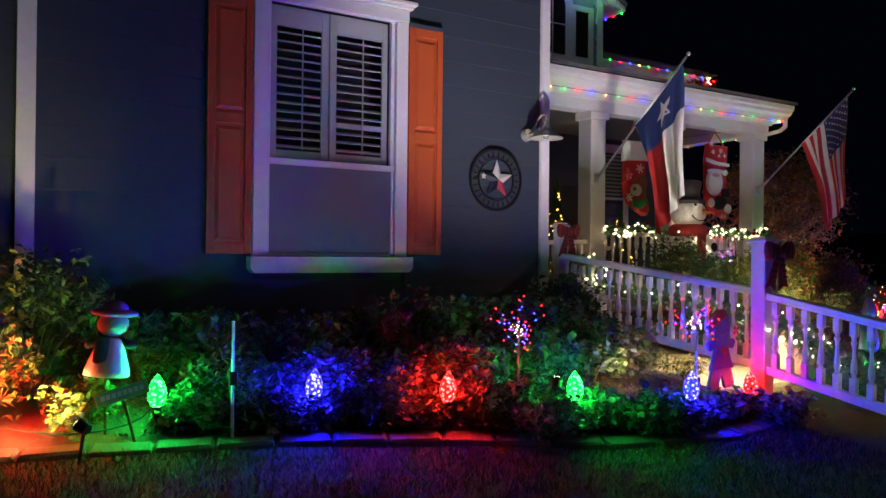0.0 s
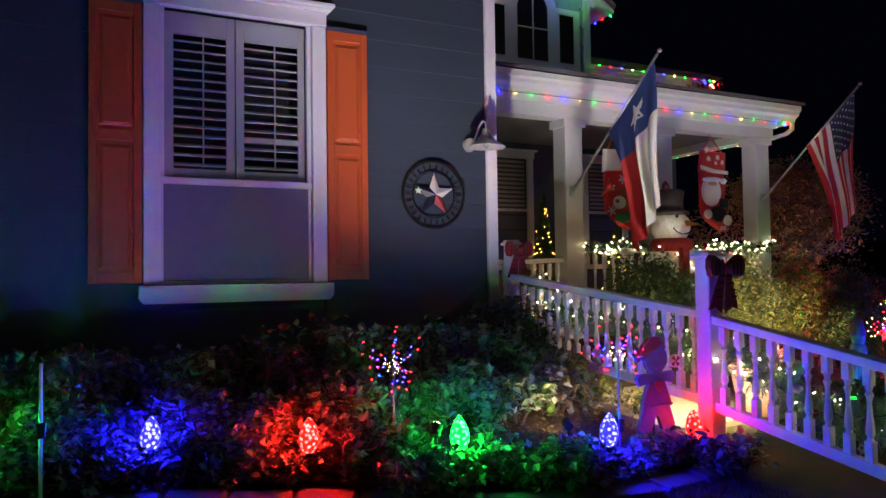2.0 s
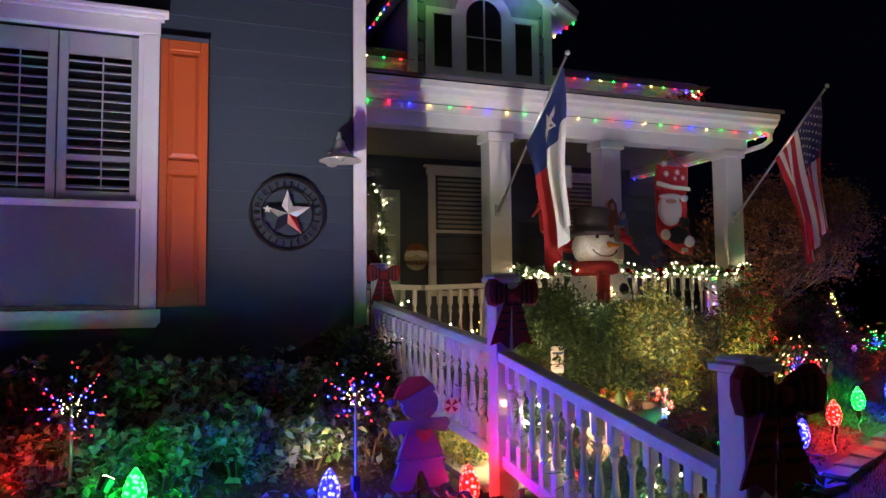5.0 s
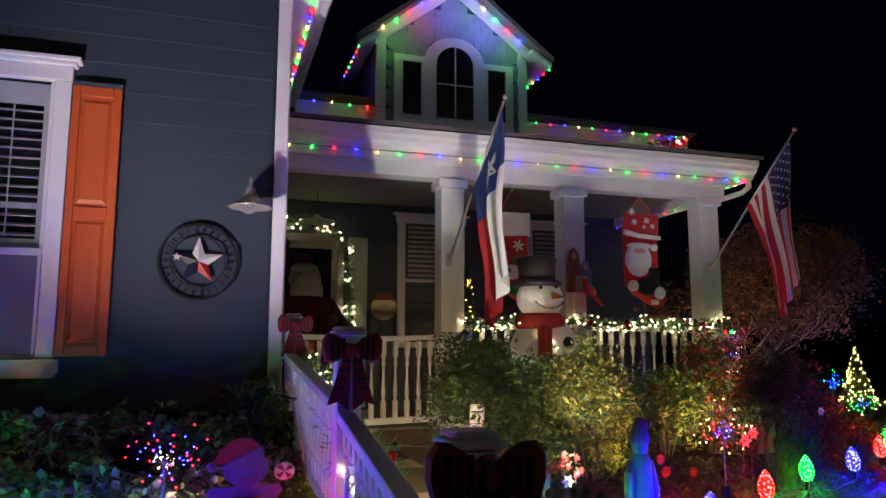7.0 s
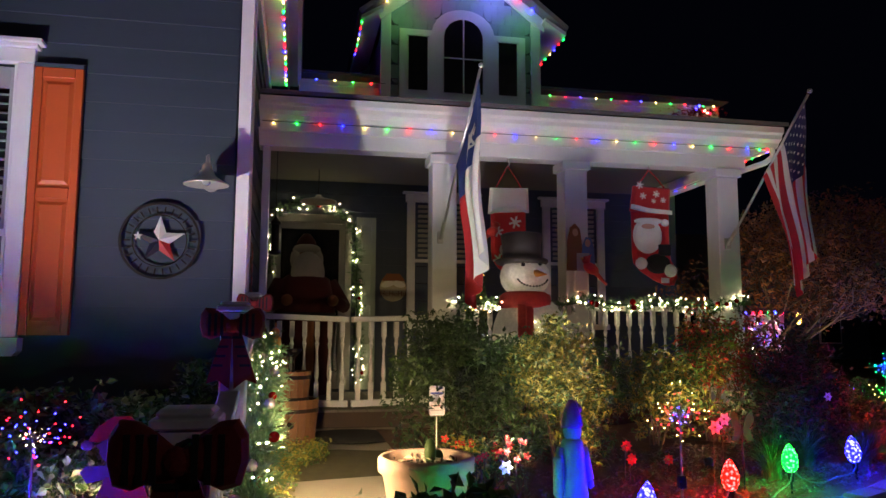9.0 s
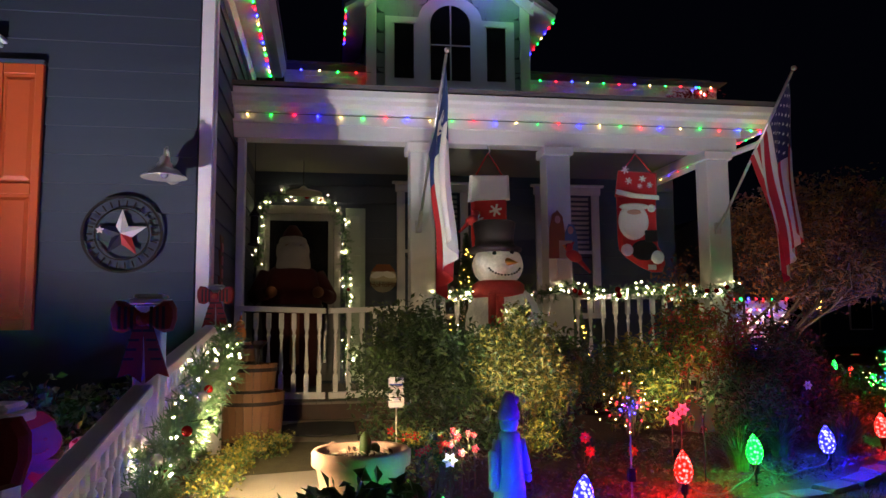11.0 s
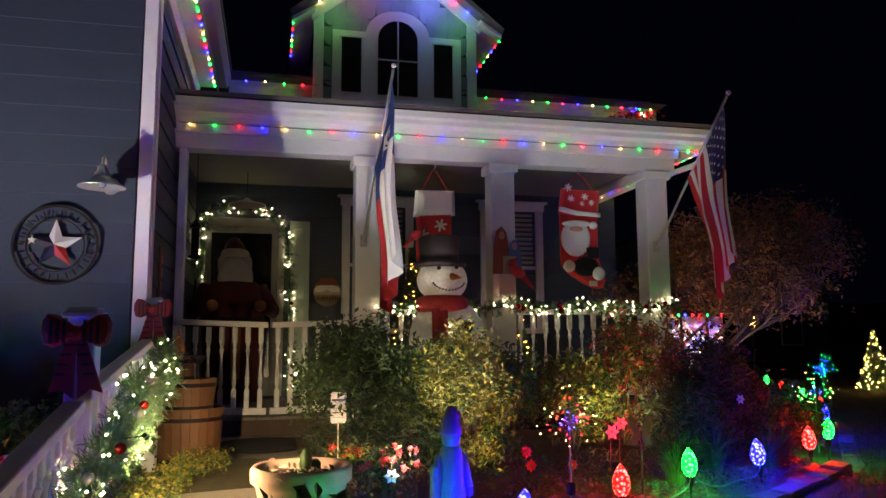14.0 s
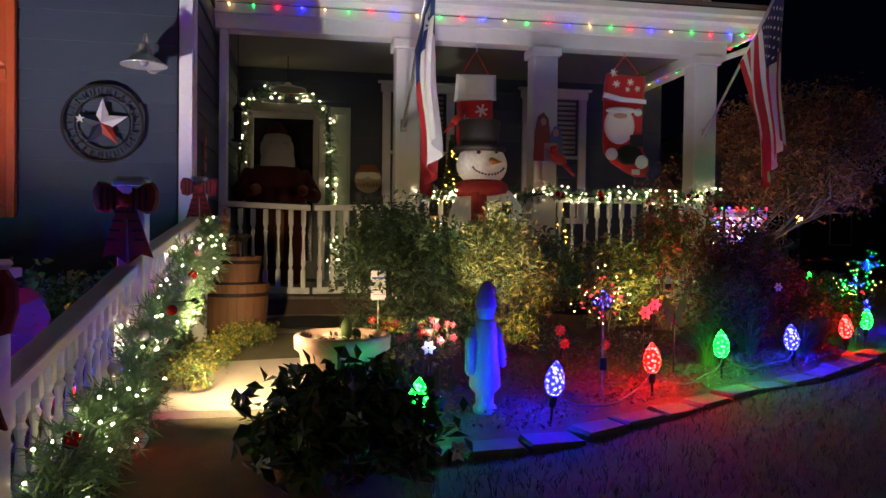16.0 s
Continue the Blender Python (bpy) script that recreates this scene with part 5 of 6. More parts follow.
def on_cloth(at, u, v, r, cloth, side):
    bm = B()
    c = bm.verts.new(at(u, v) + Vector((side, -0.004, 0)))
    ring = []
    for i in range(10):
        q = r if i % 2 == 0 else 0.42 * r
        a = radians(36 * i)
        ring.append(bm.verts.new(at(u + q * math.cos(a), v + q * math.sin(a) * 0.68) + Vector((side, -0.004, 0))))
    for i in range(10):
        bm.faces.new((c, ring[i], ring[(i + 1) % 10]))
    part("star", bm, M["flag_white"], cloth)


for s_ in (-0.006, 0.006):
    on_cloth(at, 0.45, 0.17, 0.17, cloth, s_)


def stripes(u, v):
    if u < 7 / 13 and v < 0.40:
        return 0
    return 2 if int(u * 13) % 2 == 0 else 1


uf, cloth, at = flag((9.31, 6.86, 2.45), (9.275, 5.51, 3.607), 0.86, 1.42, stripes, [M["flag_navy"], M["flag_white"], M["flag_red"]], "red and white striped flag with a starred navy corner", 2.0)
for i in range(9):
    for j in range(6 if i % 2 == 0 else 5):
        on_cloth(at, (0.035 + i * 0.058), 0.03 + j * 0.068 + (0.034 if i % 2 else 0), 0.020, cloth, -0.005)

# ---------------- wall pieces ----------------
lamp = thing("barn_lamp", (4.225, 5.645, 2.60), "galvanised gooseneck barn lamp on the blue wall, unlit", "wall lamp")
part("backplate", tube(B(), (0, 0.0, 0.01), (0, -0.035, 0.01), 0.062, 0.055, 20), M["galv"], lamp, smooth=False)
wire("arm", [(0, -0.03, 0.01), (0, -0.09, 0.03), (0, -0.15, 0.09), (0, -0.20, 0.15), (0, -0.25, 0.17), (0, -0.29, 0.155), (0, -0.30, 0.12), (0, -0.30, 0.07)], 0.010, M["galv"], lamp)
part("shade", lathe(B(), [(0.022, 0.10), (0.034, 0.085), (0.036, 0.055), (0.05, 0.045), (0.055, 0.02), (0.075, 0.0), (0.12, -0.03), (0.155, -0.05), (0.158, -0.058), (0.15, -0.056), (0.07, -0.012), (0.02, 0.0)], 28, (0, -0.30, 0)), M["galv"], lamp, smooth=True)
part("bulb", ball(B(), (0, -0.30, -0.035), 0.03, n=2), M["screen"], lamp, "unlit glass bulb")

iron = thing("iron_star", (3.878, 5.645, 2.168), "round rusted iron wall star painted white, red and blue", "wall decoration")
bm = B()
for r0, r1 in ((0.278, 0.296), (0.192, 0.200)):
    n = 48
    vs = [[bm.verts.new((r * math.cos(2 * math.pi * i / n), y, r * math.sin(2 * math.pi * i / n))) for i in range(n)] for r, y in ((r0, -0.02), (r1, -0.02), (r1, -0.004), (r0, -0.004))]
    for a, b in zip(vs, vs[1:] + vs[:1]):
        for i in range(n):
            bm.faces.new((a[i], a[(i + 1) % n], b[(i + 1) % n], b[i]))
part("ring", bm, M["iron"], iron)
me = mesh_of("letter_bar", box(B(), -0.006, 0.006, -0.012, -0.006, -0.024, 0.024, 0.002), M["iron"])
for k in range(26):
    a = 2 * math.pi * k / 26
    share("letter_bar", me, iron, pose(0.238 * math.cos(a), 0, 0.238 * math.sin(a), 0, 90 - math.degrees(a), 0))
c, tip_y = (0, -0.055, 0), -0.02
P_ = star_pts(0, 0, 0.19, 90, 0.40)
for i in range(5):
    bm = B()
    k = 2 * i
    o = bm.verts.new(c)
    v = [bm.verts.new((P_[j % 10][0], tip_y, P_[j % 10][1])) for j in (k - 1, k, k + 1)]
    f1 = bm.faces.new((o, v[0], v[1]))
    f2 = bm.faces.new((o, v[1], v[2]))
    cols = {0: (0, 0), 1: (2, 2), 2: (2, 2), 3: (1, 1), 4: (0, 0)}[i]
    f1.material_index, f2.material_index = cols
    part("star_point", bm, [M["star_white"], M["star_red"], M["star_blue"]], iron)
bm = B()
slab(bm, star_pts(-0.155, 0.03, 0.035), 0.006, Matrix.Translation((0, -0.035, 0)))
part("small_star", bm, M["star_white"], iron, "small white star")
iron.scale = (0.975, 1, 0.975)

pl = thing("wall_plank_sign", (4.485, 6.28, 1.62), "upright wooden plank sign with red lettering too faint to read", "sign")
part("plank", box(B(), 0, 0.022, -0.09, 0.09, 0, 0.62, 0.004), M["barrel"], pl)
me = mesh_of("letter_bar", box(B(), 0.0221, 0.027, -0.055, 0.055, 0, 0.075, 0.003), M["star_red"])
for k in range(5):
    share("letter_bar", me, pl, pose(0, 0, 0.05 + k * 0.108))

rs = thing("round_door_sign", (6.05, 9.02, 2.05), "round cream bearded-face sign hanging on the porch wall", "sign")
bm = B()
slab(bm, oval(0, 0, 0.165, 0.165, 28), 0.015, Matrix.Translation((0, -0.015, 0)))
part("disc", bm, M["mat_cream"], rs)
bm = B()
slab(bm, oval(-0.07, 0.05, 0.085, 0.04, 16, 15) , 0.008, Matrix.Translation((0, -0.0235, 0)))
slab(bm, oval(0.07, 0.05, 0.085, 0.04, 16, -15), 0.008, Matrix.Translation((0, -0.0245, 0)))
part("moustache", bm, M["white_cloth"], rs)
part("cap", slab(B(), [(-0.15, 0.09), (0.15, 0.09), (0.08, 0.18), (-0.08, 0.18)], 0.008, Matrix.Translation((0, -0.024, 0))), M["brown_cloth"], rs)


def text_mesh(body, size, material, name="lettering"):
    cu = bpy.data.curves.new(name, "FONT")
    cu.body, cu.size, cu.align_x, cu.align_y, cu.extrude = body, size, "CENTER", "CENTER", 0.002
    tmp = bpy.data.objects.new(name, cu)
    me = bpy.data.meshes.new_from_object(tmp)
    bpy.data.objects.remove(tmp)
    me.materials.clear()
    me.materials.append(material)
    return me


share("lettering", text_mesh("HoHoHo", 0.085, M["brown_cloth"]), rs, pose(0, -0.019, -0.07, 90, 0, 0))

# ---------------- stockings ----------------


def flake(bm, x, z, r, y):
    for k in range(3):
        a = radians(60 * k + 15)
        dx, dz = r * math.cos(a), r * math.sin(a)
        nx, nz = -0.16 * dz, 0.16 * dx
        slab(bm, [(x - dx - nx, z - dz - nz), (x + dx - nx, z + dz - nz), (x + dx + nx, z + dz + nz), (x - dx + nx, z - dz + nz)], 0.004, Matrix.Translation((0, y - 0.0006 * k, 0)))


def puffed(pts, t, y):
    """A soft outline with a bulged front."""
    bm = B()
    cx, cz = sum(p[0] for p in pts) / len(pts), sum(p[1] for p in pts) / len(pts)
    n = len(pts)
    rings = []
    for k, q in ((1.0, 0.0), (1.0, 0.35), (0.86, 0.85), (0.5, 1.0)):
        rings.append([bm.verts.new((cx + (x - cx) * k, y - t * q, cz + (z - cz) * k)) for x, z in pts])
    for a, b in zip(rings, rings[1:]):
        for i in range(n):
            bm.faces.new((a[i], a[(i + 1) % n], b[(i + 1) % n], b[i]))
    bm.faces.new(rings[-1])
    bm.faces.new(rings[0][::-1])
    return bm


LEG = [(-0.17, 0.62), (-0.17, 0.20), (-0.16, 0.10), (-0.10, 0.02), (0.02, -0.07), (0.12, -0.12), (0.20, -0.12), (0.235, -0.04), (0.22, 0.05), (0.18, 0.13), (0.17, 0.22), (0.17, 0.62)]
st = thing("christmas_stocking", (6.86, 6.74, 2.10), "large red stocking with a white cuff, snowflakes and a brown reindeer", "stocking", "stockings on the porch beam", turn=-6)
part("leg", puffed([(x, z) for x, z in LEG], 0.05, 0), M["red_cloth"], st, smooth=False)
part("cuff", puffed([(-0.20, 0.54), (0.20, 0.56), (0.195, 0.80), (-0.18, 0.80)], 0.065, -0.008), M["white_cloth"], st, "white plush cuff")
for x, z, r in ((-0.11, 0.37, 0.055), (0.06, 0.46, 0.06), (-0.10, 0.10, 0.055)):
    bm = B()
    flake(bm, x, z, r, -0.052)
    part("snowflake", bm, M["white_cloth"], st)
part("reindeer_head", puffed(oval(0.07, 0.25, 0.10, 0.13, 18, -20), 0.02, -0.05), M["brown_cloth"], st)
part("reindeer_muzzle", puffed(oval(-0.01, 0.19, 0.085, 0.075, 18), 0.03, -0.062), M["white_cloth"], st)
part("reindeer_nose", ball(B(), (-0.055, -0.098, 0.20), 0.024, n=2), M["brown_cloth"], st)
part("green_scarf", puffed([(-0.06, 0.06), (0.16, 0.10), (0.18, 0.02), (0.05, -0.05), (-0.05, -0.02)], 0.018, -0.05), M["green_cloth"], st)
wire("strap", [(-0.12, -0.02, 0.80), (-0.05, 0, 0.93), (0.0, 0, 1.02), (0.06, 0, 0.93), (0.13, -0.02, 0.80)], 0.008, M["red_cloth"], st)
wire("hook", [(0, 0, 1.01), (0.02, 0, 1.04), (0, 0, 1.09)], 0.006, M["galv"], st)
set_back(FRONT, st)

st = thing("christmas_stocking", (8.34, 6.74, 2.10), "large red stocking with a plush bearded face and a black belt", "stocking", "stockings on the porch beam", turn=-4)
part("leg", puffed([(x * 1.15, z) for x, z in LEG], 0.05, 0), M["red_cloth"], st)
part("cuff", puffed([(-0.215, 0.62), (0.20, 0.60), (0.215, 0.86), (-0.175, 0.88)], 0.06, -0.008), M["red_cloth"], st)
for x, z, r in ((-0.12, 0.88, 0.04), (-0.09, 0.77, 0.035), (0.05, 0.79, 0.035), (0.12, 0.73, 0.03), (0.02, 0.72, 0.025)):
    bm = B()
    flake(bm, x, z, r, -0.070)
    part("snowflake", bm, M["white_cloth"], st)
part("cuff_hem", puffed([(-0.22, 0.64), (-0.05, 0.60), (0.21, 0.585), (0.21, 0.625), (-0.04, 0.645), (-0.21, 0.685)], 0.03, -0.06), M["plush"], st)
part("beard", puffed(oval(-0.05, 0.37, 0.15, 0.18, 22), 0.035, -0.05), M["plush"], st, "white plush beard")
part("face", puffed(oval(-0.05, 0.46, 0.07, 0.026, 18), 0.012, -0.080), M["skin_paint"], st)
part("fur_brim", puffed(oval(-0.04, 0.515, 0.15, 0.035, 18), 0.03, -0.06), M["plush"], st)
part("pompom", ball(B(), (0.13, -0.07, 0.50), 0.04, n=2), M["plush"], st)
part("belly", puffed(oval(0.05, 0.09, 0.13, 0.10, 18), 0.04, -0.05), M["black_cloth"], st)
for x, z, r in ((-0.13, 0.09, 0.062), (0.17, 0.02, 0.068)):
    part("mitten", ball(B(), (x, -0.08, z), r, (1, 0.5, 1), 2), M["plush"], st)
part("gift", box(B(), 0.05, 0.17, -0.105, -0.075, 0.17, 0.28, 0.004), M["black_cloth"], st, "dark spotted gift")
part("buckle", box(B(), 0.08, 0.16, -0.07, -0.055, -0.10, -0.05, 0.004), M["galv"], st)
wire("strap", [(-0.13, -0.02, 0.88), (-0.03, 0, 1.0), (0.0, 0, 1.05), (0.06, 0, 1.0), (0.16, -0.02, 0.86)], 0.008, M["red_cloth"], st)
wire("hook", [(0, 0, 1.04), (0.02, 0, 1.06), (0, 0, 1.09)], 0.006, M["galv"], st)
set_back(FRONT, st)

# snowman: a decorative figure, kept as one form
bm = B()
ball(bm, (0.05, 0, 0.36), 0.325, (1, 0.9, 1.12), 3, 0)
ball(bm, (0.0, -0.02, 0.86), 0.215, (1, 0.9, 0.86), 3, 0)
lathe(bm, [(0.205, 0.965), (0.222, 0.985), (0.222, 1.005), (0.165, 1.03), (0.158, 1.09), (0.178, 1.22), (0.15, 1.235), (0.02, 1.23)], 20, (-0.02, 0, 0), 1, wob=0.03)
tube(bm, (0.03, -0.19, 0.88), (0.07, -0.33, 0.86), 0.035, 0.004, 10, 2)
for x, z in ((-0.075, 0.95), (0.075, 0.96)):
    ball(bm, (x, -0.175, z), 0.020, n=1, mi=3)
for k in range(13):
    a = radians(200 + 140 * k / 12)
    ball(bm, (0.01 + 0.14 * math.cos(a), -0.175 - 0.015 * math.sin(math.pi * k / 12), 0.855 + 0.085 * math.sin(a)), 0.010, n=1, mi=3)
lathe(bm, [(0.20, 0.59), (0.225, 0.62), (0.215, 0.70), (0.17, 0.73)], 18, (0, -0.02, 0), 4)
for x0, z0, x1, z1, y in ((-0.16, 0.34, -0.095, 0.62, -0.285), (-0.10, 0.30, -0.035, 0.60, -0.30)):
    box(bm, x0, x1, y, y + 0.03, z0, z1, 0.006, 4)
ball(bm, (0.13, -0.28, 0.47), 0.055, (1, 0.5, 1), 2, 3)
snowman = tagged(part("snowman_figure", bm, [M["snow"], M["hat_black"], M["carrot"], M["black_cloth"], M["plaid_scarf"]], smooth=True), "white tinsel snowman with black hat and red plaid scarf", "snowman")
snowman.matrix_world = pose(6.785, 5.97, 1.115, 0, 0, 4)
sl = thing("snowman_support", (6.79, 5.99, 0.50), "dark metal stand under the tinsel snowman", "stand")
part("leg", tube(B(), (0, 0, 0), (0, 0, 0.64), 0.02), M["black"], sl)
rng = np.random.default_rng(9)
lt = thing("string_lights", (6.79, 5.97, 1.11), "cool white tiny lights inside the snowman", "string lights")
for k in range(26):
    v = rng.normal(0, 1, 3)
    v /= np.linalg.norm(v)
    v[1] = -abs(v[1])
    share("bulb", SMALL["white"], lt, Matrix.Translation(Vector((v[0] * 0.37, v[1] * 0.315, 0.36 + v[2] * 0.385))) @ Matrix.Diagonal((0.005, 0.005, 0.005, 1)))


def cardinal(x, y, z, turn, s=1.0):
    bm = B()
    ball(bm, (0, 0, 0), 0.055 * s, (1.5, 0.8, 0.9), 2, 0)
    ball(bm, (-0.075 * s, 0, 0.045 * s), 0.038 * s, (1, 0.9, 1), 2, 0)
    tube(bm, (-0.07 * s, 0, 0.06 * s), (-0.045 * s, 0, 0.115 * s), 0.024 * s, 0.002, 8, 0)
    tube(bm, (0.05 * s, 0, -0.01 * s), (0.20 * s, 0, -0.06 * s), 0.026 * s, 0.012 * s, 6, 0)
    tube(bm, (-0.105 * s, 0, 0.04 * s), (-0.135 * s, 0, 0.035 * s), 0.016 * s, 0.002, 6, 1)
    ball(bm, (-0.10 * s, 0, 0.045 * s), 0.024 * s, (0.6, 1, 1), 1, 2)
    o = tagged(part("bird_ornament", bm, [M["petal_red"], M["carrot"], M["black_cloth"]], smooth=True), "small red bird ornament with a black mask on the garland", "ornament", "bird ornaments")
    o.matrix_world = pose(x, y, z, 0, 25, turn)
    return o


set_back(FRONT, cardinal(7.64, 6.585, 2.12, 10, 1.1))
set_back(FRONT, cardinal(6.68, 6.665, 2.46, 200, 0.9))

nv = thing("nativity_board", (7.54, 6.635, 2.10), "painted flat wooden board of two robed figures on the porch post", "ornament")
part("brown_figure", slab(B(), [(-0.13, 0), (0.02, 0), (0.03, 0.25), (0.01, 0.40), (-0.04, 0.46), (-0.09, 0.42), (-0.12, 0.28)], 0.012, Matrix.Translation((0, -0.012, 0))), M["brown_cloth"], nv)
part("blue_figure", slab(B(), [(0.02, 0), (0.16, 0), (0.15, 0.22), (0.12, 0.32), (0.07, 0.33), (0.03, 0.24)], 0.012, Matrix.Translation((0, -0.0125, 0))), mat("blue_painted_board", (0.10, 0.19, 0.32), 0.6, vary=0.1), nv)
part("crib", box(B(), -0.03, 0.10, -0.020, -0.0126, 0.0, 0.17, 0.003), M["mat_cream"], nv)
for x, z in ((-0.04, 0.37), (0.085, 0.27)):
    part("face_disc", slab(B(), oval(x, z, 0.028, 0.038, 14), 0.004, Matrix.Translation((0, -0.0166, 0))), M["skin_paint"], nv)
part("white_foot", box(B(), -0.06, 0.08, -0.03, 0.0, -0.20, -0.001, 0.01), M["white_cloth"], nv)
set_back(FRONT, nv)


# bows
def bow(x, y, z, s, label, turn=0):
    b = thing("ribbon_bow", (x, y, z), label, "bow", "plaid bows on the rail posts", turn=turn)
    for sx in (-1, 1):
        bm = B()
        pts = [(0, 0.022), (sx * 0.05, 0.062), (sx * 0.10, 0.095), (sx * 0.145, 0.100), (sx * 0.170, 0.060), (sx * 0.172, 0.0), (sx * 0.155, -0.060), (sx * 0.11, -0.072), (sx * 0.05, -0.045), (0, -0.022)]
        pts = [(px * s, pz * s) for px, pz in pts]
        bm = puffed(pts if sx < 0 else pts[::-1], 0.05 * s, 0)
        lp = part("loop", bm, M["plaid"], b, smooth=False)
        me = mesh_of("check_bar", box(B(), -0.008 * s, 0.008 * s, -0.0515 * s, -0.044 * s, -0.06 * s, 0.06 * s), M["plaid_black"])
        for k in range(3):
            share("check_bar", me, lp, pose(sx * (0.05 + 0.032 * k) * s, 0, 0.008 * s))
    part("tie", tube(B(), (0, -0.01, 0), (0, 0.075, 0), 0.03 * s, 0.045 * s, 8), M["plaid_black"], b)
    part("knot", ball(B(), (0, -0.03 * s, 0), 0.038 * s, (1, 0.8, 1), 2), M["plaid"], b)
    for sx in (-1, 1):
        bm = slab(B(), [(0, -0.01 * s), (sx * 0.040 * s, -0.01 * s), (sx * 0.085 * s, -0.15 * s), (sx * 0.135 * s, -0.31 * s), (sx * 0.075 * s, -0.29 * s), (sx * 0.012 * s, -0.34 * s)], 0.012 * s, Matrix.Translation((0, -0.018 * s - 0.002 * sx, 0)) @ Matrix.Rotation(radians(5), 4, "X"))
        tl = part("tail", bm, M["plaid"], b)
        me = mesh_of("check_bar", box(B(), -0.028 * s, 0.028 * s, -0.0245 * s, -0.021 * s, -0.007 * s, 0.007 * s), M["plaid_black"])
        for k in range(4):
            share("check_bar", me, tl, pose(sx * (0.03 + 0.014 * k) * s, 0.0015 * k, (-0.06 - 0.05 * k) * s))
    return b


bow(4.64, 1.60, 1.22, 0.86, "dark red and black plaid bow on the lowest rail post", -8)
bow(4.61, 3.25, 1.52, 0.80, "dark red and black plaid bow on the middle rail post", -5)
bow(4.585, 5.45, 1.70, 0.76, "red and black plaid bow on the upper rail post", -5)


# ---------------- garlands ----------------
def garland(name, pts, r, label, seed, dens=900, lights=70, balls=8, light="white", lr=0.0062):
    rng = np.random.default_rng(seed)
    t = thing(name, label=label, category="garland", group="lit garlands")
    segs = [(Vector(a), Vector(b)) for a, b in zip(pts, pts[1:])]
    lens = np.array([(b - a).length for a, b in segs])
    tot = lens.sum()

    def place():
        s = rng.uniform(0, tot)
        k = 0
        while s > lens[k] and k < len(segs) - 1:
            s -= lens[k]
            k += 1
        a, b = segs[k]
        return a.lerp(b, min(1, s / lens[k])), (b - a).normalized()

    wire("stem", pts, 0.008, M["cable"], t)
    V, F = [], []
    for _ in range(int(dens * tot / 18)):
        p, d = place()
        v = Vector(rng.normal(0, 1, 3))
        v = (v - d * v.dot(d) * 0.5).normalized()
        reach = r * rng.uniform(0.55, 1.15)
        for k in range(18):
            root = p + v * reach * (k / 20) + Vector((0, 0, -0.15 * reach * (k / 20) ** 2))
            w = (v * 0.75 + Vector(rng.normal(0, 0.55, 3))).normalized()
            L = min(0.055, 0.42 * r) * rng.uniform(0.7, 1.2)
            side = w.cross(Vector(rng.normal(0, 1, 3))).normalized() * 0.0026
            m_, q = root + w * L * 0.5, root + w * L
            i0 = len(V)
            V += [tuple(root - side * 0.5), tuple(root + side * 0.5), tuple(m_ + side), tuple(m_ - side), tuple(q)]
            F += [(i0, i0 + 1, i0 + 2, i0 + 3), (i0 + 3, i0 + 2, i0 + 4)]
    me = bpy.data.meshes.new("needle_mass")
    me.from_pydata(V, [], F)
    me.materials.append(M["needle"])
    o = new("needle_mass", me)
    o.parent = t
    for _ in range(lights):
        p, d = place()
        v = Vector(rng.normal(0, 1, 3)).normalized()
        v.y = -abs(v.y)
        share("bulb", SMALL[light], t, Matrix.Translation(p + v * r * rng.uniform(0.5, 0.95)) @ Matrix.Diagonal((lr, lr, lr, 1)))
    for k in range(balls):
        p, d = place()
        v = Vector((rng.normal(0, 0.4), -0.8, rng.normal(-0.2, 0.4))).normalized()
        q = part("bauble", ball(B(), p + v * r * 0.8, rng.uniform(0.022, 0.034), n=2), M["orn_red"] if k % 2 else M["orn_silver"], t, "round glossy bauble", smooth=True)
    return t


def sag(a, b, n, drop, wob=0.0):
    a, b = Vector(a), Vector(b)
    return [tuple(a.lerp(b, k / n) + Vector((wob * math.sin(3.1 * k), 0, -drop * 4 * (k / n) * (1 - k / n)))) for k in range(n + 1)]


set_back(FRONT, garland("garland", sag((6.34, 6.68, 1.80), (6.95, 6.68, 1.84), 6, 0.05) + sag((7.0, 6.68, 1.84), (7.62, 6.66, 1.82), 6, 0.06) + sag((7.66, 6.68, 1.83), (8.35, 6.68, 1.83), 6, 0.05) + sag((8.4, 6.68, 1.83), (9.36, 6.66, 1.83), 8, 0.05), 0.10, "pine garland with warm lights and baubles on the porch railing", 1, 2900, 95, 16, lr=0.0056))
RG = [(4.665, 5.45, 1.44), (4.70, 5.15, 1.30), (4.71, 4.85, 1.17), (4.70, 4.55, 1.20), (4.70, 4.25, 1.24), (4.71, 4.0, 1.08), (4.715, 3.75, 0.98), (4.71, 3.5, 1.06), (4.72, 3.2, 0.98), (4.73, 2.9, 0.80), (4.74, 2.6, 0.74), (4.74, 2.3, 0.80), (4.74, 2.0, 0.72), (4.74, 1.85, 0.66)]
garland("garland", RG, 0.155, "thick pine garland with warm lights and baubles along the handrail", 2, 4200, 100, 18, lr=0.0053)
arch_pts = [(5.62, 8.96, 0.95), (5.63, 8.95, 1.4), (5.60, 8.96, 1.9), (5.59, 8.96, 2.4), (5.56, 8.96, 2.74), (5.44, 8.96, 2.94), (5.15, 8.96, 3.05), (4.8, 8.96, 3.07), (4.62, 8.96, 2.98), (4.56, 8.96, 2.7), (4.545, 8.96, 2.2)]
garland("garland", arch_pts, 0.10, "pine garland with warm white lights framing the front door", 3, 2300, 70, 8, lr=0.0052)


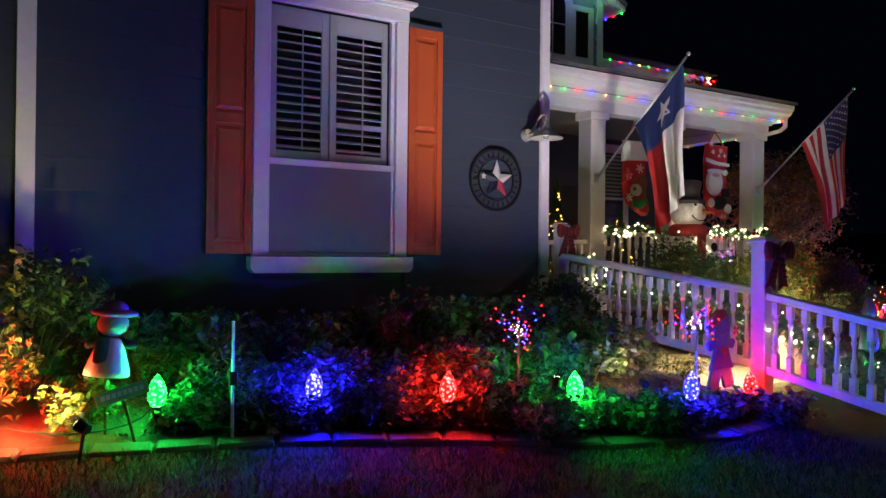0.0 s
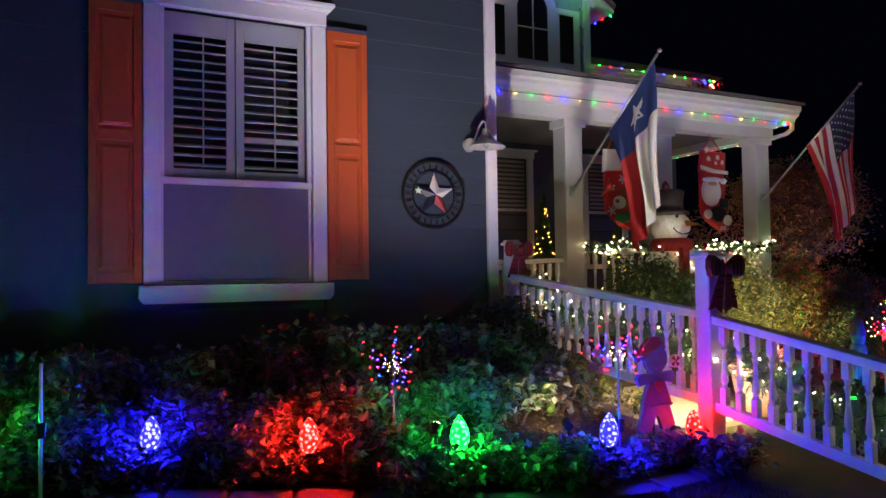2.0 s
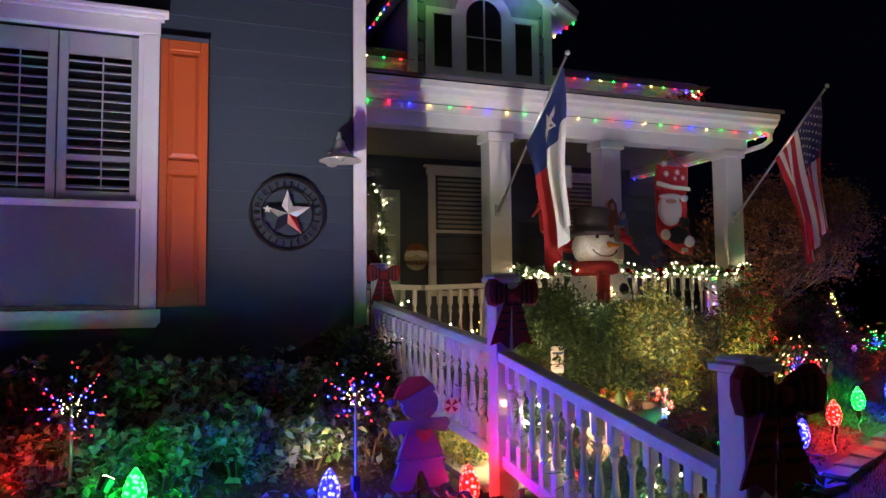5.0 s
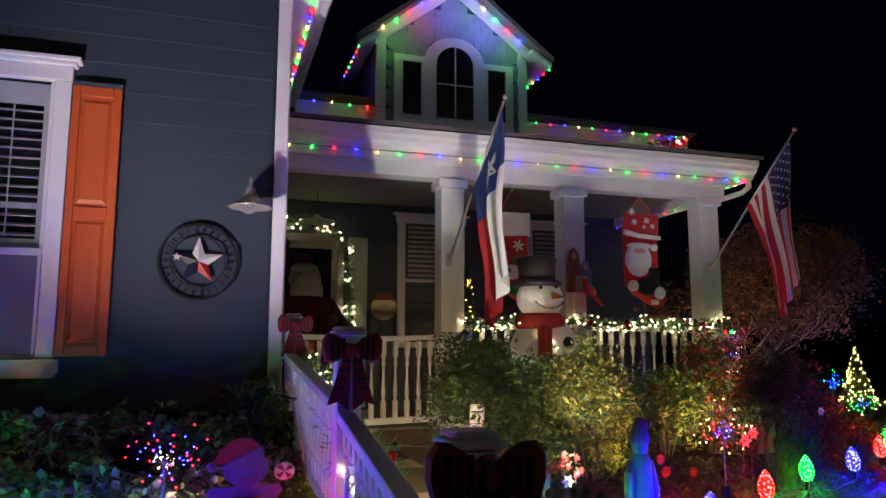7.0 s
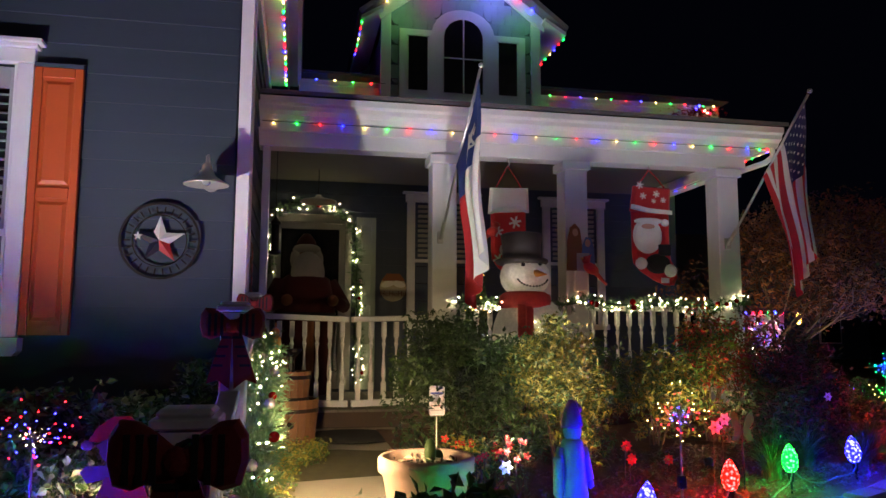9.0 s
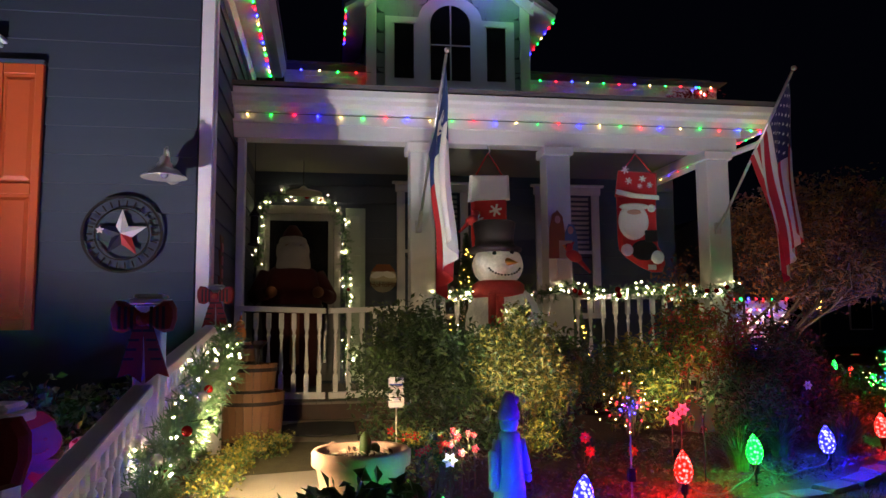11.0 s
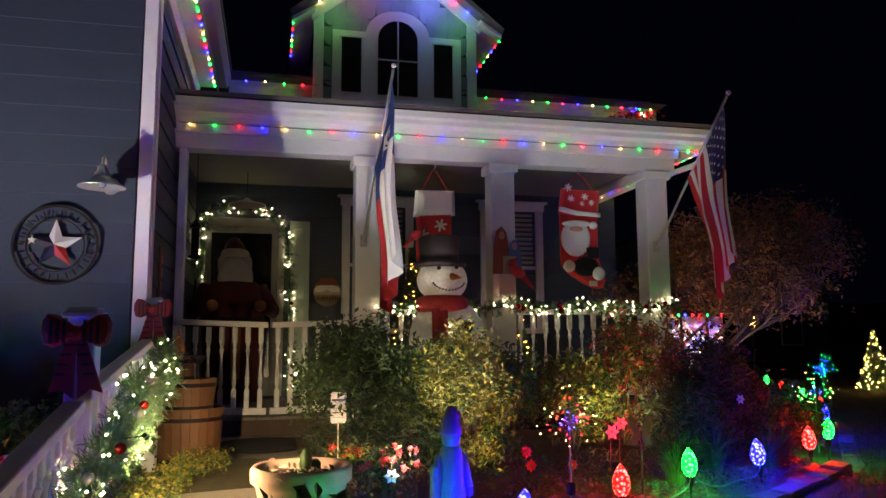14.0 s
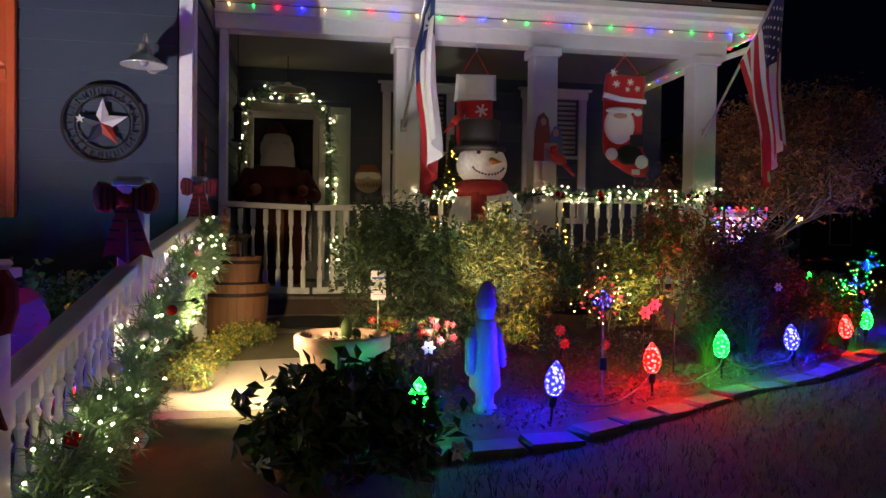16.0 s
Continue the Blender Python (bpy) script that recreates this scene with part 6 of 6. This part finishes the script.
# bundled red tinsel and spare lights at the end of the main gutter
rt = thing("tinsel_bundle", (9.93, 8.42, 4.285), "bundle of red tinsel and spare string lights on the porch roof", "decoration")
rng = np.random.default_rng(52)
o = new("tinsel", leaf_mesh("tinsel", rng, rng.normal(0, 1, (260, 3)) * np.array([0.16, 0.05, 0.035]) + np.array([0, 0, 0.06]), 0.06, 0.3, M["leaf_red"], [M["orn_red"]]))
tagged(o, kind="stuff").parent = rt
for k in range(7):
    share("bulb", SMALL[("white", "red", "green", "blue", "red")[k % 5]], rt, Matrix.Translation((rng.normal(0.05, 0.10), -0.06, rng.uniform(0.02, 0.14))) @ Matrix.Scale(0.0095, 4))

# dark seed feeder hanging at the side of the porch
hf = thing("hanging_feeder", (4.66, 7.35, 3.362), "dark metal feeder hanging on a long cord from the porch ceiling", "bird feeder")
part("cord", tube(B(), (0, 0, -0.72), (0, 0, 0), 0.004, n=6), M["black"], hf)
part("cap", lathe(B(), [(0.055, -0.80), (0.05, -0.775), (0.015, -0.73), (0.006, -0.71)], 14), M["black"], hf)
part("tube", lathe(B(), [(0.036, -1.08), (0.038, -1.06), (0.038, -0.80)], 14), M["iron"], hf)
part("tray", lathe(B(), [(0.03, -1.10), (0.06, -1.085), (0.064, -1.07), (0.03, -1.0815)], 14), M["black"], hf)

# slim lit tree on the porch
def lit_tree(x, y, z, h, r, seed, n, label, light="gold", lr=0.008, leaf="needle"):
    rng = np.random.default_rng(seed)
    t = thing("christmas_tree", (x, y, z), label, "christmas tree", "lit trees")
    part("trunk", tube(B(), (0, 0, 0), (0, 0, h * 0.95), 0.03, 0.006), M["bark"], t)
    k = rng.uniform(0, 1, 2600) ** 1.4
    a = rng.uniform(0, 6.28, 2600)
    q = r * (1 - k) * rng.uniform(0.3, 1, 2600) ** 0.5
    P = np.stack([q * np.cos(a), q * np.sin(a), 0.10 + k * (h - 0.1)], 1)
    o = new("bough_mass", leaf_mesh("bough_mass", rng, P, 0.09, 0.22, M[leaf]))
    o.parent = t
    for i in range(n):
        k, a = rng.uniform(0, 1) ** 1.3, rng.uniform(0, 6.28)
        q = r * (1 - k) * 1.0 + 0.01
        share("bulb", SMALL[light], t, Matrix.Translation((q * math.cos(a), q * math.sin(a), 0.12 + k * (h - 0.14))) @ Matrix.Diagonal((lr, lr, lr, 1)))
    return t


lit_tree(7.02, 8.62, FLOOR, 1.75, 0.30, 1, 70, "slim dark artificial tree with golden lights on the porch")
lit_tree(8.30, 8.62, FLOOR, 1.35, 0.30, 2, 60, "small dark artificial tree with golden lights on the porch")
lit_tree(17.4, 12.8, 0.32, 1.30, 0.36, 3, 110, "cone-shaped tree of golden lights on the far lawn", "yellow", 0.011)

# bearded figure inside the porch, one plain form
bm = B()
lathe(bm, [(0.30, 0.0), (0.31, 0.5), (0.34, 0.85), (0.33, 1.05), (0.27, 1.28), (0.12, 1.38)], 18, mi=0)
ball(bm, (0, -0.03, 1.50), 0.125, (1, 1, 1.1), 3, 2)
ball(bm, (0, -0.13, 1.34), 0.19, (1, 0.6, 1.3), 3, 1)
for s in (-1, 1):
    ball(bm, (s * 0.12, -0.04, 1.50), 0.085, (0.8, 0.9, 1.5), 2, 1)
ball(bm, (0, -0.02, 1.62), 0.14, (1.15, 1.1, 0.5), 2, 1)
lathe(bm, [(0.125, 1.63), (0.10, 1.72), (0.04, 1.80)], 14, mi=0)
for s in (-1, 1):
    tube(bm, (s * 0.28, 0, 1.24), (s * 0.42, -0.10, 0.98), 0.09, 0.08, 10, 0)
    tube(bm, (s * 0.42, -0.10, 0.98), (s * 0.28, -0.30, 1.02), 0.08, 0.07, 10, 0)
    ball(bm, (s * 0.25, -0.33, 1.03), 0.065, n=2, mi=2)
lathe(bm, [(0.345, 0.82), (0.35, 0.90)], 18, mi=3)
box(bm, -0.05, 0.05, -0.36, -0.33, 0.25, 0.80, 0.01, 2)
o = tagged(part("santa_statue", bm, [M["shaded_red"], M["grey_plush"], M["brown_cloth"], M["black_cloth"]], smooth=True), "large red and white bearded festive statue standing beside the front door", "statue")
o.matrix_world = pose(4.98, 8.45, FLOOR, 0, 0, 8)

# ---------------- path side things ----------------
def barrel(name_, parent, z0, z1, r0, r1, n, ring_mats, part_name="tier"):
    tr = part(part_name, lathe(B(), [(r0 - 0.018, z0), (r1 - 0.018, z1 - 0.05), (0.01, z1 - 0.05)], 20), M["water"], parent)
    w = 2 * math.pi / n
    bm = B()
    k = 0.47 * w
    a = [bm.verts.new((r * math.cos(s), r * math.sin(s), z)) for r, z, s in ((r0, z0, -k), (r0, z0, k), (r1, z1, k), (r1, z1, -k), (r0 - 0.02, z0, -k), (r0 - 0.02, z0, k), (r1 - 0.02, z1, k), (r1 - 0.02, z1, -k))]
    for q in ((0, 1, 2, 3), (7, 6, 5, 4), (0, 4, 5, 1), (1, 5, 6, 2), (2, 6, 7, 3), (3, 7, 4, 0)):
        bm.faces.new([a[i] for i in q])
    me = mesh_of("stave", bm, M["barrel"])
    for i in range(n):
        share("stave", me, tr, pose(0, 0, random.uniform(-0.003, 0.003), 0, 0, math.degrees(w * i)))
    for u in (0.14, 0.82):
        z, r = z0 + (z1 - z0) * u, r0 + (r1 - r0) * u + 0.004
        part("hoop", lathe(B(), [(r, z - 0.014), (r + 0.001, z + 0.014), (r - 0.004, z + 0.014), (r - 0.004, z - 0.014)], 28), M["iron"], tr, "dark iron hoop")
    return tr


ft = thing("barrel_fountain", (4.82, 5.74, 0.575), "three-tiered wooden barrel fountain with dark iron hoops on the path", "fountain")
barrel("a", ft, 0.0, 0.42, 0.215, 0.25, 24, None)
barrel("b", ft, 0.39, 0.63, 0.165, 0.19, 20, None)
barrel("c", ft, 0.61, 0.79, 0.095, 0.085, 14, None).location = (-0.07, 0, 0)
bm = lathe(B(), [(0.012, 0.735), (0.055, 0.775), (0.062, 0.80), (0.052, 0.795), (0.012, 0.765)], 14, (0.05, -0.03, 0))
tube(bm, (0.05, -0.03, 0.60), (0.05, -0.03, 0.74), 0.012, 0.010, 8)
part("spout", bm, M["iron"], ft)
el = tagged(part("bird_ornament", ball(ball(ball(B(), (0, 0, 0), 0.05, (0.9, 0.8, 1.3), 2), (0, -0.01, 0.075), 0.032, n=2), (0, 0, 0.12), 0.02, (0.6, 0.6, 1.6), 1), M["carrot"], smooth=True), "orange-red figurine on the top of the fountain", "ornament")
el.matrix_world = pose(4.73, 5.74, 1.425)

pt = thing("planter", (5.56, 3.78, 0.48), "wide pale terracotta bowl planter with dry soil and a cactus stub", "planter")
part("bowl", lathe(B(), [(0.12, 0.0), (0.16, 0.02), (0.20, 0.15), (0.225, 0.29), (0.25, 0.31), (0.252, 0.37), (0.24, 0.385), (0.215, 0.38), (0.205, 0.33), (0.02, 0.325)], 36), M["terracotta"], pt, smooth=True)
part("soil", lathe(B(), [(0.204, 0.332), (0.12, 0.345), (0.01, 0.35)], 20, wob=0.02), M["soil"], pt)
bm = ball(B(), (0.02, 0, 0.40), 0.04, (0.8, 0.8, 1.8), 2)
ball(bm, (0.07, 0.05, 0.37), 0.03, (1, 1, 1.2), 2)
part("cactus", bm, M["leaf_green"], pt, smooth=True)
rng = np.random.default_rng(77)
o = tagged(new("leaf_litter", leaf_mesh("leaf_litter", rng, np.stack([rng.normal(0, 0.09, 60), rng.normal(0, 0.09, 60), rng.uniform(0.345, 0.375, 60)], 1), 0.05, 0.4, M["mat_cream"], [M["leaf_brown"]])), kind="stuff")
o.parent = pt

ss = thing("yard_sign", (5.85, 5.02, 0.55), "small white yard sign with faint lines of print", "sign")
part("board", box(B(), -0.065, 0.065, -0.006, 0.006, 0.40, 0.62, 0.012), M["sign_white"], ss)
part("blue_bar", box(B(), -0.055, 0.055, -0.0085, -0.0062, 0.560, 0.572), M["sign_blue"], ss)
for k in range(3):
    part("print_bar", box(B(), -0.050, 0.050 - 0.02 * (k % 2), -0.0085, -0.0062, 0.440 + 0.032 * k, 0.446 + 0.032 * k), M["sign_red"] if k == 1 else M["grey_plush"], ss)
part("stake", tube(B(), (0, 0.008, 0), (0, 0.008, 0.41), 0.006), M["galv"], ss)
ss.scale = (0.82, 1, 0.94)

# gingerbread board figure
gb = thing("gingerbread_board", (4.165, 3.365, 0.60), "gingerbread board figure tinted blue-lit lilac, with red hat and candy", "yard ornament", turn=8)
Y = Matrix.Translation((0, -0.012, 0))
part("leg_board", slab(B(), [(-0.17, 0.03), (-0.14, 0.0), (-0.05, 0.0), (-0.01, 0.11), (0.01, 0.11), (0.05, 0.0), (0.14, 0.0), (0.17, 0.03), (0.11, 0.20), (-0.11, 0.20)], 0.02, Y), M["purple"], gb)
part("skirt", slab(B(), [(-0.14, 0.17), (0.14, 0.17), (0.11, 0.26), (0.07, 0.37), (-0.07, 0.37), (-0.11, 0.26)], 0.024, Matrix.Translation((0, -0.016, 0))), M["purple_dark"], gb)
bm = B()
for k in range(8):
    ball(bm, (-0.125 + k * 0.036, -0.018, 0.185), 0.019, (1, 0.3, 0.6), 1)
part("hem", bm, M["purple"], gb)
part("arm_board", slab(B(), [(-0.07, 0.36), (-0.15, 0.34), (-0.18, 0.40), (-0.16, 0.43), (-0.06, 0.43), (0.06, 0.43), (0.16, 0.43), (0.18, 0.40), (0.15, 0.34), (0.07, 0.36)], 0.02, Y), M["purple"], gb)
part("head", slab(B(), oval(0.0, 0.53, 0.105, 0.105, 24), 0.022, Matrix.Translation((0, -0.015, 0))), M["purple"], gb)
part("heart", slab(B(), [(0, 0.28), (0.05, 0.34), (0.035, 0.37), (0, 0.355), (-0.035, 0.37), (-0.05, 0.34)], 0.006, Matrix.Translation((0.02, -0.023, 0))), M["ginger_red"], gb)
part("hat", slab(B(), [(-0.11, 0.56), (0.07, 0.645), (0.02, 0.70), (-0.05, 0.70), (-0.12, 0.64), (-0.15, 0.57)], 0.026, Matrix.Translation((0, -0.018, 0))), M["ginger_red"], gb)
part("hat_brim", slab(B(), [(-0.12, 0.545), (-0.10, 0.52), (0.085, 0.61), (0.07, 0.65)], 0.03, Matrix.Translation((0, -0.021, 0))), M["purple"], gb)
part("pompom", ball(B(), (-0.155, 0, 0.545), 0.03, (1, 0.5, 1), 2), M["purple"], gb)
for x in (-0.035, 0.035):
    part("eye_dot", ball(B(), (x, -0.016, 0.545), 0.011, (1, 0.4, 1), 1), M["purple_dark"], gb)
bm = B()
for k in range(7):
    a = radians(215 + 110 * k / 6)
    ball(bm, (0.055 * math.cos(a), -0.016, 0.52 + 0.055 * math.sin(a)), 0.010, (1, 0.4, 0.7), 1)
part("mouth", bm, M["purple_dark"], gb)
ca = part("candy", slab(B(), oval(0.185, 0.50, 0.05, 0.05, 16), 0.014, Matrix.Translation((0, -0.014, 0))), M["white_cloth"], gb)
for k in range(4):
    a = radians(90 * k + 20)
    part("candy_stripe", slab(B(), [(0.185, 0.50), (0.185 + 0.046 * math.cos(a), 0.50 + 0.046 * math.sin(a)), (0.185 + 0.046 * math.cos(a + 0.7), 0.50 + 0.046 * math.sin(a + 0.7))], 0.003, Matrix.Translation((0, -0.0175, 0))), M["ginger_red"], ca)
part("stake", tube(B(), (0, 0.016, -0.1), (0, 0.016, 0.35), 0.008), M["black"], gb)

gb.scale = (0.92, 1, 0.76)

# capped garden statue, one form
bm = B()
lathe(bm, [(0.075, 0.0), (0.08, 0.05), (0.06, 0.07), (0.062, 0.12), (0.105, 0.16), (0.10, 0.24), (0.085, 0.36), (0.078, 0.44), (0.07, 0.49), (0.045, 0.51)], 16, mi=0)
ball(bm, (0, -0.005, 0.545), 0.062, (1, 1, 1.05), 2, 0)
lathe(bm, [(0.068, 0.56), (0.072, 0.575), (0.068, 0.60), (0.05, 0.645), (0.03, 0.685), (0.012, 0.70)], 14, mi=1)
ball(bm, (0.045, -0.01, 0.655), 0.022, n=2, mi=1)
tube(bm, (0.02, 0, 0.69), (0.045, -0.01, 0.66), 0.016, 0.010, 8, 1)
for s in (-1, 1):
    tube(bm, (s * 0.075, 0, 0.46), (s * 0.115, -0.02, 0.30), 0.03, 0.026, 8, 0)
    ball(bm, (s * 0.115, -0.02, 0.28), 0.028, n=1, mi=0)
box(bm, -0.14, -0.08, -0.07, 0.0, 0.22, 0.42, 0.015, 0)
o = tagged(part("garden_statue", bm, [M["gnome"], M["gnome_hat"]], smooth=True), "small pale garden statue wearing a violet knit hat", "statue")
o.matrix_world = pose(6.28, 3.57, 0.455) @ Matrix.Diagonal((0.78, 0.78, 1, 1))

# scarecrow-like doll and its tilted plaque
bm = B()
lathe(bm, [(0.13, 0.02), (0.125, 0.06), (0.08, 0.20), (0.06, 0.24)], 16, mi=0, wob=0.06)
ball(bm, (0, 0, 0.33), 0.085, (1.1, 0.9, 0.9), 2, 1)
ball(bm, (0, 0, 0.40), 0.12, (1.2, 0.9, 0.25), 2, 2)
ball(bm, (0, 0, 0.43), 0.07, (1.1, 0.9, 0.7), 2, 2)
for s in (-1, 1):
    tube(bm, (s * 0.05, 0, 0.23), (s * 0.14, -0.03, 0.20), 0.028, 0.024, 8, 3)
box(bm, -0.10, -0.02, -0.10, -0.07, 0.10, 0.26, 0.01, 3)
o = tagged(part("garden_doll", bm, [M["white_cloth"], M["gnome"], M["gnome_hat"], M["black_cloth"]], smooth=True), "small hatted garden doll in a white pleated skirt among the shrubs", "garden ornament")
o.matrix_world = pose(0.46, 4.24, 0.82, 0, 6, 0) @ Matrix.Scale(0.86, 4)
ds = thing("garden_stake", (0.46, 4.26, 0.46), "thin wooden stake under the garden doll", "stake")
part("rod", tube(B(), (0, 0, 0), (0, 0, 0.40), 0.009), M["barrel"], ds)
gp = thing("garden_plaque", (0.52, 4.10, 0.76), "tilted pale green plaque with print too faint to read", "sign")
gp.matrix_world = pose(0.52, 4.10, 0.76, 0, -14, 0)
part("board", box(B(), -0.13, 0.13, -0.006, 0.006, -0.035, 0.035, 0.003), M["sign_green"], gp)
me = mesh_of("print_bar", box(B(), -0.010, 0.010, -0.0085, -0.0062, -0.012, 0.012), M["sign_white"])
for k in range(8):
    share("print_bar", me, gp, pose(-0.095 + k * 0.027, 0, 0.004))
part("stake", tube(B(), (0, 0.01, -0.30), (0, 0.01, 0.0), 0.008), M["barrel"], gp)

# glass butterfly stake
bt = thing("butterfly_stake", (7.62, 4.15, 0.46), "dark green glass butterfly on a garden stake", "garden ornament")
part("stake", tube(B(), (0, 0, 0), (0, 0, 0.46), 0.006), M["black"], bt)
for s in (-1, 1):
    part("wing", slab(B(), [(0, 0.44), (s * 0.03, 0.53), (s * 0.07, 0.57), (s * 0.085, 0.50), (s * 0.05, 0.45), (s * 0.075, 0.38), (s * 0.03, 0.37)], 0.006), M["green_cloth"], bt)

# printed door mat on the lower walk
dm = thing("door_mat", (5.10, 3.02, 0.39), "charcoal coir mat printed with faded orange and cream flowers", "door mat")
dm.matrix_world = pose(5.10, 3.02, 0.385, 3.2, 0, 3)
part("pad", box(B(), -0.40, 0.40, -0.25, 0.25, -0.006, 0.012, 0.004), M["mat_floral"], dm)
rng = np.random.default_rng(12)
for k in range(16):
    x, y = rng.uniform(-0.33, 0.33), rng.choice((-0.17, 0.17, 0.12)) + rng.normal(0, 0.02)
    bm = B()
    for j in range(5):
        a = 6.28 * j / 5 + k
        ball(bm, (x + 0.03 * math.cos(a), y + 0.03 * math.sin(a), 0.012), 0.024, (1, 1, 0.10), 1)
    part("printed_flower", bm, M["mat_orange"] if k % 3 else M["mat_cream"], dm)
for k in range(5):
    part("print_bar", box(B(), -0.20 + k * 0.085, -0.145 + k * 0.085, -0.05, 0.06, 0.0122, 0.0145), M["mat_cream"], dm)
hm = thing("door_mat", (5.36, 6.48, 0.602), "black half-round rubber mat at the foot of the porch", "door mat")
part("pad", lathe(B(), [(0.42, -0.004), (0.43, 0.012), (0.40, 0.016)], 30), M["mat_black"], hm)

# lit flag board beside the house
fb = thing("light_board", (11.0, 8.95, 0.62), "white board strung with rows of tiny blue lights", "light display", turn=-12)
part("board", box(B(), -0.36, 0.36, -0.01, 0.01, 0.35, 1.15, 0.004), M["sign_white"], fb)
for s in (-0.34, 0.34):
    part("leg", box(B(), s - 0.02, s + 0.02, 0.011, 0.05, -0.25, 1.15, 0.004), M["white_old"], fb)
for r in range(8):
    for k in range(17):
        share("bulb", SMALL[("white", "blue", "red")[(r + k) % 3]], fb, Matrix.Translation((-0.33 + k * 0.041, -0.018, 0.44 + r * 0.085 - 0.008 * math.sin(math.pi * k / 16))) @ Matrix.Diagonal((0.004, 0.004, 0.004, 1)))
for k in range(8):
    share("bulb", SMALL[("red", "green", "blue", "red")[k % 4]], fb, Matrix.Translation((-0.34 + k * 0.097, -0.02, 1.17)) @ Matrix.Diagonal((0.017, 0.017, 0.017, 1)))

# far lantern, far house and dark woods
fl = thing("far_lantern", (16.9, 16.0, 0.35), "small glowing lantern in front of the neighbouring house", "lantern")
part("post", tube(B(), (0, 0, 0), (0, 0, 1.40), 0.03), M["black"], fl)
part("lamp", lathe(B(), [(0.04, 1.40), (0.07, 1.45), (0.07, 1.62), (0.03, 1.68)], 10), M["l_gold"], fl)
nh = thing("far_house", (24, 30, 0.3), "dark neighbouring house with faint red windows", "house")
part("wall", box(B(), -7, 7, 0, 8, 0, 3.2), M["siding_navy"], nh)
part("roof", slab(B(), [(-7.5, 3.2), (7.5, 3.2), (3, 5.6), (-3, 5.6)], 9, Matrix.Translation((0, -0.4, 0))), M["roof"], nh)
for x in (-5, -2.2, 1, 4.4):
    w_ = part("window", box(B(), x - 0.06, x + 1.06, -0.08, -0.001, 0.8, 2.3, 0.01), M["white_old"], nh)
    part("pane", box(B(), x, x + 1, -0.10, -0.081, 0.86, 2.24), M["dark_glass"], w_)
sheet("backdrop", [-80 + 6 * i for i in range(40)], [70, 70.5, 71], lambda x, y: (y - 70) * 5 + 0.2 + (y > 70.8) * 1.5 * noise.noise((x * 0.13, 0, 0)), M["skyline"], "line of far dark trees against the night sky", "trees")

# ---------------- siding boards, laid last ----------------
def lap(length):
    """One lap board: thick at its lower edge, thin above."""
    bm = B()
    v = [bm.verts.new(p) for p in ((0, -0.020, -0.004), (length, -0.020, -0.004), (length, -0.002, 0.232), (0, -0.002, 0.232), (0, 0.004, -0.004), (length, 0.004, -0.004), (length, 0.004, 0.232), (0, 0.004, 0.232))]
    for q in ((0, 1, 2, 3), (7, 6, 5, 4), (0, 4, 5, 1), (1, 5, 6, 2), (2, 6, 7, 3), (3, 7, 4, 0)):
        bm.faces.new([v[i] for i in q])
    return mesh_of("siding_board", bm, M["siding"])


BOARDS = {}


def board(parent, x0, x1, y, z):
    key = round(x1 - x0, 3)
    if key not in BOARDS:
        BOARDS[key] = lap(key)
    share("siding_board", BOARDS[key], parent, pose(x0, y, z))


LAP = 0.2175
for r in range(22):
    z = 0.597 + r * LAP
    spans = [(-5, 0.044), (0.161, CORNER - 0.116)]
    for a, b in spans:
        if z + LAP > WIN[2] and z < WIN[3] + 0.02 and b > WIN[1]:
            board(wall_south, a, WIN[0] - 0.001, WALL_Y + 0.018, z)
            board(wall_south, WIN[1] + 0.001, b, WALL_Y + 0.018, z)
        else:
            board(wall_south, a, b, WALL_Y + 0.018, z)
side = lap(3.30)
for r in range(17):
    share("siding_board", side, wall_return, pose(CORNER - 0.020, WALL_Y + 0.121, 0.597 + r * LAP, 0, 0, 90))
side = mesh_of("siding_board", box(B(), 0, 5.4, -0.016, -0.001, 0, LAP - 0.008), M["siding_navy"])
for r in range(13):
    share("siding_board", side, wall_porch, pose(PX0, PY1, 0.597 + r * LAP - 0.001))
plank = mesh_of("plank", box(B(), 0, 0.128, 0, 2.36, 0, 0.026, 0.003), M["deck"])
for i in range(36):
    x = PX0 + 0.01 + i * 0.133
    if x < PX1 - 0.13:
        share("plank", plank, floor, pose(x, 6.68, FLOOR - 0.029))
strip = mesh_of("roof_shingle", box(B(), 0, 0.30, 0, 0.16, 0, 0.012), M["roof"])
for r in range(9):
    for c in range(18):
        x = 4.55 + c * 0.31 + (0.15 if r % 2 else 0)
        if abs(x + 0.15 - 6.8) > 1.1 and x + 0.3 < 10.25 - r * 0.12:
            share("roof_shingle", strip, roof_main, pose(x, 8.36 + r * 0.145, 4.51 + r * 0.0535, 20.3, 0, 0))
